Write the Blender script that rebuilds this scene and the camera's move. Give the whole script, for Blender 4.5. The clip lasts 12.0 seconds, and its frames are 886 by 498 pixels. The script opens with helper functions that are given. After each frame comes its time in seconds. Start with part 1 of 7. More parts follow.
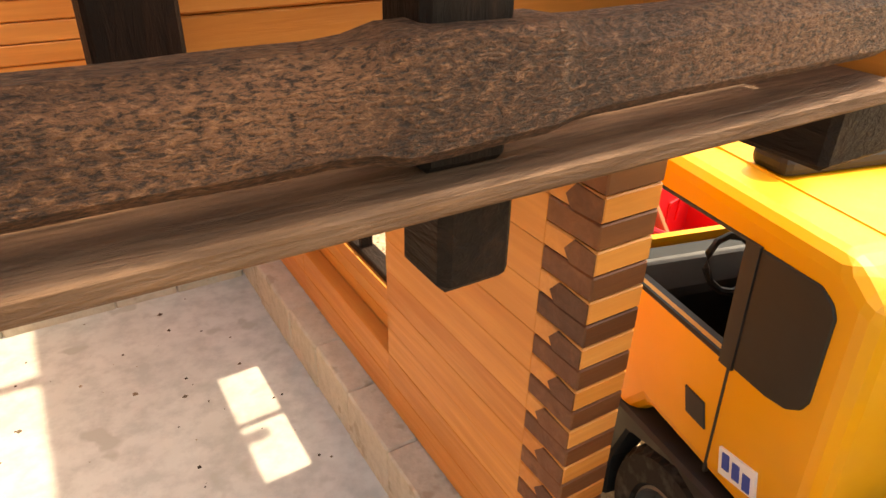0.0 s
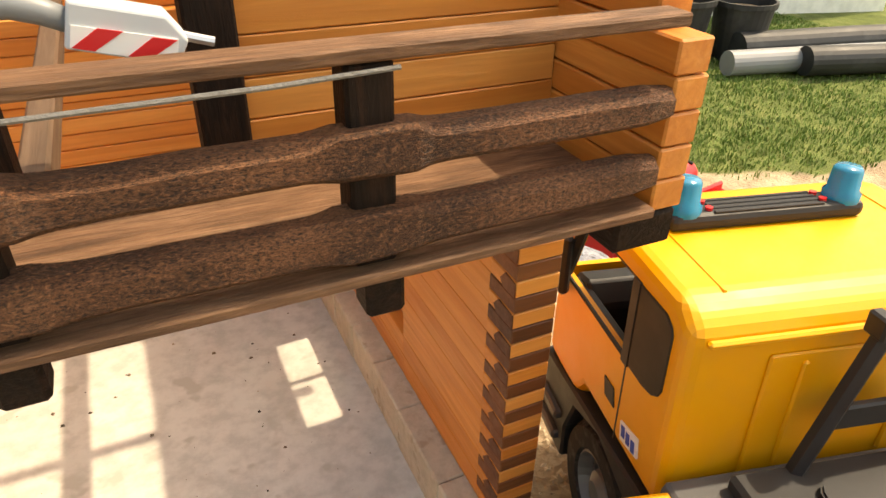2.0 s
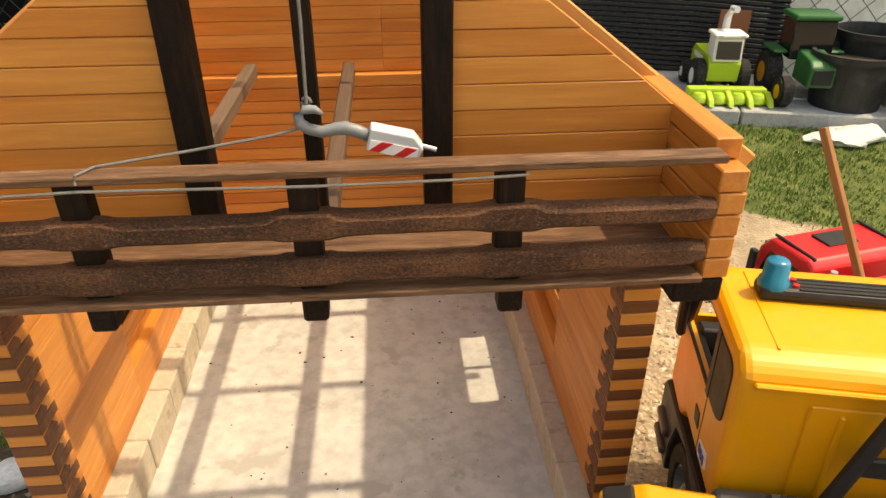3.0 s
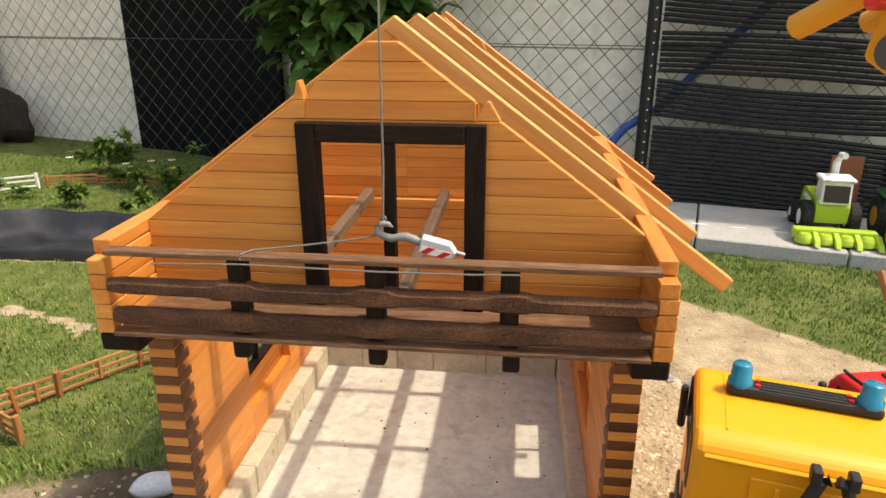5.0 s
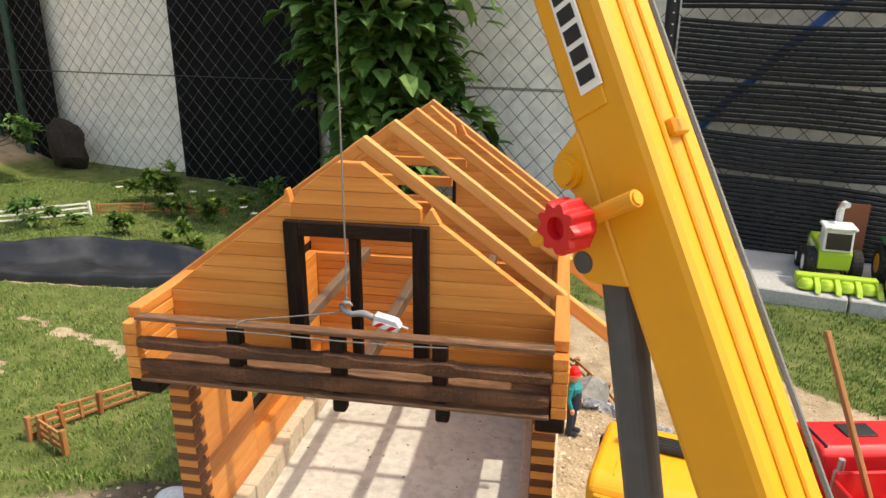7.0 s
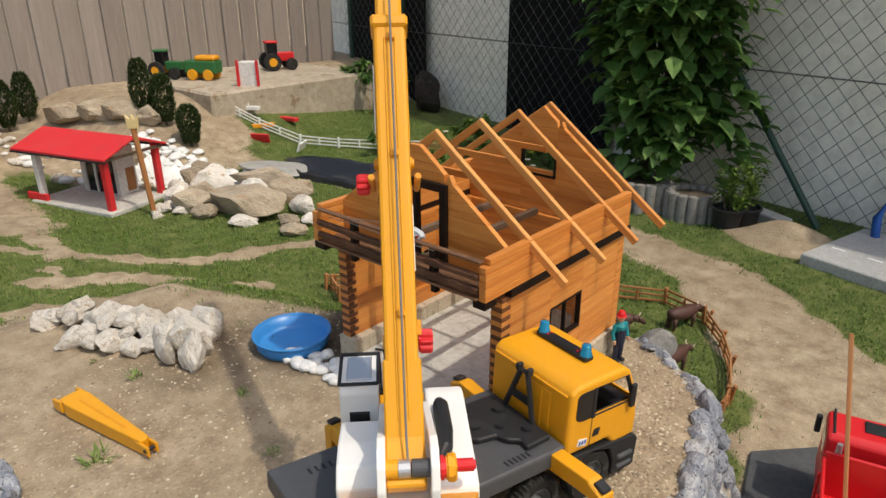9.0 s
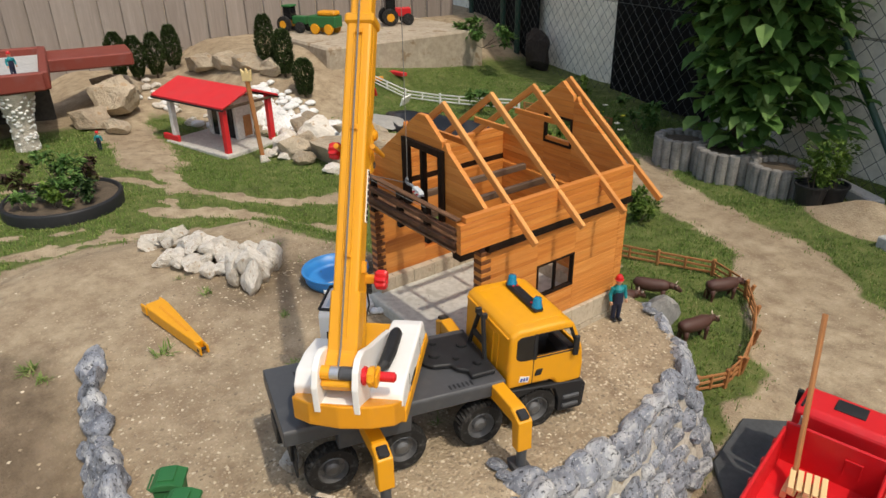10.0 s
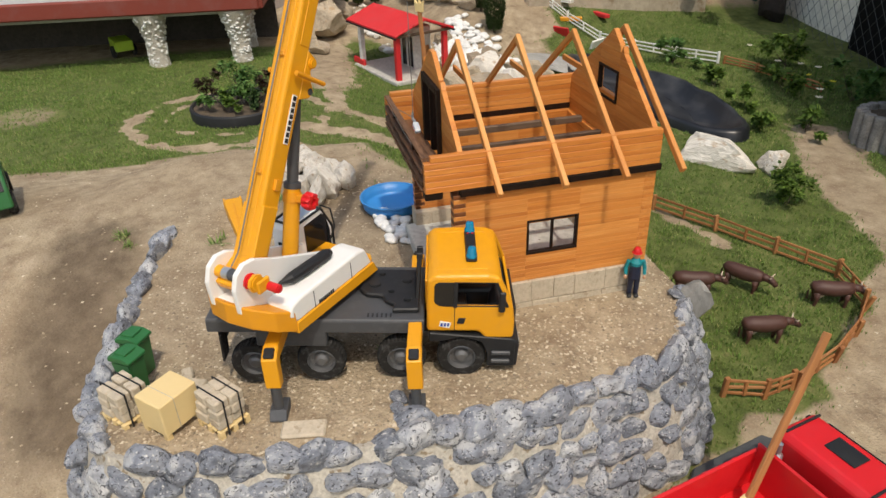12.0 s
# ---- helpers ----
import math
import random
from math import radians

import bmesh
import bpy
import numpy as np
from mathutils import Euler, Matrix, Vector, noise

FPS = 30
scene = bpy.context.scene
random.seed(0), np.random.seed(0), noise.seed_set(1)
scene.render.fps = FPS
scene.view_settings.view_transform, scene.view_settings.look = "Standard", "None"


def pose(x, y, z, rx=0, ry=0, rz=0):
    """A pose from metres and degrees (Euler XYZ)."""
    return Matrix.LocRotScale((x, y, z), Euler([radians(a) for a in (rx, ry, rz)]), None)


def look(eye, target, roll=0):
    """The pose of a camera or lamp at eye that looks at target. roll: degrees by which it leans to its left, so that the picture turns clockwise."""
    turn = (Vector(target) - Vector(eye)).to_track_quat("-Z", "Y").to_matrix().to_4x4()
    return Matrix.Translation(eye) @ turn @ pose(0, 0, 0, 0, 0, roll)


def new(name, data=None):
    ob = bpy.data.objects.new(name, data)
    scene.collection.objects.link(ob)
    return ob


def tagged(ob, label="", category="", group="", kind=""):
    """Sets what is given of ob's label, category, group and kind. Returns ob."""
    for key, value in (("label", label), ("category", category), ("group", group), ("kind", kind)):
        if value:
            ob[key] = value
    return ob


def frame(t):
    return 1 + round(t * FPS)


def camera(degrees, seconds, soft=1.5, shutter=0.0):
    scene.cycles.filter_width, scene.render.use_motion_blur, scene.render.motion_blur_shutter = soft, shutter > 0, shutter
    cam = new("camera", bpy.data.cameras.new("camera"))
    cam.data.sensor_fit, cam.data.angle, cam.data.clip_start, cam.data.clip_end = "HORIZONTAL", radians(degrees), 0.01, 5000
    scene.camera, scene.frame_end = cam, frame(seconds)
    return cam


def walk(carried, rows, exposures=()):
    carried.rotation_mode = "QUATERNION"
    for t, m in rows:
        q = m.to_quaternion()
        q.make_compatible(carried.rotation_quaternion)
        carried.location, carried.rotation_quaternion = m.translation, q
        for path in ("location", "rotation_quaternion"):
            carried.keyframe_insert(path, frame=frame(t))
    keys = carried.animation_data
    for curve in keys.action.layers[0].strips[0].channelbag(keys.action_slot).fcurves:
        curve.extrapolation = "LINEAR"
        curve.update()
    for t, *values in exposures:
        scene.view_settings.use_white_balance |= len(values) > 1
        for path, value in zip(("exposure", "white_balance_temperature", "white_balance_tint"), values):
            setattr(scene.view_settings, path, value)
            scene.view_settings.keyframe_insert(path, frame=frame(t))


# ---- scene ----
cam = camera(66.38, 12.0)
PATH = [
    (0, pose(0.0402, -0.0616, 0.3022, 60.181, -1.168, -31.143)),
    (0.5, pose(0.0374, -0.0656, 0.3081, 58.704, -1.055, -31.403)),
    (1, pose(0.0327, -0.0719, 0.3125, 58.155, -0.989, -31.551)),
    (1.5, pose(0.0290, -0.0970, 0.3386, 58.252, -1.411, -30.081)),
    (2, pose(0.0333, -0.1412, 0.3677, 58.220, -0.995, -24.837)),
    (2.5, pose(0.0239, -0.2007, 0.3972, 58.662, -0.298, -14.315)),
    (3, pose(0.0327, -0.2518, 0.4339, 60.083, 0.150, -4.733)),
    (3.5, pose(0.0343, -0.2974, 0.4719, 62.593, 0.317, 1.509)),
    (5.5, pose(0.0928, -0.3983, 0.4817, 71.288, 0.087, 6.680)),
    (6, pose(0.0850, -0.4055, 0.5320, 71.521, 0.168, 6.827)),
    (6.5, pose(0.1065, -0.4312, 0.5567, 71.815, -0.034, 6.978)),
    (8.5, pose(0.5429, -0.6533, 0.6349, 69.754, 0.053, 34.100)),
    (9, pose(0.7057, -0.6805, 0.6980, 67.903, 0.170, 41.383)),
    (9.5, pose(0.8521, -0.6684, 0.7434, 65.980, 0.602, 47.466)),
    (10, pose(0.9707, -0.6162, 0.7667, 64.030, 0.839, 53.206)),
    (10.5, pose(1.0497, -0.5388, 0.7848, 62.350, 1.189, 59.962)),
    (11, pose(1.0880, -0.4271, 0.7826, 61.046, 1.387, 64.846)),
    (11.5, pose(1.1249, -0.3178, 0.7728, 60.235, 1.706, 70.903)),
    (12, pose(1.1845, -0.2054, 0.7555, 59.797, 1.833, 75.884)),
]
walk(cam, PATH, [
    (0.0, 1.85, 9300, 10), (1.5, 1.70, 9600, 10), (2.5, 1.12, 9600, 10), (3.5, 0.93, 9000, 10), (5.5, 1.02, 8000, 10),
    (6.5, 1.06, 7800, 10), (8.5, 0.22, 7100, 10), (9.5, 0.16, 7100, 10), (12.0, 0.14, 7050, 10)])

# ---- light ----
SUN_ELEV, SUN_AZ = 60.5, 2.0          # from +x, slightly towards +y
world = bpy.data.worlds.new("world")
scene.world = world
world.use_nodes = True
_n = world.node_tree.nodes
_sky = _n.new("ShaderNodeTexSky")
_sky.sky_type, _sky.sun_disc = "NISHITA", False
_sky.sun_elevation, _sky.sun_rotation = radians(SUN_ELEV), radians(90 - SUN_AZ)
world.node_tree.links.new(_sky.outputs[0], _n["Background"].inputs[0])
_sky.air_density, _sky.dust_density, _sky.ozone_density = 1.4, 3.0, 1.0
_n["Background"].inputs[1].default_value = 0.15
_s = bpy.data.lights.new("sun", "SUN")
_s.energy, _s.angle, _s.color = 2.0, radians(1.0), (1.0, 0.95, 0.87)
sun = new("sun", _s)
_d = Vector((math.cos(radians(SUN_ELEV)) * math.cos(radians(SUN_AZ)), math.cos(radians(SUN_ELEV)) * math.sin(radians(SUN_AZ)), math.sin(radians(SUN_ELEV))))
sun.matrix_world = look(_d * 10, (0, 0, 0))


# ---- materials ----
class Nodes:
    """Short hand for building one material."""

    def __init__(self, name, rough=0.6, metal=0.0, spec=0.5):
        self.mat = bpy.data.materials.new(name)
        self.mat.use_nodes = True
        self.t = self.mat.node_tree
        self.b = self.t.nodes["Principled BSDF"]
        self.b.inputs["Roughness"].default_value = rough
        self.b.inputs["Metallic"].default_value = metal
        self.b.inputs["Specular IOR Level"].default_value = spec
        self.co = None

    def link(self, a, b):
        self.t.links.new(a, b)

    def coord(self, scale=(1, 1, 1), rand=False):
        tc = self.t.nodes.new("ShaderNodeTexCoord")
        m = self.t.nodes.new("ShaderNodeMapping")
        m.inputs["Scale"].default_value = scale
        self.link(tc.outputs["Object"], m.inputs[0])
        if rand:
            oi = self.t.nodes.new("ShaderNodeObjectInfo")
            v = self.t.nodes.new("ShaderNodeVectorMath")
            v.operation = "MULTIPLY"
            v.inputs[1].default_value = (3.1, 5.7, 9.3)
            self.link(oi.outputs["Random"], v.inputs[0])
            self.link(v.outputs[0], m.inputs["Location"])
        return m.outputs[0]

    def noise(self, co, scale, detail=4, rough=0.55, dist=0.0):
        n = self.t.nodes.new("ShaderNodeTexNoise")
        n.inputs["Scale"].default_value, n.inputs["Detail"].default_value = scale, detail
        n.inputs["Roughness"].default_value, n.inputs["Distortion"].default_value = rough, dist
        self.link(co, n.inputs["Vector"])
        return n.outputs["Fac"]

    def voro(self, co, scale, feature="F1", out="Distance"):
        n = self.t.nodes.new("ShaderNodeTexVoronoi")
        n.feature = feature
        n.inputs["Scale"].default_value = scale
        self.link(co, n.inputs["Vector"])
        return n.outputs[out]

    def ramp(self, fac, stops):
        r = self.t.nodes.new("ShaderNodeValToRGB")
        e = r.color_ramp.elements
        while len(e) < len(stops):
            e.new(0.5)
        for k, (p, c) in zip(e, stops):
            k.position = p
            k.color = (c, c, c, 1) if isinstance(c, (int, float)) else (*c, 1)
        self.link(fac, r.inputs[0])
        return r.outputs[0]

    def mix(self, fac, a, b, mode="MIX"):
        m = self.t.nodes.new("ShaderNodeMix")
        m.data_type, m.blend_type = "RGBA", mode
        for i, v in ((0, fac), (6, a), (7, b)):
            sock = m.inputs[i]
            if isinstance(v, (int, float)):
                sock.default_value = v if i == 0 else (v, v, v, 1)
            elif isinstance(v, tuple):
                sock.default_value = (*v, 1)
            else:
                self.link(v, sock)
        return m.outputs[2]

    def rand(self):
        return self.t.nodes.new("ShaderNodeObjectInfo").outputs["Random"]

    def island(self):
        return self.t.nodes.new("ShaderNodeNewGeometry").outputs["Random Per Island"]

    def attr(self, name):
        a = self.t.nodes.new("ShaderNodeAttribute")
        a.attribute_name = name
        return a.outputs["Fac"]

    def color(self, c):
        if isinstance(c, tuple):
            self.b.inputs["Base Color"].default_value = (*c, 1)
        else:
            self.link(c, self.b.inputs["Base Color"])

    def rough(self, r):
        self.link(r, self.b.inputs["Roughness"])

    def bump(self, h, strength=0.3, dist=0.002):
        n = self.t.nodes.new("ShaderNodeBump")
        n.inputs["Strength"].default_value, n.inputs["Distance"].default_value = strength, dist
        self.link(h, n.inputs["Height"])
        self.link(n.outputs[0], self.b.inputs["Normal"])


def wood(name, dark, mid, light, rough=0.45, grain=260, vary=0.35, bump=0.25, stretch=0.06, spec=0.4):
    """Timber with its grain along the local x axis."""
    m = Nodes(name, rough, 0.0, spec)
    co = m.coord((stretch, 1, 1), rand=True)
    fine = m.noise(co, grain, 5, 0.65, 0.6)
    broad = m.noise(co, grain * 0.22, 3, 0.5, 1.2)
    c = m.ramp(broad, [(0.25, dark), (0.5, mid), (0.78, light)])
    c = m.mix(m.ramp(fine, [(0.3, 0.75), (0.7, 0.0)]), c, dark)
    blotch = m.noise(m.coord((1, 1, 1), rand=True), 28, 3)
    c = m.mix(m.ramp(blotch, [(0.45, 0.0), (0.75, 0.5)]), c, tuple(0.75 * a for a in mid))
    streak = m.noise(m.coord((stretch * 0.4, 1, 1), rand=True), grain * 0.55, 4, 0.6, 1.5)
    c = m.mix(m.ramp(streak, [(0.50, 0.0), (0.68, 0.55)]), c, tuple(0.72 * a + 0.28 * b for a, b in zip(dark, mid)))
    c = m.mix(vary, c, m.ramp(m.rand(), [(0.0, dark), (0.5, mid), (1.0, light)]))
    m.color(c)
    m.rough(m.ramp(fine, [(0.2, rough + 0.15), (0.8, rough - 0.1)]))
    m.bump(fine, bump, 0.0012)
    return m.mat


PINE = wood("varnished_pine", (0.44, 0.132, 0.026), (0.72, 0.280, 0.058), (0.84, 0.41, 0.120), 0.40, 260, 0.30)
PINE_LIGHT = wood("rafter_pine", (0.48, 0.17, 0.040), (0.72, 0.32, 0.085), (0.84, 0.44, 0.15), 0.45)
PINE_END = wood("end_grain", (0.06, 0.022, 0.01), (0.15, 0.05, 0.018), (0.30, 0.11, 0.035), 0.5)
CHARRED = wood("charred_wood", (0.005, 0.003, 0.002), (0.016, 0.008, 0.005), (0.048, 0.020, 0.010), 0.6, 520, 0.1, 0.7, 0.15, 0.18)
BOARD_BROWN = wood("brown_board", (0.045, 0.021, 0.011), (0.235, 0.120, 0.064), (0.42, 0.24, 0.14), 0.6, 900, 0.05, 0.8, 0.10, 0.3)
WEATHERED = wood("weathered_wood", (0.05, 0.03, 0.018), (0.13, 0.08, 0.05), (0.22, 0.15, 0.10), 0.6)
FENCE_WOOD = wood("fence_wood", (0.22, 0.08, 0.03), (0.42, 0.18, 0.06), (0.55, 0.28, 0.12), 0.6)


def speckled(name, a, b, scale, rough=0.8, bump=0.4, dist=0.002, spots=None, vary=0.0, spec=0.4):
    m = Nodes(name, rough, 0.0, spec)
    co = m.coord(rand=True)
    n1 = m.noise(co, scale, 5, 0.6)
    n2 = m.noise(co, scale * 6, 4, 0.6)
    c = m.mix(n1, a, b)
    c = m.mix(m.ramp(n1, [(0.35, 0.0), (0.65, 1.0)]), c, b)
    c = m.mix(m.ramp(n2, [(0.35, 0.35), (0.6, 0.0)]), c, tuple(0.5 * x for x in a))
    if spots:
        c = m.mix(m.ramp(m.noise(co, scale * 2.3, 3), [(0.60, 0.0), (0.66, 1.0)]), c, spots)
    if vary:
        c = m.mix(vary, c, m.ramp(m.rand(), [(0.0, a), (1.0, b)]))
    m.color(c)
    m.bump(n2, bump, dist)
    return m.mat


CONCRETE = speckled("concrete", (0.455, 0.447, 0.405), (0.565, 0.556, 0.510), 14, 0.85, 0.15, 0.001, (0.40, 0.385, 0.34))
SLAB = speckled("paving_slab", (0.36, 0.36, 0.35), (0.46, 0.46, 0.45), 20, 0.85, 0.2)
BEIGE = speckled("sandstone_block", (0.42, 0.36, 0.27), (0.58, 0.50, 0.385), 24, 0.85, 0.6, 0.002, (0.33, 0.26, 0.18), 0.30)
PLASTER = speckled("wall_plaster", (0.90, 0.865, 0.77), (0.95, 0.925, 0.845), 3, 0.9, 0.2)
ROCK_PALE = speckled("pale_rock", (0.50, 0.44, 0.35), (0.84, 0.80, 0.73), 1.4, 0.85, 1.0, 0.006, (0.40, 0.26, 0.14), 0.35)
ROCK_BROWN = speckled("brown_rock", (0.25, 0.195, 0.135), (0.57, 0.475, 0.35), 1.6, 0.9, 1.0, 0.010, (0.40, 0.24, 0.11), 0.45)
ROCK_GREY = speckled("grey_slate", (0.20, 0.20, 0.19), (0.38, 0.37, 0.34), 1.0, 0.8, 0.6, 0.005, None, 0.3)
PEBBLE_WHITE = speckled("white_pebble", (0.62, 0.62, 0.60), (0.85, 0.85, 0.83), 1.2, 0.6, 0.2)


def plastic(name, c, rough=0.35, dirt=0.12, scale=60, spec=0.5):
    m = Nodes(name, rough, 0.0, spec)
    co = m.coord()
    n = m.noise(co, scale, 4)
    f = m.noise(co, scale * 9, 2)
    m.color(m.mix(m.ramp(n, [(0.5, 0.0), (0.85, dirt)]), c, tuple(min(1, 0.55 * x + 0.12) for x in c)))
    m.rough(m.ramp(n, [(0.3, rough), (0.8, rough + 0.2)]))
    m.bump(f, 0.04, 0.0005)
    return m.mat


YELLOW = plastic("yellow_plastic", (0.75, 0.335, 0.011), 0.36)
YELLOW_DEEP = plastic("deep_yellow_plastic", (0.72, 0.30, 0.012), 0.38)
WHITE = plastic("white_plastic", (0.80, 0.80, 0.78), 0.4)
GREY = plastic("grey_plastic", (0.060, 0.063, 0.069), 0.42, 0.3)
DARK = plastic("dark_plastic", (0.016, 0.017, 0.019), 0.45, 0.12, 60, 0.35)
RED = plastic("red_plastic", (0.62, 0.012, 0.018), 0.33)
GREEN = plastic("green_plastic", (0.018, 0.13, 0.035), 0.42)
LIME = plastic("lime_plastic", (0.38, 0.55, 0.04), 0.4)
BOWL_BLUE = plastic("blue_plastic", (0.03, 0.24, 0.60), 0.3)
RUBBER = plastic("rubber", (0.016, 0.015, 0.014), 0.75, 0.8, 120, 0.3)
SILVER = Nodes("silver_paint", 0.35, 0.8)
SILVER.color((0.55, 0.56, 0.58))
SILVER = SILVER.mat
CREAM = plastic("cream_plastic", (0.72, 0.55, 0.27), 0.5)
BLACK_GLASS = Nodes("dark_window", 0.08)
BLACK_GLASS.color((0.012, 0.012, 0.013))
BLACK_GLASS = BLACK_GLASS.mat
BEACON = Nodes("blue_beacon", 0.12)
BEACON.color((0.0, 0.27, 0.50))
BEACON.b.inputs["Transmission Weight"].default_value = 0.35
BEACON = BEACON.mat
COW_BROWN = plastic("brown_vinyl", (0.070, 0.027, 0.019), 0.5, 0.2)
ROPE = Nodes("cord", 0.8)
ROPE.color((0.17, 0.165, 0.155))
ROPE.bump(ROPE.noise(ROPE.coord((1, 1, 1)), 900, 2), 0.6, 0.001)
ROPE = ROPE.mat


def ground_material():
    m = Nodes("ground", 0.95, 0.0, 0.2)
    co = m.coord()
    big = m.noise(co, 3.0, 5)
    mid = m.noise(co, 18, 6, 0.65)
    fine = m.noise(co, 160, 4, 0.7)
    grit = m.voro(co, 170)
    sand = m.ramp(mid, [(0.3, (0.225, 0.166, 0.111)), (0.55, (0.395, 0.318, 0.215)), (0.75, (0.52, 0.42, 0.305))])
    sand = m.mix(m.ramp(big, [(0.35, 0.55), (0.6, 0.0)]), sand, (0.25, 0.185, 0.12))
    sand = m.mix(m.ramp(fine, [(0.58, 0.0), (0.72, 0.6)]), sand, (0.62, 0.52, 0.38))
    sand = m.mix(m.ramp(fine, [(0.26, 0.55), (0.4, 0.0)]), sand, (0.16, 0.11, 0.07))
    turf = m.ramp(mid, [(0.3, (0.055, 0.075, 0.020)), (0.55, (0.115, 0.145, 0.042)), (0.8, (0.21, 0.19, 0.085))])
    soil = m.ramp(mid, [(0.3, (0.06, 0.045, 0.03)), (0.7, (0.17, 0.125, 0.085))])
    mask = m.t.nodes.new("ShaderNodeMath")
    mask.operation = "MULTIPLY_ADD"
    m.link(mid, mask.inputs[0])
    mask.inputs[1].default_value = 0.8
    mask.inputs[2].default_value = -0.4
    add = m.t.nodes.new("ShaderNodeMath")
    m.link(mask.outputs[0], add.inputs[0])
    m.link(m.attr("grassy"), add.inputs[1])
    c = m.mix(m.ramp(add.outputs[0], [(0.35, 0.0), (0.6, 1.0)]), sand, turf)
    c = m.mix(m.attr("soil"), c, soil)
    m.color(c)
    h = m.mix(0.6, fine, grit)
    m.bump(h, 0.7, 0.006)
    return m.mat


GROUND = ground_material()


def grass_material():
    m = Nodes("grass_blades", 0.6, 0.0, 0.3)
    r = m.island()
    n = m.noise(m.coord(), 5, 3)
    c = m.ramp(r, [(0.0, (0.080, 0.150, 0.026)), (0.5, (0.135, 0.230, 0.044)), (0.85, (0.21, 0.295, 0.080)), (1.0, (0.38, 0.35, 0.16))])
    c = m.mix(m.ramp(n, [(0.4, 0.0), (0.7, 0.5)]), c, (0.12, 0.18, 0.035))
    m.color(c)
    m.b.inputs["Subsurface Weight"].default_value = 0.0
    return m.mat


GRASS = grass_material()


def wall_stone_material():
    m = Nodes("painted_fieldstone", 0.6)
    co = m.coord(rand=True)
    n = m.noise(co, 1.7, 5, 0.62)
    b = m.noise(co, 0.8, 3, 0.6)
    c = m.ramp(n, [(0.30, (0.11, 0.12, 0.145)), (0.50, (0.235, 0.255, 0.295)), (0.68, (0.39, 0.41, 0.45))])
    c = m.mix(m.ramp(b, [(0.52, 0.0), (0.62, 0.75)]), c, (0.60, 0.60, 0.59))
    c = m.mix(0.30, c, m.ramp(m.rand(), [(0.0, (0.06, 0.07, 0.09)), (0.6, (0.24, 0.26, 0.31)), (1.0, (0.62, 0.62, 0.61))]))
    c = m.mix(m.ramp(m.noise(co, 4.2, 4, 0.6, 1.0), [(0.57, 0.0), (0.615, 0.9)]), c, (0.022, 0.024, 0.031))
    c = m.mix(m.ramp(m.noise(co, 6.5, 3, 0.6), [(0.62, 0.0), (0.68, 0.8)]), c, (0.70, 0.69, 0.66))
    m.color(c)
    m.bump(m.noise(co, 5, 5, 0.65), 0.7, 0.006)
    return m.mat


WALL_STONE = wall_stone_material()


# ---- builders ----
WM = {}


def thing(name, at=(0, 0, 0), rz=0.0, label="", category="", group="", kind="", m=None):
    ob = new(name)
    ob.empty_display_size = 0.02
    m = m if m is not None else pose(*at, 0, 0, rz)
    ob.matrix_basis = m
    WM[ob] = m
    return tagged(ob, label, category, group, kind)


def obj(name, mesh, parent=None, m=None, label="", category="", group="", kind=""):
    ob = new(name, mesh)
    m = m if m is not None else Matrix()
    if parent is not None:
        ob.parent = parent
        ob.matrix_parent_inverse = WM[parent].inverted()
    ob.matrix_basis = m
    WM[ob] = m
    return tagged(ob, label, category, group, kind)


def mesh_of(bm, mat, smooth=False, name="mesh"):
    me = bpy.data.meshes.new(name)
    bmesh.ops.recalc_face_normals(bm, faces=bm.faces)
    bm.to_mesh(me)
    bm.free()
    me.materials.append(mat)
    if smooth:
        me.shade_smooth()
    return me


def part(name, bm, mat, parent=None, label="", m=None, smooth=False, **tags):
    """Links a bmesh, given in the frame m (the parent's frame if none), as one mesh object."""
    if m is None:
        m = WM[parent] if parent is not None else Matrix()
    return obj(name, mesh_of(bm, mat, smooth, name), parent, m, label, **tags)


def box(sx, sy, sz, at=(0, 0, 0), bevel=0.0, bm=None, rot=None, seg=1):
    b2 = bmesh.new()
    bmesh.ops.create_cube(b2, size=1)
    bmesh.ops.scale(b2, vec=(sx, sy, sz), verts=b2.verts)
    if bevel:
        bmesh.ops.bevel(b2, geom=b2.edges[:], offset=bevel, segments=seg, affect="EDGES", profile=0.5)
    mm = Matrix.Translation(at)
    if rot:
        mm = mm @ Euler([radians(a) for a in rot]).to_matrix().to_4x4()
    b2.transform(mm)
    return join(bm, b2)


def join(bm, b2):
    if bm is None:
        return b2
    me = bpy.data.meshes.new("tmp")
    b2.to_mesh(me)
    b2.free()
    bm.from_mesh(me)
    bpy.data.meshes.remove(me)
    return bm


def cyl(r, h, at=(0, 0, 0), axis="Z", seg=24, r2=None, bevel=0.0, bm=None):
    b2 = bmesh.new()
    bmesh.ops.create_cone(b2, cap_ends=True, segments=seg, radius1=r, radius2=r if r2 is None else r2, depth=h)
    if bevel:
        caps = [e for e in b2.edges if any(len(fc.verts) > 4 for fc in e.link_faces)]
        bmesh.ops.bevel(b2, geom=caps, offset=bevel, segments=2, affect="EDGES")
    turn = {"Z": (0, 0, 0), "X": (0, 90, 0), "Y": (90, 0, 0)}[axis]
    b2.transform(Matrix.Translation(at) @ Euler([radians(a) for a in turn]).to_matrix().to_4x4())
    return join(bm, b2)


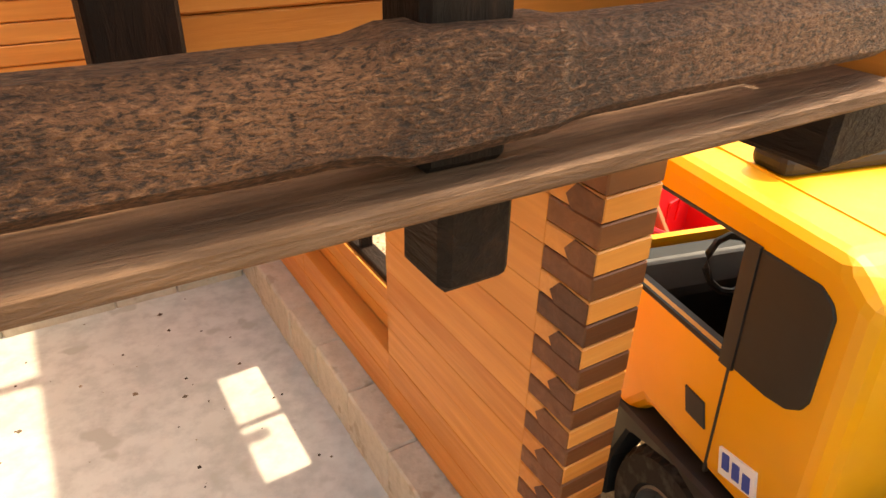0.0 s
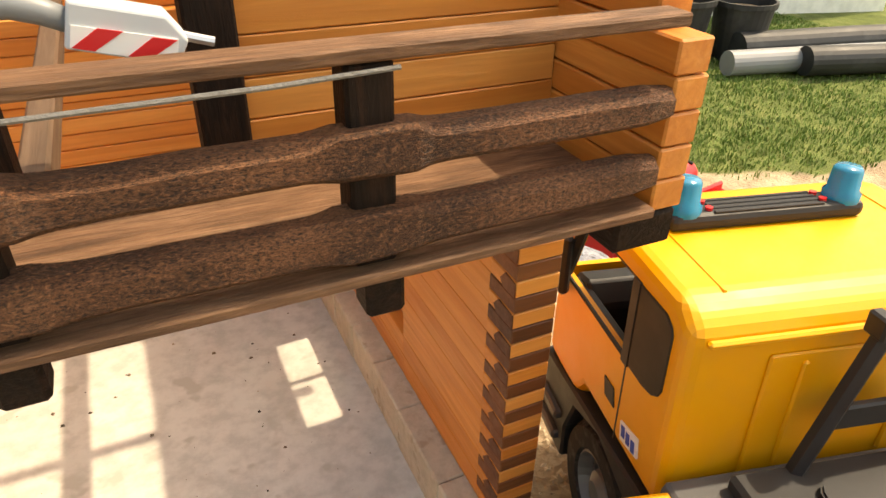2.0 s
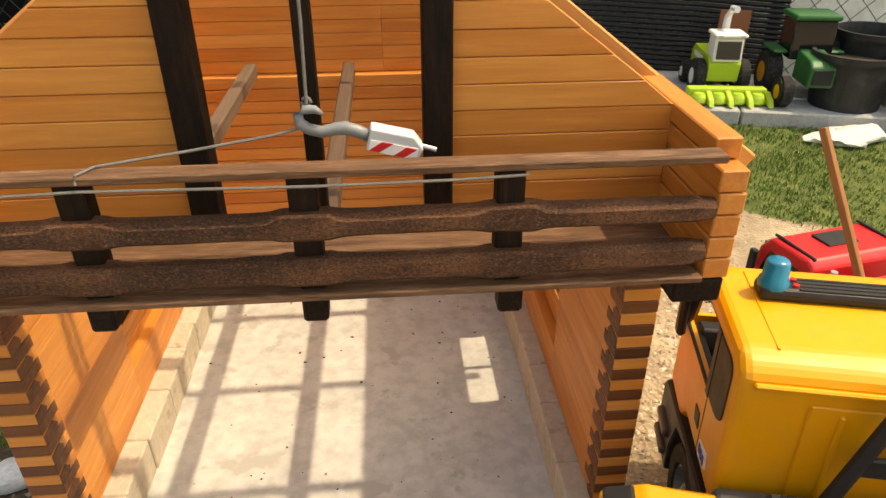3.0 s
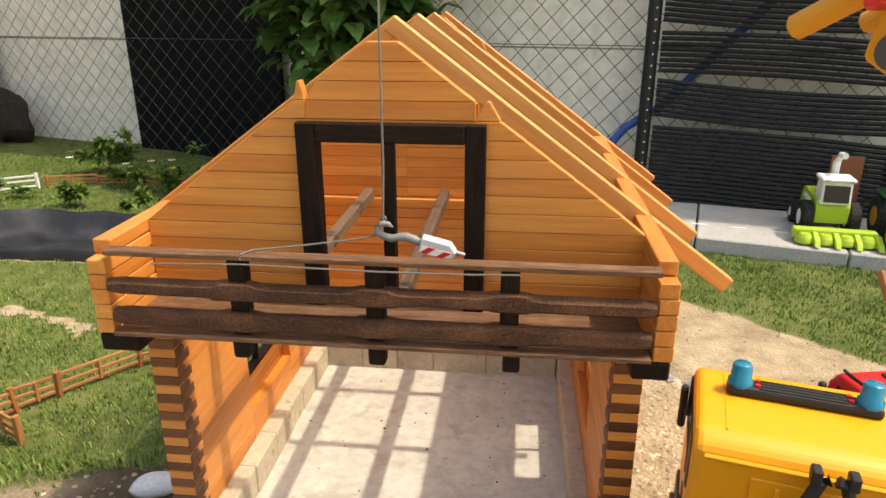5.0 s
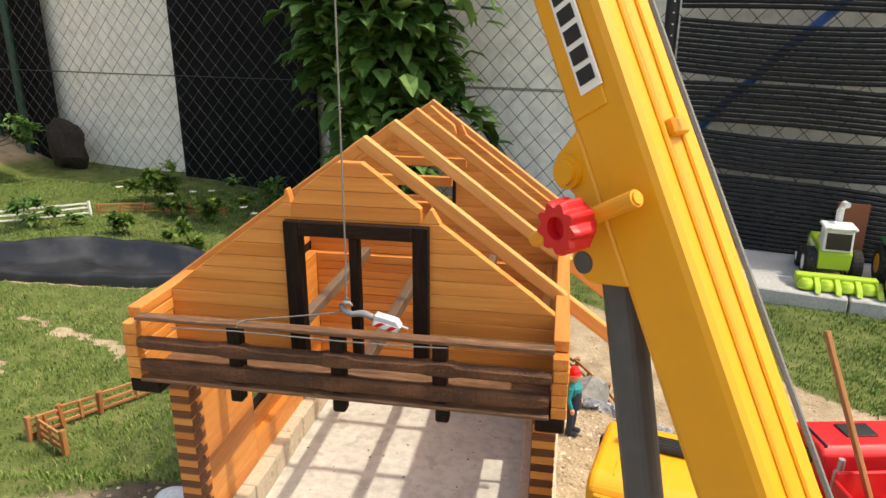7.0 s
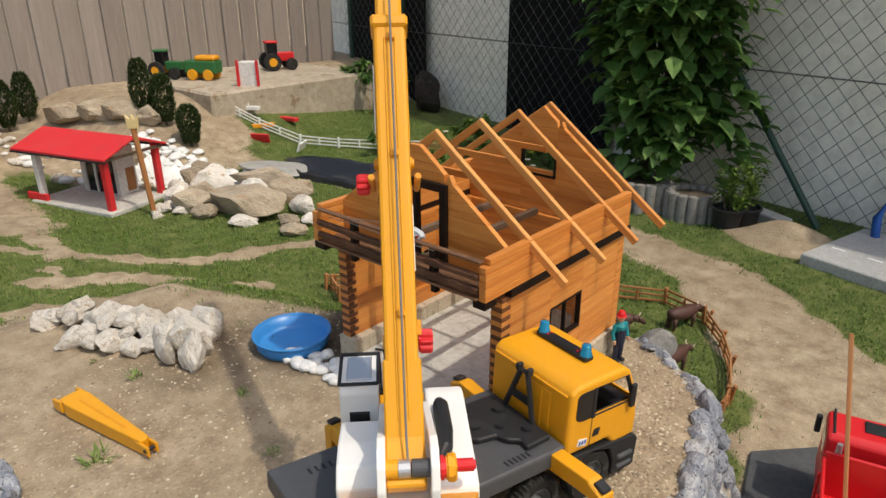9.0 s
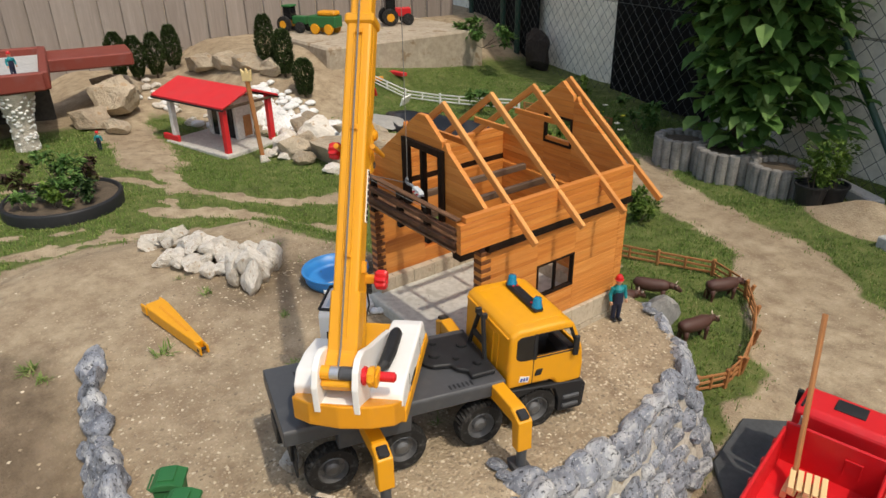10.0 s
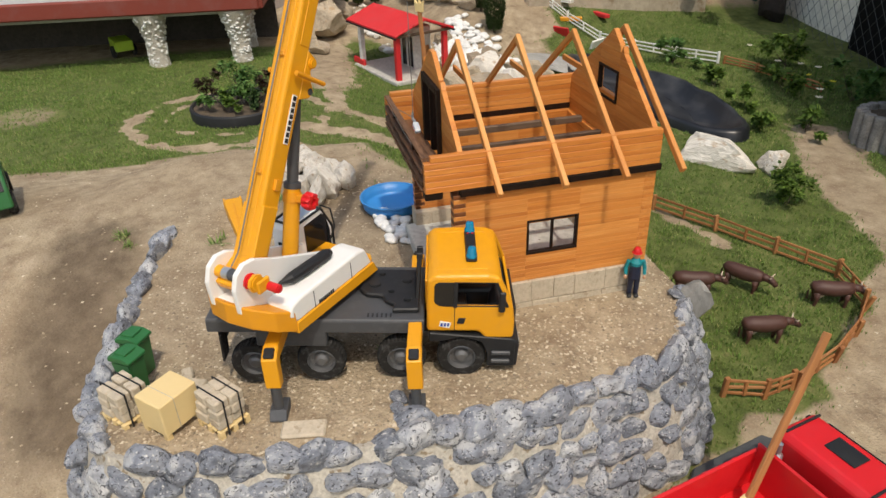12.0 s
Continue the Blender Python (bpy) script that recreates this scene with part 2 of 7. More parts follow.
def prism(pts, x0, x1, bevel=0.0, plane="YZ", bm=None, seg=2):
    """A side outline (two coordinates a corner) drawn out from x0 to x1 along the third axis."""
    b2 = bmesh.new()
    put = {"YZ": lambda a, b, c: (c, a, b), "XZ": lambda a, b, c: (a, c, b), "XY": lambda a, b, c: (a, b, c)}[plane]
    va = [b2.verts.new(put(a, b, x0)) for a, b in pts]
    vb = [b2.verts.new(put(a, b, x1)) for a, b in pts]
    b2.faces.new(va)
    b2.faces.new(vb[::-1])
    n = len(pts)
    for i in range(n):
        b2.faces.new((va[i], va[(i + 1) % n], vb[(i + 1) % n], vb[i]))
    bmesh.ops.recalc_face_normals(b2, faces=b2.faces)
    if bevel:
        bmesh.ops.bevel(b2, geom=b2.edges[:], offset=bevel, segments=seg, affect="EDGES", profile=0.5)
    return join(bm, b2)


def lathe(profile, seg=32, bm=None, at=(0, 0, 0)):
    b2 = bmesh.new()
    rings = []
    for r, z in profile:
        rings.append([b2.verts.new((at[0] + r * math.cos(2 * math.pi * k / seg), at[1] + r * math.sin(2 * math.pi * k / seg), at[2] + z)) for k in range(seg)])
    for a, b in zip(rings, rings[1:]):
        for k in range(seg):
            b2.faces.new((a[k], a[(k + 1) % seg], b[(k + 1) % seg], b[k]))
    return join(bm, b2)


def along(p0, p1, up=(0, 0, 1)):
    """The frame at p0 whose x axis points to p1."""
    x = (Vector(p1) - Vector(p0)).normalized()
    u = Vector(up)
    if abs(x.dot(u)) > 0.98:
        u = Vector((0, 1, 0))
    y = u.cross(x).normalized()
    z = x.cross(y)
    return Matrix.Translation(p0) @ Matrix((x, y, z)).transposed().to_4x4()


def stick(name, p0, p1, w, h, mat, parent=None, label="", bevel=0.0008, up=(0, 0, 1), **tags):
    """A squared timber from p0 to p1, w wide and h high, with its grain along it."""
    length = (Vector(p1) - Vector(p0)).length
    bm = box(length, w, h, (length / 2, 0, 0), bevel)
    return obj(name, mesh_of(bm, mat), parent, along(p0, p1, up), label, **tags)


def tube(pts, r, seg=8, bm=None):
    """A round bar through the given points."""
    b2 = bmesh.new()
    pts = [Vector(p) for p in pts]
    rings = []
    for i, p in enumerate(pts):
        d = (pts[min(i + 1, len(pts) - 1)] - pts[max(i - 1, 0)]).normalized()
        a = d.cross(Vector((0, 0, 1)) if abs(d.z) < 0.9 else Vector((1, 0, 0))).normalized()
        b = d.cross(a)
        rr = r[i] if isinstance(r, (list, tuple)) else r
        rings.append([b2.verts.new(p + rr * (a * math.cos(2 * math.pi * k / seg) + b * math.sin(2 * math.pi * k / seg))) for k in range(seg)])
    for q, w in zip(rings, rings[1:]):
        for k in range(seg):
            b2.faces.new((q[k], q[(k + 1) % seg], w[(k + 1) % seg], w[k]))
    b2.faces.new(rings[0][::-1])
    b2.faces.new(rings[-1])
    return join(bm, b2)


def rock_mesh(seed, mat, sub=2, rough=0.35, flat=0.75, facets=0.0):
    rng = random.Random(seed)
    bm = bmesh.new()
    bmesh.ops.create_icosphere(bm, subdivisions=sub, radius=1)
    o = Vector((rng.uniform(0, 50), rng.uniform(0, 50), rng.uniform(0, 50)))
    planes = 13 if facets > 0.7 else 7
    cuts = [(Vector((rng.gauss(0, 1), rng.gauss(0, 1), rng.gauss(0, 1))).normalized(), rng.uniform(0.52, 0.86)) for _ in range(planes)]
    for v in bm.verts:
        p = v.co.copy()
        p = p * (1 + rough * noise.noise(p * 1.1 + o))
        if facets:
            for n, d in cuts:
                over = p.dot(n) - d
                if over > 0:
                    p -= n * over * facets
        p = p * (1 + 0.22 * rough * noise.noise(p * 3.5 + o) + 0.10 * rough * noise.noise(p * 9 + o))
        v.co = Vector((p.x, p.y, p.z * flat))
    return mesh_of(bm, mat, facets == 0.0, "rock")


def smooth01(a, b, x):
    t = min(1.0, max(0.0, (x - a) / (b - a)))
    return t * t * (3 - 2 * t)


# ---- ground ----
PLATFORM = [(0.21, 0.50), (0.33, 0.43), (0.40, 0.36), (0.43, 0.22), (0.47, 0.09), (0.475, -0.05), (0.475, -0.20), (0.46, -0.30),
            (0.44, -0.40), (0.40, -0.52), (0.28, -0.575), (0.10, -0.57), (-0.15, -0.545), (-0.36, -0.51), (-0.75, -0.50), (-0.75, 0.0), (-0.50, 0.12), (-0.27, 0.20), (-0.25, 0.50)]


def edge_distance(x, y, poly):
    """Signed distance to a closed outline, positive inside."""
    inside, best = False, 1e9
    n = len(poly)
    for i in range(n):
        (x0, y0), (x1, y1) = poly[i], poly[(i + 1) % n]
        if (y0 > y) != (y1 > y) and x < (x1 - x0) * (y - y0) / (y1 - y0) + x0:
            inside = not inside
        dx, dy = x1 - x0, y1 - y0
        t = max(0.0, min(1.0, ((x - x0) * dx + (y - y0) * dy) / (dx * dx + dy * dy)))
        best = min(best, math.hypot(x - x0 - t * dx, y - y0 - t * dy))
    return best if inside else -best


POND = [(-1.95, 1.24), (-1.62, 1.40), (-1.28, 1.50), (-0.98, 1.49), (-0.86, 1.42), (-0.90, 1.32), (-1.08, 1.23), (-1.36, 1.16), (-1.72, 1.10)]


def low_ground(x, y):
    front = -0.205 * smooth01(-0.45, 0.30, x) - 0.10 * smooth01(-0.55, -1.2, x)
    back = -0.205 + 0.052 * smooth01(-0.5, -1.6, x)
    w = smooth01(-0.35, 0.45, y)
    z = front * (1 - w) + back * w
    # the far yard rises in steps
    z += 0.245 * smooth01(-2.1, -2.9, x + 0.25 * (y - 1.2)) * smooth01(0.45, 0.95, y)
    z += 0.10 * smooth01(-2.4, -3.2, x) * (1 - smooth01(0.45, 0.95, y)) * smooth01(-0.2, 0.1, y)
    if -2.0 < x < -0.8 and 1.05 < y < 1.55:
        z -= 0.14 * smooth01(-0.01, 0.05, edge_distance(x, y, POND))
    z += 0.085 * math.exp(-((x - 0.12) / 0.15) ** 2 - ((y - 1.83 - 0.3 * (x - 0.12)) / 0.085) ** 2)
    return z


def terrace(x, y):
    return 0.002 + 0.028 * smooth01(0.16, 0.40, x) * smooth01(0.35, 0.0, y) + 0.006 * noise.noise(Vector((x * 5, y * 5, 3)))


def ground_z(x, y):
    low = low_ground(x, y) + 0.010 * noise.noise(Vector((x * 2.2, y * 2.2, 0))) + 0.004 * noise.noise(Vector((x * 9, y * 9, 7)))
    if not (-1.3 < x < 0.7 and -0.9 < y < 1.0):
        return low
    d = edge_distance(x, y, PLATFORM)
    soft = 0.05 + 0.28 * smooth01(-0.15, -0.55, x) * (1 - smooth01(-0.40, -0.50, y) * smooth01(-0.50, -0.36, x)) + 0.14 * smooth01(0.15, 0.0, x) * smooth01(0.3, 0.5, y)
    k = smooth01(-soft, 0.01, d)
    return low * (1 - k) + max(low, terrace(x, y)) * k


def seg_dist(x, y, pts):
    best = 9.0
    for (x0, y0), (x1, y1) in zip(pts, pts[1:]):
        dx, dy = x1 - x0, y1 - y0
        t = max(0.0, min(1.0, ((x - x0) * dx + (y - y0) * dy) / (dx * dx + dy * dy)))
        best = min(best, math.hypot(x - x0 - t * dx, y - y0 - t * dy))
    return best


RING = [(-1.50 + 0.33 * math.cos(a / 10 * math.pi), -0.42 + 0.37 * math.sin(a / 10 * math.pi)) for a in range(4, 22)]
INNER = [(-1.53 + 0.245 * math.cos(a / 10 * math.pi), -0.39 + 0.27 * math.sin(a / 10 * math.pi)) for a in range(8, 21)]
TRACKS = [
    (RING, 0.027), (INNER, 0.011), ([(-1.15, -0.30), (-1.02, 0.0), (-0.95, 0.26)], 0.042), ([(-1.32, -0.14), (-1.20, 0.10), (-1.02, 0.24), (-0.94, 0.34)], 0.042), ([(-1.5, 0.0), (-1.37, 0.13), (-1.22, 0.30), (-1.1, 0.7)], 0.030),
    ([(-1.5, 0.0), (-1.8, 0.02), (-2.2, -0.02)], 0.035), ([(-1.9, 0.02), (-2.6, 0.05)], 0.12),
    ([(0.20, 1.22), (0.03, 1.40), (-0.12, 1.43), (-0.35, 1.50), (-0.62, 1.62), (-0.80, 1.72)], 0.115),
    ([(-0.22, 0.92), (-0.6, 0.80), (-1.2, 0.95)], 0.016), ([(-3.1, 1.26), (-2.75, 1.22), (-2.42, 1.22)], 0.11),
]


LANE = [(-0.02, 1.30), (0.02, 1.22), (0.21, 1.0), (0.33, 0.82), (0.39, 0.67), (0.42, 0.52), (0.47, 0.40), (0.47, 0.30), (0.46, -1.2), (2.5, -1.2), (2.5, 0.52), (1.15, 0.66), (0.82, 0.92), (0.63, 1.05), (0.47, 1.21), (0.34, 1.31), (0.22, 1.40), (0.05, 1.50), (-0.10, 1.44)]


def grassiness(x, y):
    d = edge_distance(x, y, PLATFORM) if -1.5 < x < 1 and -1 < y < 1 else -1
    g = 1.0
    if -2.0 < x < -0.8 and 1.05 < y < 1.55 and edge_distance(x, y, POND) > -0.02:
        return 0.0
    if d > 0.0 and not (x < -0.27 and y > -0.02):
        g = 0.0
    if x < -0.27 and y > 0.0 and d > -0.1:
        g = min(g, smooth01(0.05, -0.05, d))
    # bare yard in front
    g *= smooth01(-0.02, 0.10, max(-x - 1.06 + 0.12 * noise.noise(Vector((y * 3, 1, 1))), (y + 0.02) * (1 if x < 0.2 else 1)))
    for pts, w in TRACKS:
        g *= smooth01(w * 0.6, w * 1.5, seg_dist(x, y, pts) + 0.030 * noise.noise(Vector((x * 8, y * 8, 2))) + 0.034 * noise.noise(Vector((x * 24, y * 24, 5))))
    if x > -0.3 and y > 0.2:
        g *= smooth01(0.03, -0.05, edge_distance(x, y, LANE) + 0.05 * noise.noise(Vector((x * 9, y * 9, 4))))
        g *= smooth01(0.8, 1.15, math.hypot((x - 0.12) / 0.21, (y - 1.81) / 0.13))
    elif x > 0.45:
        g = 0.0
    if y < -0.75:
        g *= 1 - 0.55 * smooth01(0.26, 0.08, math.hypot(x + 1.75, (y + 1.25) * 0.8))
    if 0.25 < y < 1.3:
        g *= 1 - smooth01(0.3, 0.45, y) * smooth01(1.28, 1.1, y) * smooth01(-1.95, -2.15, x)
    return g * smooth01(-2.9, -2.4, x)


def soiliness(x, y):
    s = 0.0
    s = max(s, smooth01(0.12, 0.05, seg_dist(x, y, [(-0.28, 0.02), (-0.29, 0.35)])))
    s = max(s, 0.8 * smooth01(0.16, 0.04, seg_dist(x, y, [(0.05, -0.72), (-0.35, -0.68)])))
    s = max(s, 0.55 * smooth01(0.2, 0.05, seg_dist(x, y, [(-0.35, 0.05), (-0.42, -0.12)])))
    return s


def build_ground():
    def axis(lo, hi, step, far):
        a = list(np.arange(lo, hi + 1e-6, step))
        d, k = step, lo
        left = []
        while k > -far:
            d *= 1.35
            k -= d
            left.append(k)
        d, k = step, hi
        right = []
        while k < far:
            d *= 1.35
            k += d
            right.append(k)
        return left[::-1] + a + right

    xs, ys = axis(-2.9, 0.9, 0.018, 45), axis(-1.9, 2.3, 0.018, 45)
    verts, gr, so = [], [], []
    for x in xs:
        for y in ys:
            verts.append((x, y, ground_z(x, y)))
            gr.append(grassiness(x, y))
            so.append(soiliness(x, y))
    n = len(ys)
    faces = [(i * n + j, (i + 1) * n + j, (i + 1) * n + j + 1, i * n + j + 1) for i in range(len(xs) - 1) for j in range(n - 1)]
    me = bpy.data.meshes.new("ground")
    me.from_pydata(verts, [], faces)
    for nm, vals in (("grassy", gr), ("soil", so)):
        a = me.attributes.new(nm, "FLOAT", "POINT")
        a.data.foreach_set("value", vals)
    me.materials.append(GROUND)
    me.shade_smooth()
    return obj("ground", me, kind="structure", label="sandy garden ground with worn paths and turf", category="ground")


build_ground()


def scatter(name, count, area, size, seed, mat, label, category, dens, lean=0.5, wide=0.12):
    """Blades joined into one mesh of loose triangles."""
    rng = random.Random(seed)
    vs, fs = [], []
    (x0, x1), (y0, y1) = area
    made = 0
    while made < count:
        made += 1
        x, y = rng.uniform(x0, x1), rng.uniform(y0, y1)
        if rng.random() > dens(x, y):
            continue
        z = ground_z(x, y) - 0.001
        for _ in range(rng.choice((2, 3, 4))):
            h = size * rng.uniform(0.4, 1.25)
            a = rng.uniform(0, 6.283)
            bx, by = x + rng.gauss(0, 0.006), y + rng.gauss(0, 0.006)
            lx, ly = math.cos(a) * h * lean * rng.uniform(0.2, 1.3), math.sin(a) * h * lean * rng.uniform(0.2, 1.3)
            w = h * wide
            px, py = -math.sin(a) * w, math.cos(a) * w
            i = len(vs)
            vs += [(bx - px, by - py, z), (bx + px, by + py, z), (bx + lx * 0.45 + px * 0.7, by + ly * 0.45 + py * 0.7, z + h * 0.65), (bx + lx * 0.45 - px * 0.7, by + ly * 0.45 - py * 0.7, z + h * 0.65), (bx + lx, by + ly, z + h * 0.9)]
            fs += [(i, i + 1, i + 2, i + 3), (i + 3, i + 2, i + 4)]
    me = bpy.data.meshes.new(name)
    me.from_pydata(vs, [], fs)
    me.materials.append(mat)
    return obj(name, me, kind="stuff", label=label, category=category)


def turf_density(x, y):
    g = grassiness(x, y)
    return g * (0.45 + 0.75 * smooth01(-0.25, 0.3, noise.noise(Vector((x * 4, y * 4, 9)))))


scatter("grass", 190000, ((-2.6, 0.6), (-2.0, 2.4)), 0.0100, 4, GRASS, "short patchy green lawn with yellowed blades", "grass", turf_density)
scatter("grass", 30000, ((0.6, 2.3), (0.5, 1.9)), 0.0115, 5, GRASS, "short green lawn beside the dirt path", "grass", turf_density)


def gravel(count, area, seed, dens, size, mat, label):
    rng = random.Random(seed)
    vs, fs = [], []
    for _ in range(count):
        x, y = rng.uniform(*area[0]), rng.uniform(*area[1])
        if rng.random() > dens(x, y):
            continue
        z = ground_z(x, y)
        s = size * rng.uniform(0.4, 1.0) ** 2 + 0.0008
        a = rng.uniform(0, 6.283)
        i = len(vs)
        for k in range(4):
            b = a + k * 1.57 + rng.uniform(-0.4, 0.4)
            vs.append((x + s * rng.uniform(0.7, 1.3) * math.cos(b), y + s * rng.uniform(0.7, 1.3) * math.sin(b), z + s * rng.uniform(-0.2, 0.3)))
        vs.append((x + s * rng.uniform(-0.3, 0.3), y + s * rng.uniform(-0.3, 0.3), z + s * rng.uniform(0.4, 0.8)))
        fs += [(i, i + 1, i + 4), (i + 1, i + 2, i + 4), (i + 2, i + 3, i + 4), (i + 3, i, i + 4)]
    me = bpy.data.meshes.new("gravel")
    me.from_pydata(vs, [], fs)
    me.materials.append(mat)
    return obj("gravel", me, kind="stuff", label=label, category="gravel")


def gravel_material():
    m = Nodes("grit", 0.9)
    m.color(m.ramp(m.island(), [(0.0, (0.19, 0.15, 0.105)), (0.35, (0.33, 0.26, 0.175)), (0.7, (0.44, 0.355, 0.245)), (1.0, (0.62, 0.54, 0.41))]))
    return m.mat


GRIT = gravel_material()
gravel(26000, ((-0.55, 0.5), (-0.6, 0.5)), 11, lambda x, y: (0.25 + 0.75 * smooth01(-0.1, 0.3, x)) if edge_distance(x, y, PLATFORM) > 0.0 and not (-0.2 < x < 0.19 and 0.02 < y < 0.43) else 0.0, 0.0032, GRIT, "loose sandy gravel on the raised terrace")
gravel(5000, ((-1.2, 0.9), (-1.0, 1.3)), 12, lambda x, y: 0.6 * (1 - grassiness(x, y)) if edge_distance(x, y, PLATFORM) < -0.02 else 0.0, 0.004, GRIT, "scattered grit on bare earth")


# ---- the wooden house ----
XL, XR, XC = -0.197, 0.184, -0.0065
YB = 0.430
house = thing("wooden_house", (XC, 0.2, 0.0), label="half-built orange pine model chalet with open rafters and dark balcony", category="model house")
COURSE = 0.0081
Z0, ZJ = 0.059, 0.2535


def half_roof(z):
    """Half the gable's width at height z."""
    return max(0.0, (0.4635 - z) * 0.252 / 0.1885)


def planks(wall, spans, z0, n, h, y0, y1, axis, rng, clip=None, mat=PINE, bev=0.0007):
    """Courses of boards, n high, each between the given spans; axis x or y."""
    for i in range(n):
        za, zb = z0 + i * h, z0 + (i + 1) * h
        for a, b, lo, hi in spans:
            if zb <= lo + 0.001 or za >= hi - 0.001:
                continue
            a2, b2, a3, b3 = a, b, a, b
            if clip:
                r, r3 = half_roof(za), half_roof(zb)
                a2, b2, a3, b3 = max(a, XC - r), min(b, XC + r), max(a, XC - r3), min(b, XC + r3)
                if b2 - a2 < 0.004:
                    continue
                if b3 - a3 < 0.002:
                    a3 = b3 = (a2 + b2) / 2
                    a3, b3 = a3 - 0.001, b3 + 0.001
            jit = rng.uniform(-0.7, 0.7) * bev
            L = b2 - a2
            gp = bev * 0.4
            bm = prism([(0, gp), (L, gp), (b3 - a2, h - gp), (a3 - a2, h - gp)], -(y1 - y0) / 2, (y1 - y0) / 2, bev, "XZ", None, 1)
            if axis == "x":
                m = Matrix.Translation((a2, (y0 + y1) / 2 + jit, za))
            else:
                m = Matrix.Translation(((y0 + y1) / 2 + jit, a2, za)) @ pose(0, 0, 0, 0, 0, 90)
            obj("log", mesh_of(bm, mat), wall, m)


rng = random.Random(8)
# side walls below, with a window each; boards run along y
LR0, LR1, LL0, LL1 = 0.157, 0.178, -0.194, -0.173
for side, x0, x1 in ((1, LR0, LR1), (-1, LL0, LL1)):
    w = thing("side_wall", ((x0 + x1) / 2, 0.235, Z0))
    w.parent, w.matrix_parent_inverse = house, WM[house].inverted()
    spans = [(0.071, 0.184, Z0, ZJ), (0.284, YB - 0.022, Z0, ZJ), (0.184, 0.284, Z0, 0.116), (0.184, 0.284, 0.185, ZJ)]
    oa, ob_ = (x1 - 0.0115, x1 - 0.0003) if side > 0 else (x0 + 0.0003, x0 + 0.0115)
    ia, ib = (x0 + 0.0003, x1 - 0.012) if side > 0 else (x0 + 0.012, x1 - 0.0003)
    planks(w, spans, Z0, 24, COURSE, oa, ob_, "y", rng, None, PINE, 0.0003)
    inner = [(0.071, 0.176, Z0, ZJ), (0.292, YB - 0.022, Z0, ZJ), (0.176, 0.292, Z0, 0.083), (0.176, 0.292, 0.185, ZJ)]
    planks(w, inner, Z0, 12, COURSE * 2, ia, ib, "y", rng, None, PINE, 0.0002)
    # corner joints: log ends dark on one face, light on the other, turn by turn
    for yc, yd in ((0.049, 0.071), (YB - 0.022, YB)):
        for i in range(24):
            z = Z0 + i * COURSE
            bm = box(x1 - x0, yd - yc, COURSE - 0.0004, ((x0 + x1) / 2, (yc + yd) / 2, z + COURSE / 2), 0.0005)
            part("log_end", bm, PINE if i % 2 == 0 or yc > 0.2 else PINE_END, w, m=Matrix())
            if i % 2 == 0 and yc < 0.2:
                face = x0 if side > 0 else x1
                k = 0.002 * ((i * 5) % 3)
                bm = prism([(yc + 0.0003, 0.0006), (yc + 0.010 + k, 0.0002), (yc + 0.0125 + k, COURSE * 0.45), (yc + 0.009 + k, COURSE - 0.0003), (yc + 0.0003, COURSE - 0.0008)], face - 0.0004, face + 0.0004, 0.0, "YZ")
                part("end_grain", bm, PINE_END, w, m=Matrix.Translation((0, 0, z)))
    # upper courses, forming the parapet and eaves
    u = thing("eaves_wall", ((x0 + x1) / 2, 0.21, 0.2665))
    u.parent, u.matrix_parent_inverse = house, WM[house].inverted()
    a, b = (XR - 0.0125, XR) if side > 0 else (XL, XL + 0.0125)
    planks(u, [(0.0, YB, 0, 1)], 0.2665, 5, 0.0108, a, b, "y", rng)
    planks(u, [(0.011, YB, 0, 1)], 0.3207, 1, 0.0104, a, b, "y", rng)
    # dark plate that carries them
    stick("wall_plate", ((a + b) / 2 + 0.002 * side, 0.06, 0.2600), ((a + b) / 2 + 0.002 * side, YB + 0.004, 0.2600), 0.014, 0.0125, CHARRED, house)

# back wall, full height
bw = thing("back_wall", (XC, YB - 0.006, Z0))
bw.parent, bw.matrix_parent_inverse = house, WM[house].inverted()
planks(bw, [(LL1, LR0, Z0, ZJ)], Z0, 16, 0.01215, YB - 0.024, YB - 0.006, "x", rng)
WX0, WX1, WZ0, WZ1 = -0.052, 0.029, 0.328, 0.391
planks(bw, [(XL + 0.0125, WX0, 0, 9), (WX1, XR - 0.0125, 0, 9), (WX0, WX1, 0, WZ0 + 0.003), (WX0, WX1, WZ1, 9)], 0.2535, 17, 0.0124, YB - 0.014, YB - 0.004, "x", rng, clip=True, bev=0.0004)
# front gable over the balcony, with the door opening
fg = thing("front_gable", (XC, 0.064, 0.266))
fg.parent, fg.matrix_parent_inverse = house, WM[house].inverted()
DX0, DX1, DZ1 = -0.060, 0.055, 0.396
planks(fg, [(XL + 0.0125, DX0, 0, 9), (DX1, XR - 0.0125, 0, 9), (DX0, DX1, DZ1, 9)], 0.2665, 15, 0.0126, 0.060, 0.069, "x", rng, clip=True, bev=0.0004)

# dark door frame with its mullion
door = thing("balcony_door_frame", (0, 0.06, 0.27))
door.parent, door.matrix_parent_inverse = house, WM[house].inverted()
for x in (-0.0595, 0.0555):
    stick("jamb", (x, 0.0605, 0.268), (x, 0.0605, 0.4035), 0.014, 0.014, CHARRED, door, up=(1, 0, 0))
stick("head", (-0.0525, 0.0600, 0.3970), (0.0485, 0.0600, 0.3970), 0.014, 0.013, CHARRED, door)
stick("mullion", (-0.004, 0.0605, 0.268), (-0.004, 0.0605, 0.3905), 0.012, 0.008, CHARRED, door, up=(1, 0, 0))


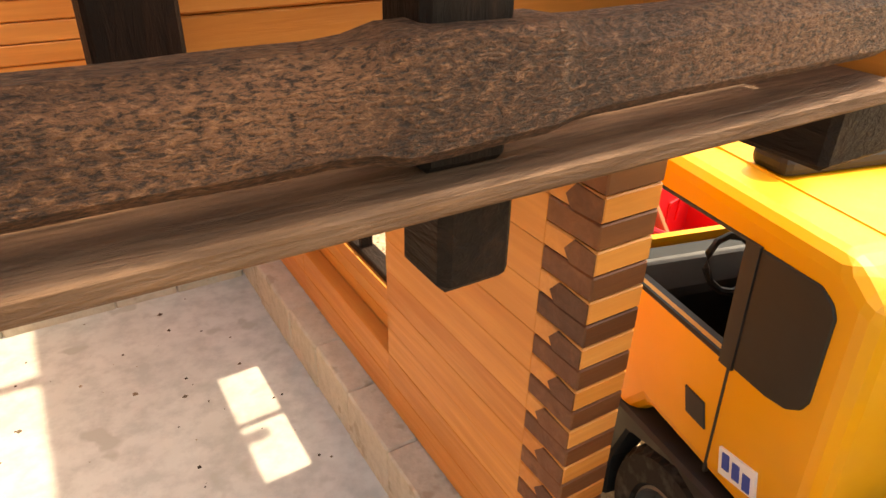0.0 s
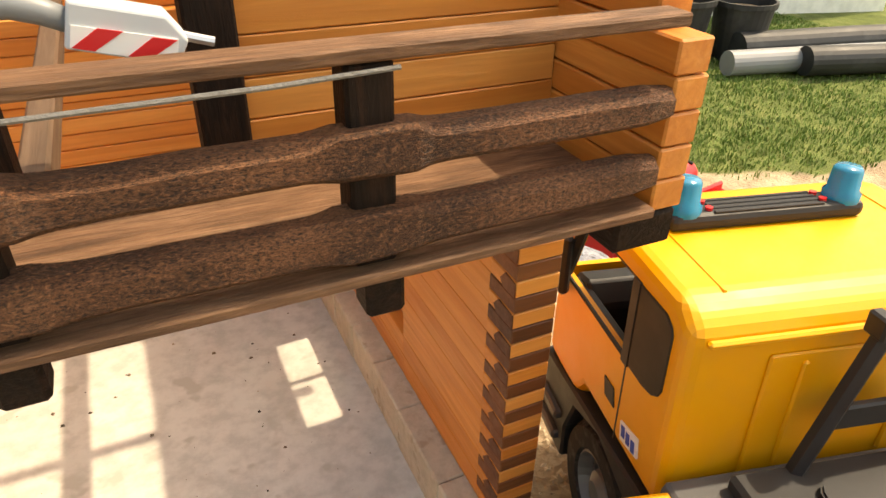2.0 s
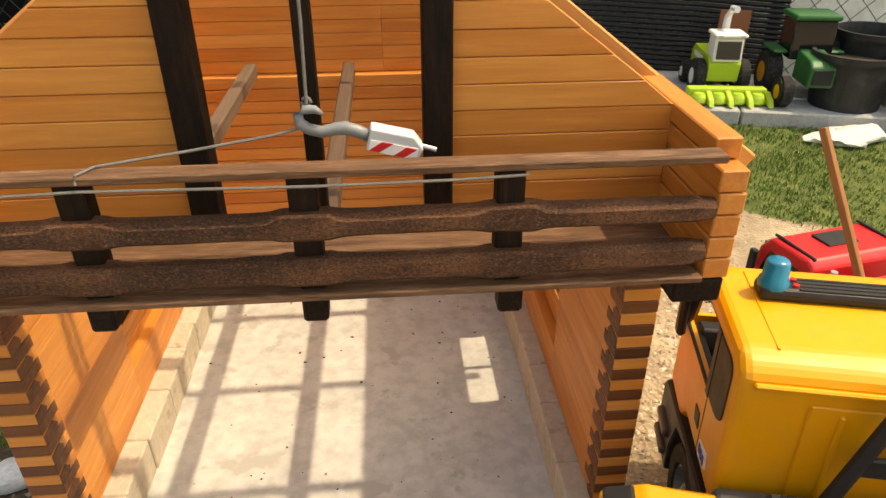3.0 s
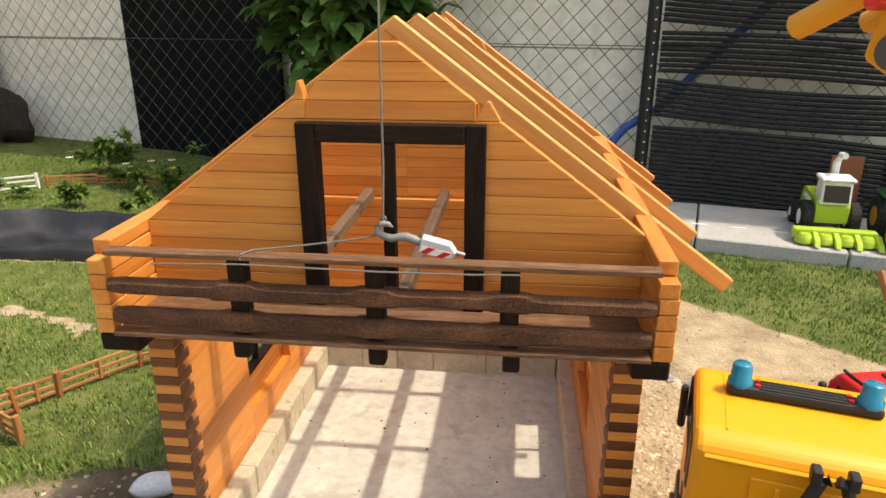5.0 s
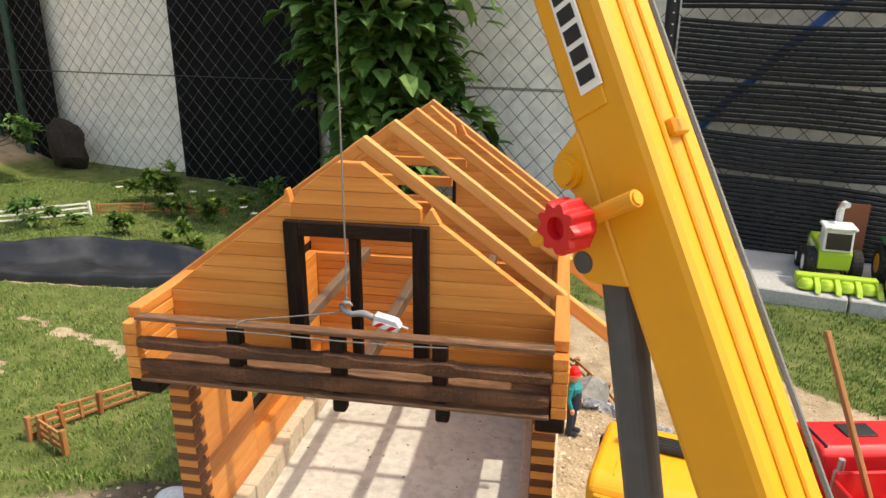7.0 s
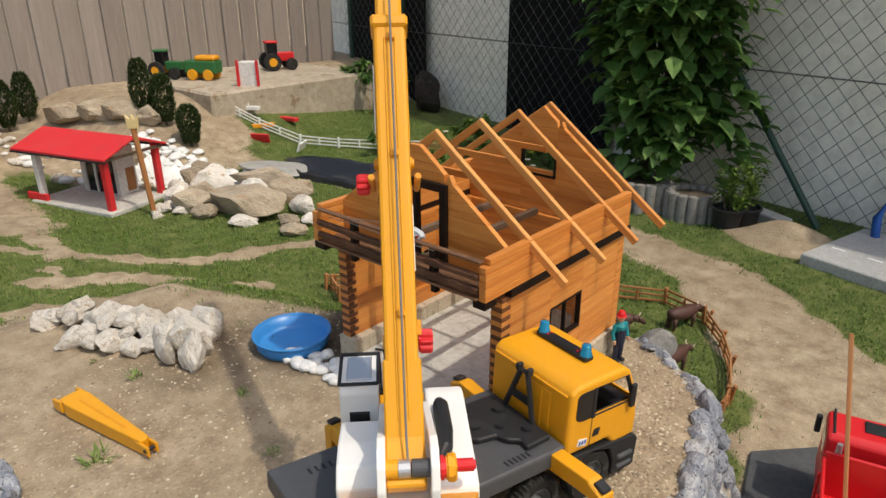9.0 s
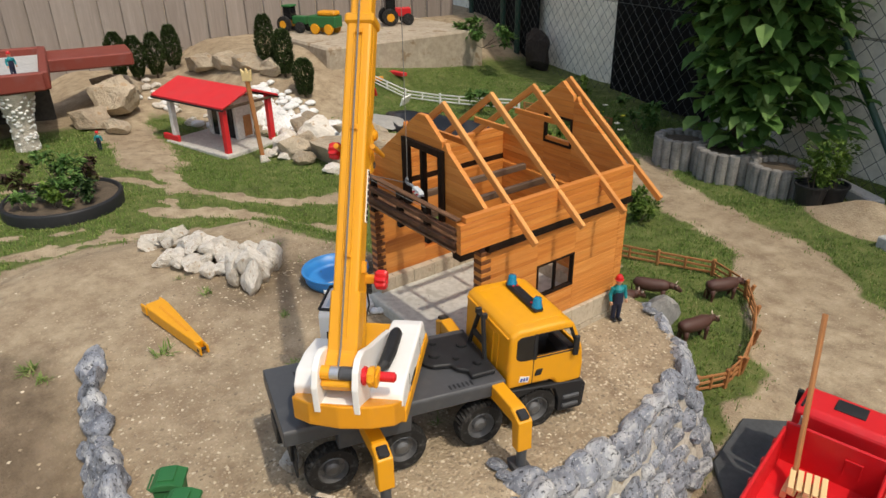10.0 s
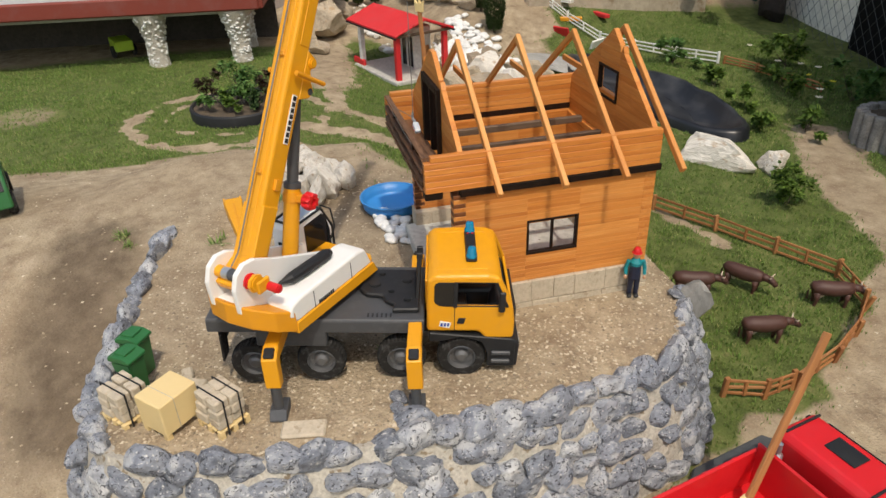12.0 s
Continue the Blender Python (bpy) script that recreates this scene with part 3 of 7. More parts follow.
def casement(name, mk, w, h, parent, bars=1, dep=0.010):
    """A dark framed window, w by h, centred in the frame mk (x across, y through, z up)."""
    fr = thing(name, m=mk)
    fr.parent, fr.matrix_parent_inverse = parent, WM[parent].inverted()
    t = 0.0045
    for at, s in (((0, 0, h / 2 - t / 2), (w, dep, t)), ((0, 0, -h / 2 + t / 2), (w, dep, t)), ((-w / 2 + t / 2, 0, 0), (t, dep - 0.0005, h - 2 * t)), ((w / 2 - t / 2, 0, 0), (t, dep - 0.0005, h - 2 * t))):
        part("frame_bar", box(*s, at, 0.0006), CHARRED, fr)
    if bars:
        part("mullion", box(0.004, 0.007, h - 2 * t, (0, 0, 0), 0.0006), CHARRED, fr)
    return fr


casement("side_window", pose(LR1 - 0.0040, 0.234, 0.1500, 0, 0, 90), 0.100, 0.071, house)
casement("side_window", pose(LL0 + 0.0040, 0.234, 0.1500, 0, 0, 90), 0.100, 0.071, house)
casement("attic_window", pose((WX0 + WX1) / 2, YB - 0.012, (WZ0 + WZ1) / 2), WX1 - WX0, WZ1 - WZ0, house, 0)

# rafters in pairs, with collar ties
for k, y in enumerate((0.111, 0.225, 0.335, 0.4395)):
    for s, tip in ((1, 0.245), (-1, -0.222)):
        foot = (tip, y, 0.2760 if s > 0 else 0.3065)
        stick("rafter", (XC - s * 0.004, y, 0.4660), foot, 0.0088 if s > 0 else 0.0070, 0.0125, PINE_LIGHT if s > 0 else PINE, house, bevel=0.001)
    if k < 3:
        stick("collar_tie", (XC - 0.060, y + 0.0085, 0.404), (XC + 0.060, y + 0.0085, 0.404), 0.006, 0.011, PINE, house)
# ceiling joists, run out to carry the balcony
for x in (-0.0965, -0.0040, 0.0840):
    stick("joist_end", (x, 0.0, 0.2600), (x, 0.0115, 0.2600), 0.0112, 0.0140, CHARRED, house, bevel=0.0014)
    stick("joist", (x, 0.0745, 0.2600), (x, YB - 0.025, 0.2600), 0.0110, 0.0135, WEATHERED, house, bevel=0.0014)
for x, w in ((0.1715, 0.0235), (-0.1825, 0.0285)):
    stick("joist_end", (x, 0.0, 0.2600), (x, 0.030, 0.2600), w, 0.0130, CHARRED, house, bevel=0.0014)


def balcony_rail(z, x0, x1, knots, hgt, seed):
    """A chamfered, hand-cut rail that swells at each post."""
    r = random.Random(seed)
    bm = bmesh.new()
    rings = []
    nseg = 90
    for i in range(nseg + 1):
        x = x0 + (x1 - x0) * i / nseg
        k = max(min(1.0, max(0.0, (0.0150 - abs(x - c)) / 0.0050)) for c in knots)
        end = smooth01(0.0, 0.010, min(x - x0, x1 - x)) * 0.16 + 0.84
        wob = 0.0007 * noise.noise(Vector((x * 60, seed, 0)))
        h = (hgt * 0.5 + 0.0011 * k + wob * 0.6) * end
        t = (0.0045 + 0.0004 * noise.noise(Vector((x * 40, seed, 4))) + 0.0006 * k) * end
        c, d = 0.0028 * (1 - 0.65 * k), 0.0017
        prof = [(-t, -h + d), (-t, h - c), (-t + c, h), (t - d, h), (t, h - d), (t, -h + d), (t - d, -h), (-t + d, -h)]
        rings.append([bm.verts.new((x, p[0], p[1] + 0.0008 * noise.noise(Vector((x * 9, seed, 8))))) for p in prof])
    for a, b in zip(rings, rings[1:]):
        for j in range(8):
            bm.faces.new((a[j], a[(j + 1) % 8], b[(j + 1) % 8], b[j]))
    bm.faces.new(rings[0][::-1])
    bm.faces.new(rings[-1])
    return bm


def charred_rail_material():
    m = Nodes("burnished_wood", 0.4, 0.0, 0.35)
    co = m.coord((1, 1, 1))
    grain = m.noise(m.coord((0.35, 1, 0.9)), 2600, 4, 0.7, 0.3)
    fleck = m.noise(m.coord((0.5, 1, 0.9)), 1500, 4, 0.68, 0.3)
    broad = m.noise(m.coord((0.35, 1, 1)), 70, 4)
    c = m.ramp(broad, [(0.30, (0.038, 0.016, 0.008)), (0.50, (0.100, 0.040, 0.018)), (0.70, (0.225, 0.096, 0.045))])
    c = m.mix(m.ramp(fleck, [(0.53, 0.0), (0.66, 0.6)]), c, (0.38, 0.17, 0.080))
    c = m.mix(m.ramp(fleck, [(0.34, 0.85), (0.46, 0.0)]), c, (0.012, 0.007, 0.005))
    c = m.mix(m.ramp(grain, [(0.38, 0.85), (0.52, 0.0)]), c, (0.012, 0.007, 0.005))
    m.color(c)
    m.rough(m.ramp(fleck, [(0.3, 0.65), (0.7, 0.38)]))
    m.bump(m.mix(0.5, grain, fleck), 1.0, 0.0014)
    return m.mat


BURNISHED = charred_rail_material()
balcony = thing("balcony", (XC, 0.03, 0.266))
balcony.parent, balcony.matrix_parent_inverse = house, WM[house].inverted()
KNOTS = (-0.0945, -0.0040, 0.0818)
for i, (z, a, b) in enumerate(((0.2808, -0.1825, 0.1700), (0.3025, -0.1835, 0.1712))):
    part("rail", balcony_rail(z, a, b, KNOTS, 0.0116 - 0.0012 * i, 3 + i), BURNISHED, balcony, m=Matrix.Translation((0, 0.0014, z)))
for x in KNOTS:
    stick("baluster", (x, 0.0057, 0.2705), (x, 0.0057, 0.3240), 0.0105, 0.0120, CHARRED, balcony, up=(1, 0, 0), bevel=0.001)
stick("handrail", (-0.1835, 0.0040, 0.3258), (0.1725, 0.0040, 0.3258), 0.0105, 0.0036, BOARD_BROWN, balcony, bevel=0.0006)
stick("floor_board", (-0.1835, 0.0145, 0.26875), (0.1705, 0.0145, 0.26875), 0.037, 0.0034, BOARD_BROWN, balcony, bevel=0.0007)
stick("floor_board", (-0.1835, 0.0460, 0.26875), (0.1705, 0.0460, 0.26875), 0.0235, 0.0034, BOARD_BROWN, balcony, bevel=0.0007)

# stone plinth and floor
part("floor", box(XR - XL - 0.05, 0.40, 0.05, (XC, 0.222, 0.002), 0.002), CONCRETE, kind="structure", label="pale dusty cast concrete floor slab", category="floor")
CRUMB = Nodes("debris", 0.9)
CRUMB.color(CRUMB.ramp(CRUMB.island(), [(0.0, (0.03, 0.022, 0.015)), (0.6, (0.12, 0.08, 0.05)), (1.0, (0.30, 0.22, 0.14))]))


def crumbs():
    """Soil crumbs and bark bits strewn over the slab."""
    rr = random.Random(77)
    vs, fs = [], []
    for _ in range(150):
        x, y, q = rr.uniform(-0.15, 0.13), rr.uniform(0.05, 0.40), 0.0006 + 0.0016 * rr.random() ** 3
        i, a = len(vs), rr.uniform(0, 6.28)
        for k in range(4):
            vs.append((x + q * rr.uniform(0.6, 1.3) * math.cos(a + 1.57 * k), y + q * rr.uniform(0.6, 1.3) * math.sin(a + 1.57 * k), 0.0268))
        vs.append((x, y, 0.0268 + q * 0.8))
        fs += [(i, i + 1, i + 4), (i + 1, i + 2, i + 4), (i + 2, i + 3, i + 4), (i + 3, i, i + 4)]
    me = bpy.data.meshes.new("crumbs")
    me.from_pydata(vs, [], fs)
    me.materials.append(CRUMB.mat)
    obj("crumbs", me, kind="stuff", label="dark soil crumbs strewn over the concrete floor", category="debris")


crumbs()
plinth = thing("plinth", (XC, 0.22, 0.0), label="low plinth of beige sandstone blocks under the log walls", category="plinth", kind="structure")


def block_course(p0, p1, z, h, t, n, seed):
    r = random.Random(seed)
    p0, p1 = Vector(p0), Vector(p1)
    cuts = [0] + sorted((i + r.uniform(-0.25, 0.25)) / n for i in range(1, n)) + [1]
    for a, b in zip(cuts, cuts[1:]):
        q0, q1 = p0.lerp(p1, a), p0.lerp(p1, b)
        L = (q1 - q0).length - 0.0012
        bm = box(L + 0.0007, t + r.uniform(-0.002, 0.002), h - 0.0003, (L / 2, 0, 0), 0.0010)
        obj("block", mesh_of(bm, BEIGE), plinth, along((q0.x, q0.y, z), (q1.x, q1.y, z)))


for c, (z, h) in enumerate(((-0.012, 0.050), (0.0365, 0.044))):
    block_course((LR0 + 0.006, 0.046, z), (LR0 + 0.006, YB + 0.006, z), z, h, 0.044, 8, 20 + c)
    block_course((LL1 - 0.006, 0.046, z), (LL1 - 0.006, YB + 0.006, z), z, h, 0.044, 8, 30 + c)
    block_course((LL1 + 0.016, YB - 0.022, z), (LR0 - 0.016, YB - 0.022, z), z, h, 0.044, 6, 40 + c)


# ---- crane lorry ----
GZ = 0.022
TM0 = pose(0.2952, 0.0476, 0.0, 0, 0, -13.65)
RISE = 0.0471  # the stabilisers lift the tail
TM = TM0 @ pose(0, 0, 0.134, -math.degrees(math.atan(RISE)), 0, 0) @ Matrix.Translation((0, 0, -0.134))
lorry = thing("crane_lorry", m=TM @ Matrix.Translation((0, -0.18, GZ)), label="yellow toy four-axle mobile crane lorry with outriggers set", category="toy lorry")


def lp(name, bm, mat, parent=None, label="", smooth=False):
    return part(name, bm, mat, parent or lorry, label, TM, smooth)


CW = 0.078
BLUE_MARK = plastic("badge_blue", (0.03, 0.07, 0.35), 0.5)


def carve(bm, cutters):
    """Cuts the closed cutters out of a closed form, one after the other."""
    def temporary(b2):
        me = bpy.data.meshes.new("tmp")
        bmesh.ops.recalc_face_normals(b2, faces=b2.faces)
        b2.to_mesh(me)
        b2.free()
        ob = bpy.data.objects.new("tmp", me)
        scene.collection.objects.link(ob)
        return ob

    body = temporary(bm)
    tools = [temporary(c) for c in cutters]
    for tool in tools:
        cut = body.modifiers.new("cut", "BOOLEAN")
        cut.operation, cut.solver, cut.object = "DIFFERENCE", "EXACT", tool
    out = bmesh.new()
    out.from_object(body, bpy.context.evaluated_depsgraph_get())
    for ob in [body] + tools:
        me = ob.data
        bpy.data.objects.remove(ob)
        bpy.data.meshes.remove(me)
    return out


CAB_SIDE = [(-0.074, 0.112), (-0.074, 0.2057), (-0.062, 0.2143), (0.020, 0.2165), (0.036, 0.2109), (0.046, 0.1903), (0.058, 0.1593), (0.062, 0.132), (0.062, 0.100), (0.018, 0.098), (0.006, 0.112)]
CAB_ROOM = [(-0.070, 0.117), (-0.070, 0.2030), (-0.060, 0.2105), (0.019, 0.2125), (0.033, 0.2075), (0.042, 0.1890), (0.054, 0.1590), (0.058, 0.132), (0.058, 0.104), (0.020, 0.103), (0.009, 0.117)]
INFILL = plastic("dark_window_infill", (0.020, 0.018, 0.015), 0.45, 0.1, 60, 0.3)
cab = lp("cab", carve(prism(CAB_SIDE, -CW, CW, 0.006, "YZ", None, 3), [
    prism(CAB_ROOM, -CW + 0.005, CW - 0.005),
    prism([(-0.0275, 0.1600), (-0.0275, 0.2035), (0.0300, 0.2035), (0.0490, 0.1600)], -CW - 0.02, CW + 0.02),
    prism([(0.0330, 0.2050), (0.0800, 0.2050), (0.0800, 0.1620), (0.0480, 0.1620)], -CW + 0.008, CW - 0.008)]), YELLOW, None, "glossy yellow driver's cab with open windows")
lp("dashboard", prism([(0.022, 0.122), (0.024, 0.152), (0.034, 0.163), (0.050, 0.160), (0.055, 0.140), (0.055, 0.122)], -CW + 0.007, CW - 0.007, 0.002, "YZ", None, 1), DARK, cab)
lp("steering_wheel", tube([(-0.036 + 0.012 * math.cos(k * 0.5236), 0.022 + 0.004 * math.sin(k * 0.5236), 0.163 + 0.011 * math.sin(k * 0.5236)) for k in range(13)], 0.0016, 6), DARK, cab)
lp("rear_lining", box(0.140, 0.003, 0.075, (0, -0.0680, 0.160), 0.001), DARK, cab)
lp("engine_cover", box(0.050, 0.070, 0.036, (0, 0.0, 0.140), 0.006, seg=2), DARK, cab)
lp("cab_floor", box(0.140, 0.060, 0.010, (0, -0.030, 0.124), 0.001), DARK, cab)
for s in (-1, 1):
    lp("driver_seat", prism([(-0.060, 0.130), (-0.066, 0.180), (-0.058, 0.186), (-0.046, 0.150), (-0.012, 0.150), (-0.010, 0.130)], s * 0.038 - 0.020, s * 0.038 + 0.020, 0.003, "YZ", None, 2), DARK, cab)
    x0, x1 = (CW - 0.0012, CW + 0.0008) if s > 0 else (-CW - 0.0008, -CW + 0.0012)
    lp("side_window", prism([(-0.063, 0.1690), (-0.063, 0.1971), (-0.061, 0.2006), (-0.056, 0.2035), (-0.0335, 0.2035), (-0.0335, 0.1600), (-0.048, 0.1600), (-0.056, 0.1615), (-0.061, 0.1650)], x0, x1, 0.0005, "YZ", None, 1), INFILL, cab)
    lp("pillar", prism([(-0.0335, 0.159), (-0.0335, 0.2040), (-0.0275, 0.2040), (-0.0275, 0.159)], s * (CW - 0.004), s * (CW + 0.0012), 0, "YZ"), DARK, cab)
    for q0, q1 in (((-0.0275, 0.1600), (0.0490, 0.1600)), ((-0.0275, 0.2035), (0.0300, 0.2035)), ((0.0300, 0.2035), (0.0490, 0.1600))):
        lp("window_seal", tube([(s * (CW - 0.001), *q0), (s * (CW - 0.001), *q1)], 0.0030 if q0[0] > 0 else 0.0013, 6), DARK, cab)
    lp("door_lining", prism([(-0.066, 0.120), (-0.066, 0.1590), (0.046, 0.1590), (0.052, 0.140), (0.052, 0.120)], s * (CW - 0.0095), s * (CW - 0.0055), 0.0005, "YZ", None, 1), DARK, cab)
    lp("door_seam", prism([(-0.0320, 0.113), (-0.0320, 0.1600), (-0.0308, 0.1600), (-0.0308, 0.113)], x0 - s * 0.0006, x1 - s * 0.0004, 0, "YZ"), DARK, cab)
    lp("door_handle", prism([(-0.028, 0.129), (-0.025, 0.139), (-0.014, 0.139), (-0.017, 0.129)], x0, x1 + s * 0.001, 0.0004, "YZ", None, 1), DARK, cab)
    lp("mirror", box(0.006, 0.010, 0.036, (s * (CW + 0.005), 0.040, 0.172), 0.002), DARK, cab)
    badge = lp("badge", box(0.0012, 0.017, 0.010, (s * (CW + 0.0004), -0.046, 0.1265), rot=(-12, 0, 0)), WHITE, cab, "white and blue badge")
    for q in (-0.005, 0.0, 0.005):
        lp("badge_mark", box(0.0012, 0.0032, 0.006, (s * (CW + 0.0008), -0.046 + q, 0.1265), rot=(-12, 0, 0)), BLUE_MARK, badge)
    lp("fairing", prism([(-0.070, 0.094), (-0.070, 0.111), (0.060, 0.100), (0.066, 0.094), (0.066, 0.046), (0.022, 0.046), (0.022, 0.070), (0.012, 0.094), (-0.020, 0.103), (-0.052, 0.094)], s * (CW - 0.012), s * (CW + 0.002), 0.0015, "YZ", None, 1), DARK)
    for zz in (0.058, 0.074):
        lp("step", box(0.006, 0.030, 0.007, (s * (CW + 0.003), 0.043, zz), 0.0015), GREY)
lp("grille", box(CW * 1.5, 0.004, 0.040, (0, 0.063, 0.125), 0.001), DARK, cab)
lp("bumper", prism([(0.052, 0.046), (0.070, 0.046), (0.072, 0.090), (0.064, 0.098), (0.052, 0.096)], -CW - 0.001, CW + 0.001, 0.003, "YZ"), DARK)
for s in (-1, 1):
    lp("headlight", box(0.020, 0.004, 0.012, (s * 0.048, 0.0725, 0.078), 0.001), SILVER)
for x in (-0.058, 0.058):
    lp("roof_rib", tube([(x, -0.060, 0.2140), (x, 0.018, 0.2163)], 0.0009, 6), YELLOW, cab)
lp("rear_panel", box(0.084, 0.002, 0.064, (0, -0.0745, 0.160), 0.0008), YELLOW, cab)
lp("gutter", box(0.142, 0.0035, 0.0030, (0, -0.0750, 0.2010), 0.001), YELLOW, cab)
for x in (-0.026, 0.026):
    lp("panel_rib", box(0.0030, 0.0025, 0.056, (x, -0.0758, 0.1600), 0.0008), YELLOW, cab)
for i in range(4):
    lp("bar_rib", box(0.056, 0.0016, 0.0014, (-0.0085, -0.0120 + i * 0.004, 0.2236), 0.0004), DARK, None)
bar = lp("light_bar", box(0.098, 0.017, 0.008, (-0.0085, -0.006, 0.2195), 0.003, seg=2), DARK, None, "black roof bar with two blue beacons")
for x in (-0.0490, 0.0325):
    lp("beacon", lathe([(0.0085, 0.0), (0.0085, 0.004), (0.0072, 0.005), (0.0066, 0.015), (0.0055, 0.0165), (0.0, 0.0168)], 20, None, (x, -0.006, 0.2220)), BEACON, bar, "translucent blue beacon", True)
for x in (-0.0375, 0.0205):
    for y in (-0.009, -0.002):
        lp("button", cyl(0.0018, 0.002, (x, y, 0.2240), "Z", 10), RED, bar)

# chassis and deck
lp("chassis", box(0.050, 0.44, 0.030, (0, -0.195, 0.086), 0.002), DARK)
deck = lp("deck", prism([(-CW, 0.134), (CW, 0.134), (CW + 0.002, 0.130), (CW + 0.002, 0.110), (CW - 0.004, 0.108), (-CW + 0.004, 0.108), (-CW - 0.002, 0.110), (-CW - 0.002, 0.130)], -0.414, -0.078, 0.0012, "XZ", None, 1), GREY, None, "dark grey ribbed deck plate")
lp("side_box", box(0.018, 0.110, 0.030, (0.071, -0.285, 0.098), 0.002), GREY)
lp("side_box", box(0.018, 0.110, 0.030, (-0.071, -0.285, 0.098), 0.002), GREY)
lp("rear_guard", box(0.126, 0.004, 0.050, (0, -0.402, 0.092), 0.001), DARK)
for s in (-1, 1):
    lp("mudflap", box(0.030, 0.003, 0.050, (s * 0.060, -0.398, 0.072), 0.001), RUBBER)
for i in range(6):
    lp("vent_slot", box(0.010, 0.003, 0.0008, (0.066, -0.165 + i * 0.007, 0.1342)), DARK, deck)
for i in range(4):
    lp("vent_slot", box(0.010, 0.003, 0.0008, (-0.050, -0.345 - i * 0.009, 0.1342)), DARK, deck)
lp("stowage_plate", prism([(-0.056, -0.086), (0.060, -0.086), (0.062, -0.128), (0.046, -0.126), (0.036, -0.140), (0.022, -0.146), (0.018, -0.172), (0.004, -0.184), (-0.022, -0.182), (-0.034, -0.192), (-0.056, -0.180)], 0.1345, 0.143, 0.002, "XY", None, 1), DARK, None, "black moulded plastic stowage tray")
for at, r in (((0.034, -0.105, 0.144), 0.007), ((-0.02, -0.108, 0.144), 0.009), ((-0.008, -0.160, 0.144), 0.010), ((-0.040, -0.150, 0.144), 0.006), ((0.012, -0.132, 0.144), 0.005)):
    lp("tray_boss", cyl(r, 0.006, at, "Z", 16, bevel=0.001), DARK)
brace = lp("boom_rest", tube([(-0.030, -0.090, 0.136), (-0.006, -0.086, 0.206), (-0.001, -0.086, 0.208)], 0.004, 6), DARK, None, "black A-shaped boom rest behind the cab")
lp("rest_leg", tube([(0.030, -0.090, 0.136), (0.008, -0.086, 0.206), (0.003, -0.086, 0.208)], 0.004, 6), DARK, brace)
lp("rest_bar", box(0.040, 0.004, 0.012, (0, -0.088, 0.168), 0.001), DARK, brace)
lp("rest_fork", box(0.006, 0.010, 0.010, (-0.009, -0.086, 0.210), 0.001), DARK, brace)
lp("rest_fork", box(0.006, 0.010, 0.010, (0.011, -0.086, 0.210), 0.001), DARK, brace)


RIM_GREY = Nodes("rim_paint", 0.45, 0.5)
RIM_GREY.color((0.16, 0.163, 0.168))
RIM_GREY = RIM_GREY.mat


def wheel_mesh():
    w, r = 0.024, 0.0395
    prof = [(0.020, -w / 2), (r - 0.004, -w / 2), (r - 0.0008, -w / 2 + 0.004), (r, 0.0), (r - 0.0008, w / 2 - 0.004), (r - 0.004, w / 2), (0.024, w / 2), (0.0225, w / 2 - 0.002)]
    tyre = lathe(prof, 72)
    for v in tyre.verts:
        q = math.hypot(v.co.x, v.co.y)
        if q > r - 0.003 and int(round(math.atan2(v.co.y, v.co.x) / (2 * math.pi) * 72)) % 2:
            v.co.x, v.co.y = v.co.x * (q - 0.0022) / q, v.co.y * (q - 0.0022) / q
    tm = mesh_of(tyre, RUBBER, False, "tyre")
    rim = lathe([(0.0228, w / 2 - 0.002), (0.0215, w / 2 - 0.001), (0.0190, w / 2 - 0.009), (0.0125, w / 2 - 0.010), (0.0105, w / 2 - 0.004), (0.006, w / 2 - 0.0012), (0.0, w / 2 - 0.001)], 28)
    for k in range(8):
        a = 2 * math.pi * k / 8
        cyl(0.0016, 0.002, (0.0157 * math.cos(a), 0.0157 * math.sin(a), w / 2 - 0.009), "Z", 8, bm=rim)
    rm = mesh_of(rim, RIM_GREY, False, "rim")
    return tm, rm


TYRE, RIM = wheel_mesh()
for y in (-0.022, -0.118, -0.246, -0.352):
    for s in (-1, 1):
        m = TM0 @ Matrix.Translation((s * 0.066, y, GZ + 0.0395)) @ pose(0, 0, 0, 0, 90 * s, 0)
        wh = thing("wheel", m=m)
        wh.parent, wh.matrix_parent_inverse = lorry, WM[lorry].inverted()
        obj("tyre", TYRE, wh, m, "worn black rubber tyre")
        obj("rim", RIM, wh, m, "grey rim with bolts")


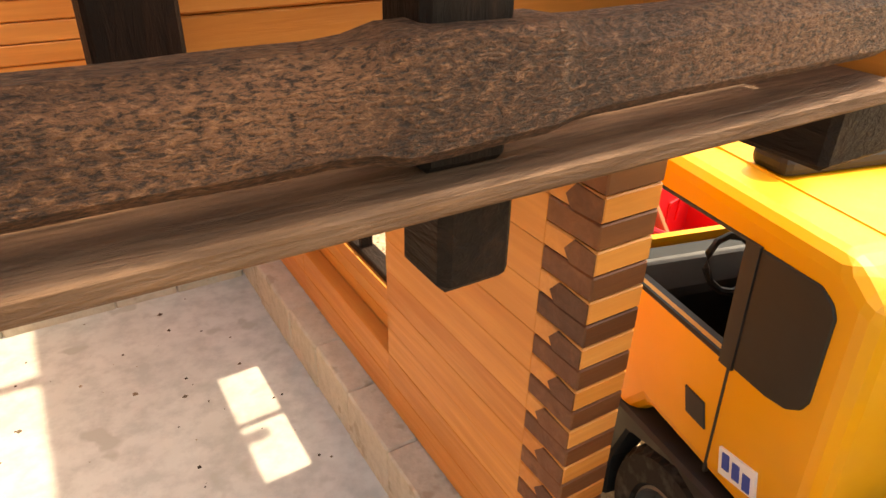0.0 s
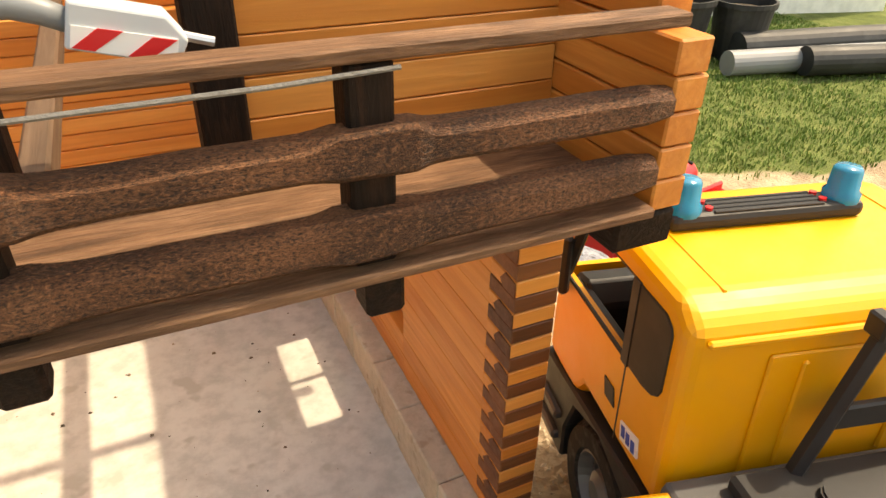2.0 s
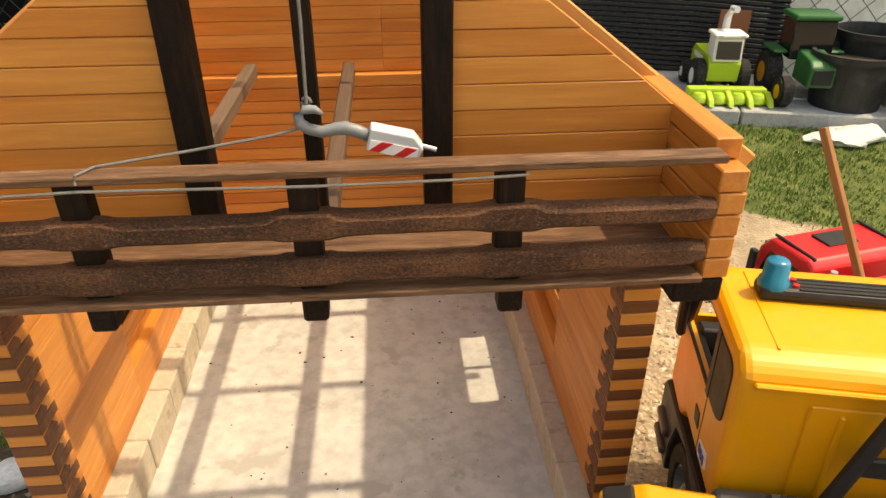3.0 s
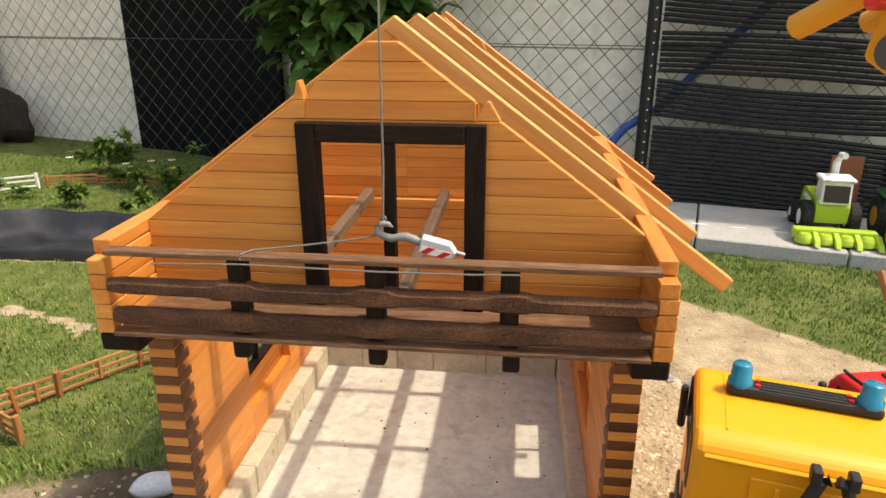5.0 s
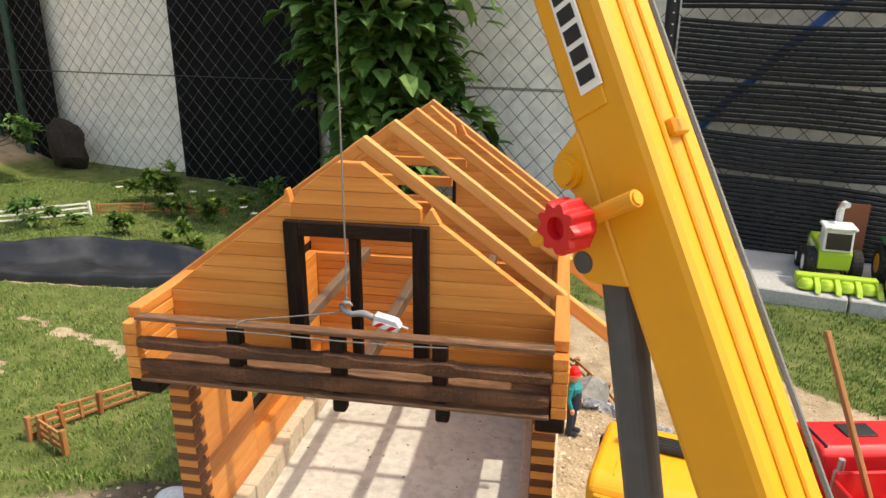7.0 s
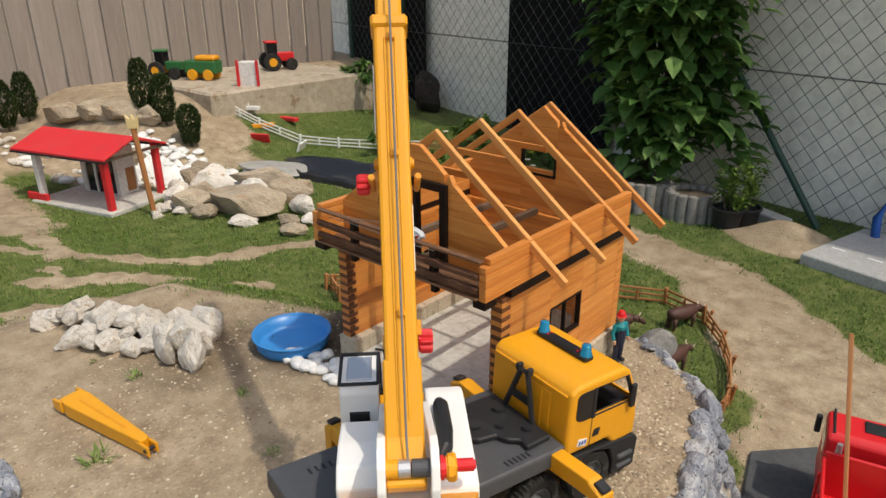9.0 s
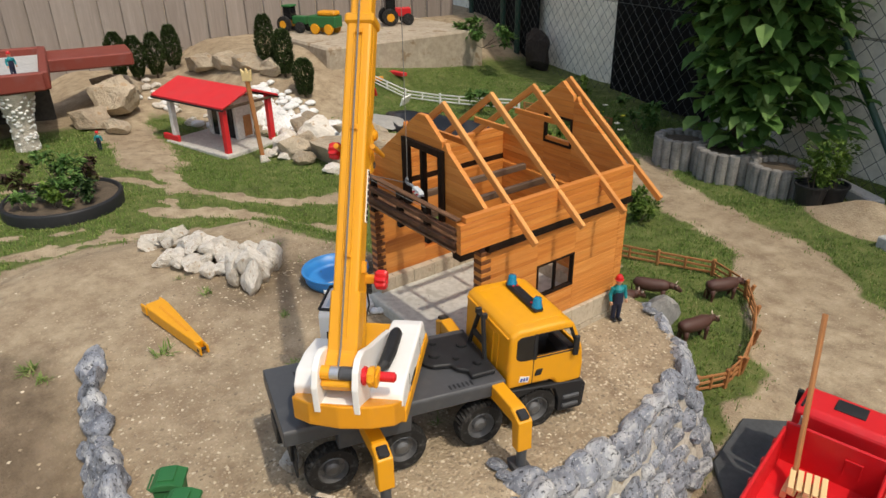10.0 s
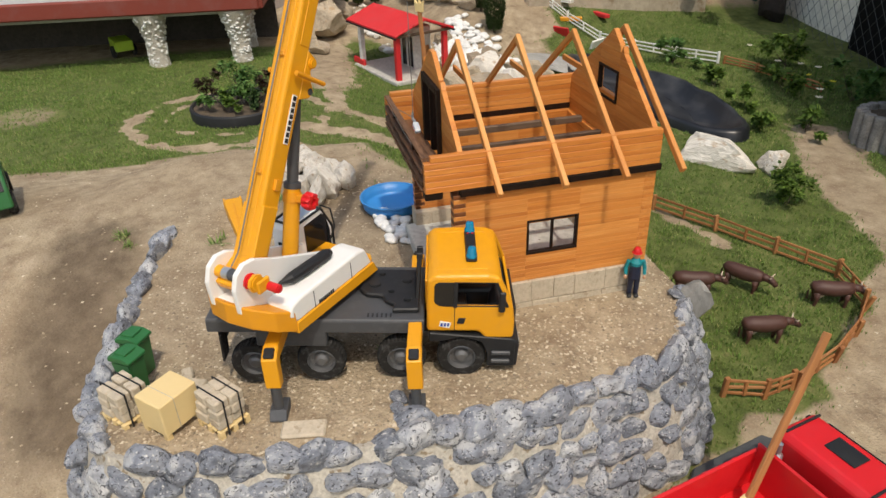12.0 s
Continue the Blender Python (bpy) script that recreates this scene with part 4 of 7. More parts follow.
def outrigger(s, y, e):
    """Beam, leg and foot of one stabiliser."""
    d = -RISE * y
    o = thing("outrigger", m=TM0 @ Matrix.Translation((s * 0.06, y, 0.11)))
    o.parent, o.matrix_parent_inverse = lorry, WM[lorry].inverted()
    X = lambda a: s * (a + e if a > 0.05 else a)
    lift = TM0 @ Matrix.Translation((0, 0, d))
    part("beam", prism([(X(0.046), 0.104), (X(0.046), 0.130), (X(0.128), 0.134), (X(0.143), 0.128), (X(0.143), 0.106), (X(0.128), 0.110)], y - 0.0105, y + 0.0105, 0.002, "XZ", None, 2), YELLOW, o, m=lift)
    part("leg", prism([(X(0.126), 0.1335), (X(0.151), 0.1235), (X(0.152), 0.072), (X(0.134), 0.070), (X(0.131), 0.110)], y - 0.0115, y + 0.0115, 0.002, "XZ", None, 2), YELLOW, o, m=lift)
    part("cap", box(0.017, 0.015, 0.006, (X(0.142), y, 0.1305), 0.0015, rot=(0, s * 18, 0)), DARK, o, m=lift)
    part("ram", cyl(0.0075, 0.048 + d, (X(0.143), y, 0.056 + d / 2), "Z", 16), GREY, o, m=TM0)
    foot = prism([(-0.017, 0.0), (0.017, 0.0), (0.017, 0.003), (0.0075, 0.015), (-0.0225, 0.015), (-0.017, 0.003)], -0.013, 0.013, 0.001, "XZ", None, 1)
    part("foot_plate", foot, GREY, o, m=TM0 @ Matrix.Translation((X(0.144), y, GZ + 0.006)))


for y in (-0.092, -0.300):
    for s in (-1, 1):
        outrigger(s, y, 0.014 if s > 0 else -0.012)

# ---- upper works of the crane ----
SM = pose(0.250, -0.199, 0.0, 0, 0, 46.0)
upper = thing("superstructure", m=SM @ Matrix.Translation((0, 0, 0.145)))
upper.parent, upper.matrix_parent_inverse = lorry, WM[lorry].inverted()


def up(name, bm, mat, parent=None, label="", smooth=False):
    return part(name, bm, mat, parent or upper, label, SM, smooth)


def raked(bm, y0, k):
    """Lifts what lies behind y0, as the tail of the upper works rises."""
    for v in bm.verts:
        if v.co.y < y0:
            v.co.z += (y0 - v.co.y) * k
    return bm


up("turntable", cyl(0.050, 0.026, (-0.015, -0.01, 0.147), "Z", 40), GREY)
up("base", raked(prism([(-0.092, -0.100), (-0.060, -0.130), (0.030, -0.130), (0.050, -0.100), (0.050, 0.085), (0.040, 0.096), (-0.070, 0.096)], 0.157, 0.186, 0.002, "XY", None, 1), -0.10, 0.5), YELLOW)
up("counterweight", raked(prism([(-0.096, -0.100), (-0.092, -0.132), (-0.062, -0.156), (-0.020, -0.166), (0.018, -0.158), (0.044, -0.136), (0.0525, -0.104)], 0.160, 0.196, 0.003, "XY", None, 2), -0.10, 0.5), YELLOW_DEEP, None, "curved yellow counterweight")
up("hood", prism([(-0.103, 0.178), (-0.116, 0.194), (-0.110, 0.209), (-0.090, 0.214), (0.050, 0.216), (0.068, 0.212), (0.084, 0.178)], 0.003, 0.0515, 0.004, "YZ", None, 2), WHITE, None, "white engine hood")
up("hood_trim", prism([(-0.106, 0.160), (-0.104, 0.179), (0.085, 0.179), (0.096, 0.158)], 0.030, 0.0535, 0.001, "YZ", None, 1), YELLOW)
up("hood_seam", box(0.0008, 0.0012, 0.030, (0.0516, -0.062, 0.193)), GREY)
up("hood_seam", box(0.0008, 0.0012, 0.030, (0.0516, 0.028, 0.193)), GREY)
up("hood", prism([(-0.112, 0.180), (-0.112, 0.214), (-0.096, 0.230), (-0.060, 0.232), (-0.010, 0.222), (0.010, 0.204), (0.010, 0.180)], -0.096, -0.052, 0.003, "YZ", None, 2), WHITE, None, "white side hood")
up("well", prism([(-0.156, 0.190), (-0.156, 0.224), (-0.120, 0.222), (0.020, 0.192), (0.020, 0.180)], -0.045, 0.0, 0.002, "YZ", None, 1), WHITE)
for x in (-0.0480, 0.0030):
    up("bracket", prism([(-0.162, 0.214), (-0.164, 0.252), (-0.156, 0.274), (-0.140, 0.284), (-0.120, 0.282), (-0.080, 0.262), (0.035, 0.214), (0.035, 0.186), (-0.10, 0.186)], x - 0.0042, x + 0.0042, 0.0015, "YZ", None, 2), WHITE, None, "white boom bracket")
for i, x in enumerate((-0.038, -0.026, -0.010)):
    up("winch_drum", cyl(0.0088, 0.0115 if i < 2 else 0.018, (x, -0.1425, 0.262), "X", 20), (YELLOW, SILVER, GREY)[i])
up("winch_knob", cyl(0.0120, 0.007, (0.0105, -0.138, 0.257), "X", 12, bevel=0.002), RED, None, "yellow and red winch handle")
up("winch_knob", cyl(0.0135, 0.009, (0.0185, -0.136, 0.255), "X", 8, bevel=0.002), YELLOW)
up("winch_arm", box(0.006, 0.024, 0.020, (0.0225, -0.127, 0.248), 0.002), YELLOW)
up("winch_handle", cyl(0.0066, 0.023, (0.0340, -0.119, 0.243), "X", 14, bevel=0.002), RED)
up("exhaust", tube([(0.008, -0.098, 0.214), (0.012, -0.085, 0.224), (0.019, -0.070, 0.226), (0.021, -0.040, 0.226), (0.020, 0.010, 0.224), (0.019, 0.020, 0.223)], [0.003, 0.003, 0.0085, 0.0095, 0.0095, 0.006], 12), DARK, None, "black exhaust silencer on the hood")
for i in range(8):
    up("brand_bar", box(0.0012, 0.0028, 0.0062, (0.0520, -0.052 + i * 0.0046, 0.184)), DARK)
# operator's cabin
cx0, cx1 = -0.099, -0.053
cabin = up("cabin", prism([(0.020, 0.150), (0.020, 0.238), (0.028, 0.246), (0.088, 0.250), (0.100, 0.242), (0.114, 0.206), (0.114, 0.150)], cx0, cx1, 0.002, "YZ", None, 2), WHITE, None, "white operator's cabin with black-framed windows")
for x0, x1 in ((cx1 - 0.001, cx1 + 0.001), (cx0 - 0.001, cx0 + 0.001)):
    up("cabin_window", prism([(0.046, 0.186), (0.046, 0.238), (0.092, 0.242), (0.100, 0.234), (0.108, 0.206), (0.108, 0.176), (0.056, 0.176)], x0, x1, 0.0004, "YZ", None, 1), BLACK_GLASS, cabin)
up("front_window", prism([(0.1005, 0.2435), (0.1165, 0.206), (0.1165, 0.165), (0.1145, 0.165), (0.1145, 0.205), (0.099, 0.242)], cx0 + 0.004, cx1 - 0.004, 0, "YZ"), BLACK_GLASS, cabin)
up("rear_window", box(0.024, 0.002, 0.016, ((cx0 + cx1) / 2, 0.0195, 0.206), 0.0006), BLACK_GLASS, cabin)
up("roof_window", box(0.030, 0.046, 0.002, ((cx0 + cx1) / 2, 0.060, 0.2492), 0.0006, rot=(3.8, 0, 0)), SILVER, cabin)
for a, b in (((cx0, 0.028, 0.2475), (cx0, 0.090, 0.2515)), ((cx1, 0.028, 0.2475), (cx1, 0.090, 0.2515)), ((cx0, 0.028, 0.2475), (cx1, 0.028, 0.2475)), ((cx0, 0.090, 0.2515), (cx1, 0.090, 0.2515)), ((cx1, 0.092, 0.251), (cx1 + 0.0005, 0.115, 0.208)), ((cx0, 0.092, 0.251), (cx0 - 0.0005, 0.115, 0.208)), ((cx1 + 0.0005, 0.115, 0.208), (cx1 + 0.0005, 0.115, 0.152))):
    up("window_seal", tube([a, b], 0.0022, 6), DARK, cabin)
up("cable_hose", tube([(-0.052, 0.098, 0.175), (-0.044, 0.112, 0.21), (-0.046, 0.108, 0.245), (-0.056, 0.095, 0.255)], 0.0016, 6), DARK)

# telescopic boom, leaning over the balcony
B0, B1 = Vector((-0.0245, -0.0915, 0.275)), Vector((-0.0285, 0.341, 1.045))
BM = SM @ along(B0, B1, (0, 1, 0))
BL = (B1 - B0).length
boom = thing("boom", m=BM)
boom.parent, boom.matrix_parent_inverse = upper, WM[upper].inverted()


def bp(name, bm, mat, parent=None, label="", smooth=False):
    return part(name, bm, mat, parent or boom, label, BM, smooth)


outer = bp("outer_section", box(0.440, 0.034, 0.034, (0.208, 0, 0), 0.004, seg=2), YELLOW, None, "yellow telescopic boom section")
bp("boom_foot", prism([(-0.060, -0.030), (-0.050, -0.012), (-0.012, 0.010), (0.066, 0.015), (0.066, -0.017), (-0.012, -0.018), (-0.052, -0.042)], -0.0195, 0.0195, 0.002, "XZ", None, 1), YELLOW)
bp("collar", box(0.014, 0.040, 0.041, (0.423, 0, 0), 0.003), YELLOW, outer)
bp("inner_section", box(BL - 0.42, 0.028, 0.028, (0.42 + (BL - 0.42) / 2, 0, 0), 0.003), YELLOW, None, "narrower inner boom section")
bp("boom_head", cyl(0.022, 0.040, (BL, 0, 0), "Y", 20, bevel=0.002), YELLOW)
for t in (0.112, 0.2777, 0.405):
    bp("lug", box(0.007, 0.009, 0.006, (t, 0.001, -0.0185), 0.001), YELLOW_DEEP, outer)
bp("side_lug", box(0.016, 0.006, 0.010, (0.097, 0.0185, 0.002), 0.001), YELLOW_DEEP, outer)
for s in (-1, 1):
    bp("rib", box(0.40, 0.0024, 0.002, (0.205, s * 0.0055, -0.0174), 0.0008), YELLOW, outer)
    bp("panel_edge", box(0.12, 0.0012, 0.019, (0.355, s * 0.0172, 0.004), 0.0005), YELLOW, outer)
    bp("ram_bracket", prism([(0.222, 0.014), (0.229, 0.036), (0.240, 0.042), (0.250, 0.034), (0.266, 0.027), (0.276, 0.033), (0.286, 0.031), (0.292, 0.014)], s * 0.0085, s * 0.0175, 0.001, "XZ", None, 1), YELLOW, outer)
    bp("tommy_bar", cyl(0.0036, 0.064, (0.2545, s * 0.0245, 0.021), "Z", 16, bevel=0.001), YELLOW_DEEP, outer)
bp("pivot_boss", cyl(0.0075, 0.044, (0.2770, 0, 0.0255), "Y", 20, bevel=0.002), YELLOW, outer)
bp("pivot_pin", cyl(0.0050, 0.037, (0.2380, 0, 0.0340), "Y", 20), GREY, outer)
up("boom_cord", tube([(-0.0225, -0.138, 0.270), (-0.023, -0.120, 0.285), (-0.0245, 0.03, 0.545), (-0.0275, 0.312, 1.045)], 0.0012, 6), ROPE, None, "grey winch cord")
plate = bp("brand_plate", box(0.070, 0.0012, 0.009, (0.191, 0.0176, 0.004)), WHITE, outer, "white brand plate with black marks")
plate2 = bp("brand_plate", box(0.074, 0.0012, 0.0118, (0.340, -0.0184, -0.001)), WHITE, outer)
for i in range(8):
    for s, pl in ((1, plate), (-1, plate2)):
        bp("brand_bar", box(0.0062, 0.0012, 0.0062 if s > 0 else 0.0085, ((0.161 + i * 0.0086) if s > 0 else (0.3095 + i * 0.0088), s * (0.0181 if s > 0 else 0.0189), 0.004 if s > 0 else -0.001)), DARK, pl)

# lifting ram on the house side of the boom
R0, R1 = Vector((-0.0325, -0.0250, 0.178)), Vector((-0.0285, 0.048, 0.472))
RM = SM @ along(R0, R1, (0, 1, 0))
RL = (R1 - R0).length
ram = thing("lifting_ram", m=RM)
ram.parent, ram.matrix_parent_inverse = upper, WM[upper].inverted()
part("sleeve", cyl(0.0125, 0.155, (0.0775, 0, 0), "X", 24, bevel=0.001), YELLOW, ram, m=RM)
part("rod", cyl(0.0088, RL - 0.15, (0.15 + (RL - 0.15) / 2, 0, 0), "X", 24), GREY, ram, m=RM)
part("collar", cyl(0.0132, 0.010, (0.158, 0, 0), "X", 24, bevel=0.001), GREY, ram, m=RM)
part("clamp", cyl(0.0142, 0.016, (0.140, 0, 0), "X", 20, bevel=0.001), YELLOW_DEEP, ram, m=RM)
part("clamp_arm", box(0.012, 0.026, 0.012, (0.140, 0.016, 0), 0.002), YELLOW_DEEP, ram, m=RM)


def star_knob(r, h, lobes=9):
    """A lobed hand knob with a sunk hub."""
    bm = bmesh.new()
    n = lobes * 8
    spec = ((0, -h / 2, 0.9), (1, -h * 0.32, 1.0), (1, h * 0.32, 1.0), (1, h / 2, 0.9), (0, h / 2, 0.46), (0, h * 0.15, 0.42))
    rings = []
    for lobed, z, k in spec:
        ring = []
        for j in range(n):
            a = 2 * math.pi * j / n
            rr = r * k * (1 + (0.13 * math.cos(lobes * a) if lobed else 0.0))
            ring.append(bm.verts.new((rr * math.cos(a), rr * math.sin(a), z)))
        rings.append(ring)
    for p, q in zip(rings, rings[1:]):
        for j in range(n):
            bm.faces.new((p[j], p[(j + 1) % n], q[(j + 1) % n], q[j]))
    bm.faces.new(rings[-1])
    bm.faces.new(rings[0][::-1])
    return bm


part("red_knob", star_knob(0.0125, 0.016), RED, ram, "red star-shaped knob", RM @ Matrix.Translation((0.140, 0.034, 0)) @ pose(0, 0, 0, -90, 0, 0))
bp("red_knob", star_knob(0.0105, 0.014), RED, None, "red star-shaped knob").matrix_basis = BM @ Matrix.Translation((0.2537, -0.0340, 0.0200)) @ pose(0, 0, 0, 90, 0, 0)


# ---- hook, cord and rope on the balcony ----
hook = thing("crane_hook", (0.0, 0.022, 0.338), label="grey crane hook with striped block hung on the hoist cord", category="crane hook")


def arc(cx, cz, r, a0, a1, n, y=0.022):
    return [(cx + r * math.cos(radians(a0 + (a1 - a0) * i / n)), y, cz + r * math.sin(radians(a0 + (a1 - a0) * i / n))) for i in range(n + 1)]


HOOK_GREY = plastic("hook_grey", (0.20, 0.215, 0.225), 0.35, 0.3)
BLOCK_GREY = plastic("block_grey", (0.50, 0.54, 0.57), 0.4, 0.25)
part("hook", tube([(0.0055, 0.0195, 0.3435), (0.0025, 0.0205, 0.3452), (-0.0020, 0.0215, 0.3452), (-0.0050, 0.0220, 0.3425), (-0.0045, 0.0215, 0.3392), (-0.0010, 0.0210, 0.3368), (0.0045, 0.0205, 0.3355), (0.0095, 0.0205, 0.3366), (0.0140, 0.0205, 0.3370), (0.0195, 0.0205, 0.3352), (0.0240, 0.0205, 0.3330)], [0.0006, 0.0017, 0.0022, 0.0024, 0.0024, 0.0024, 0.0025, 0.0027, 0.0030, 0.0028, 0.0026], 12), HOOK_GREY, hook, "dull grey cast hook", Matrix(), True)
HB = Matrix.Translation((0.0345, 0.0205, 0.3300)) @ pose(0, 0, 0, 0, 15, 0)
blk = part("hook_block", prism([(-0.0115, -0.0046), (-0.0115, 0.0052), (0.0070, 0.0056), (0.0120, 0.0012), (0.0105, -0.0046)], -0.0050, 0.0050, 0.0007, "XZ", None, 2), BLOCK_GREY, hook, "pale grey block with red warning stripes", HB)
part("face_plate", prism([(-0.0105, -0.0040), (-0.0105, 0.0006), (0.0098, 0.0012), (0.0100, -0.0040)], -0.0054, -0.0048, 0, "XZ"), WHITE, blk, m=HB)
for k in range(2):
    part("stripe", prism([(-0.0102 + k * 0.0105, -0.0039), (-0.0060 + k * 0.0105, -0.0039), (-0.0010 + k * 0.0105, 0.0010), (-0.0058 + k * 0.0105, 0.0008)], -0.0057, -0.0053, 0, "XZ"), RED, blk, m=HB)
part("pin", tube([(0.044, 0.0205, 0.3285), (0.052, 0.0200, 0.3262)], 0.0011, 8), SILVER, hook, m=Matrix())
part("hoist_cord", tube([(-0.001, 0.0215, 0.3470), (0.0, 0.0222, 0.38), (0.0005, 0.0225, 0.7), (0.001, 0.023, 1.03)], 0.00075, 6), ROPE, hook, m=Matrix())
part("eye_wrap", tube(arc(-0.001, 0.3480, 0.0018, 0, 360, 8), 0.0008, 6), ROPE, hook, m=Matrix())
sling = tube([(-0.004, 0.0215, 0.3372), (-0.016, 0.020, 0.3348), (-0.0165, 0.020, 0.3347), (-0.050, 0.017, 0.3303), (-0.085, 0.0080, 0.3284), (-0.0895, -0.0005, 0.3284), (-0.0895, -0.0018, 0.3250)], 0.00065, 6)
part("sling", sling, ROPE, label="thin grey twine sling tied to the balcony handrail", category="rope")
part("twine", tube([(-0.150, -0.0012, 0.3200), (-0.0895, -0.0015, 0.3220), (0.0, -0.0015, 0.3208), (0.060, -0.0014, 0.3214), (0.0885, -0.0012, 0.3224)], 0.00065, 6), ROPE, label="grey twine stretched under the balcony handrail", category="rope")

# ---- retaining wall ----
wall = thing("retaining_wall", (0.45, 0.0, -0.2), label="curved dry-stone retaining wall of grey and white painted fieldstones", category="stone wall", kind="structure")
STONES = [rock_mesh(100 + i, WALL_STONE, 3, 0.42, 0.9, 0.6) for i in range(14)]
MORTAR = speckled("pale_mortar", (0.38, 0.345, 0.285), (0.58, 0.54, 0.465), 30, 0.9, 0.9, 0.005, (0.28, 0.22, 0.15))


def outline_points(poly, step):
    """Points along an open outline with their outward normals."""
    out, carry = [], 0.0
    for (x0, y0), (x1, y1) in zip(poly, poly[1:]):
        L = math.hypot(x1 - x0, y1 - y0)
        d = carry
        while d < L:
            t = d / L
            out.append((x0 + (x1 - x0) * t, y0 + (y1 - y0) * t, (y0 - y1) / L * -1, (x1 - x0) / L * -1))
            d += step
        carry = d - L
    return out


def lay_wall():
    r = random.Random(5)
    edge = PLATFORM[:14]
    for row in range(-1, 7):
        pts = outline_points(edge, 0.047 if row >= 0 else 0.066)
        for i, (x, y, nx, ny) in enumerate(pts):
            # outward is to the right of the walking direction
            ox, oy = -nx, -ny
            if edge_distance(x + ox * 0.02, y + oy * 0.02, PLATFORM) > 0:
                ox, oy = -ox, -oy
            front = smooth01(0.20, 0.36, x) * smooth01(0.12, 0.0, y)
            top = terrace(x, y) - 0.010
            foot = low_ground(x + ox * 0.08, y + oy * 0.08)
            # single stones lie bedded in the sand behind the front edge
            if row < 0 and (r.random() > 0.55 or front < 0.5 or y < -0.20):
                continue
            rear = y < -0.46 and x < 0.26
            z = top - max(row, 0) * 0.037 + r.uniform(-0.007, 0.007) + (0.009 if rear else 0.0)
            if z < foot - 0.012 and (row > 0 or x < -0.46):
                continue
            if row == 0 and r.random() < 0.06 and not rear:
                continue
            batter = 0.002 + 0.0125 * row if row >= 0 else -r.uniform(0.022, 0.046)
            tx, ty = -oy, ox
            sh = (0.025 if row % 2 else 0.0) + r.uniform(-0.011, 0.011)
            px, py = x + ox * batter + tx * sh, y + oy * batter + ty * sh
            s = r.uniform(0.95, 1.35) if rear else r.uniform(0.80, 1.28)
            m = Matrix.Translation((px, py, z)) @ pose(0, 0, 0, r.uniform(-18, 18) - (25 if row <= 0 else 8), r.uniform(-35, 35), math.degrees(math.atan2(ty, tx)) + r.uniform(-20, 20))
            m = m @ Matrix.Diagonal((0.0335 * s, 0.0215 * r.uniform(0.9, 1.15), 0.0275 * s * r.uniform(0.8, 1.1), 1))
            obj("stone", r.choice(STONES), wall, m)


lay_wall()


def mortar_bed():
    """The battered core that shows pale between the stones."""
    pts = outline_points(PLATFORM[:14], 0.020)
    bm = bmesh.new()
    rows = []
    for i, (x, y, nx, ny) in enumerate(pts):
        ox, oy = -nx, -ny
        if edge_distance(x + ox * 0.02, y + oy * 0.02, PLATFORM) > 0:
            ox, oy = -ox, -oy
        if x < -0.34:
            continue
        top, foot = terrace(x, y) - 0.001, low_ground(x + ox * 0.08, y + oy * 0.08) - 0.02
        col = []
        for k in range(9):
            t = k / 8
            z = top + (min(foot, top - 0.01) - top) * t
            d = 0.006 + 0.0125 / 0.037 * (top - z) + 0.006 * noise.noise(Vector((x * 30, y * 30, z * 30)))
            col.append(bm.verts.new((x + ox * d, y + oy * d, z)))
        back = bm.verts.new((x - ox * 0.035, y - oy * 0.035, top - 0.012))
        rows.append([back] + col)
    for a, b in zip(rows, rows[1:]):
        for k in range(len(a) - 1):
            bm.faces.new((a[k], a[k + 1], b[k + 1], b[k]))
    bmesh.ops.recalc_face_normals(bm, faces=bm.faces)
    return bm


part("mortar", mortar_bed(), MORTAR, wall, "pale mortar between the stones", Matrix())

# ---- rocks ----
PALE = [rock_mesh(200 + i, ROCK_PALE, 3, 0.45, 0.85, 0.96) for i in range(10)]
BROWN = [rock_mesh(230 + i, ROCK_BROWN, 3, 0.5, 0.8, 0.96) for i in range(8)]
SLATE = [rock_mesh(260 + i, ROCK_GREY, 3, 0.35, 0.4, 0.95) for i in range(3)]
ROUND = [rock_mesh(280 + i, PEBBLE_WHITE, 2, 0.3, 0.75) for i in range(5)]


def rock(meshes, x, y, sx, sy, sz, rz, label, group="", sink=0.35, r=random, category="rock", z=None, tilt=0):
    z = ground_z(x, y) if z is None else z
    m = Matrix.Translation((x, y, z + sz * (1 - sink) * 0.7)) @ pose(0, 0, 0, tilt, tilt * 0.6, rz) @ Matrix.Diagonal((sx, sy, sz, 1))
    return obj("rock", meshes, None, m, label, category, group)


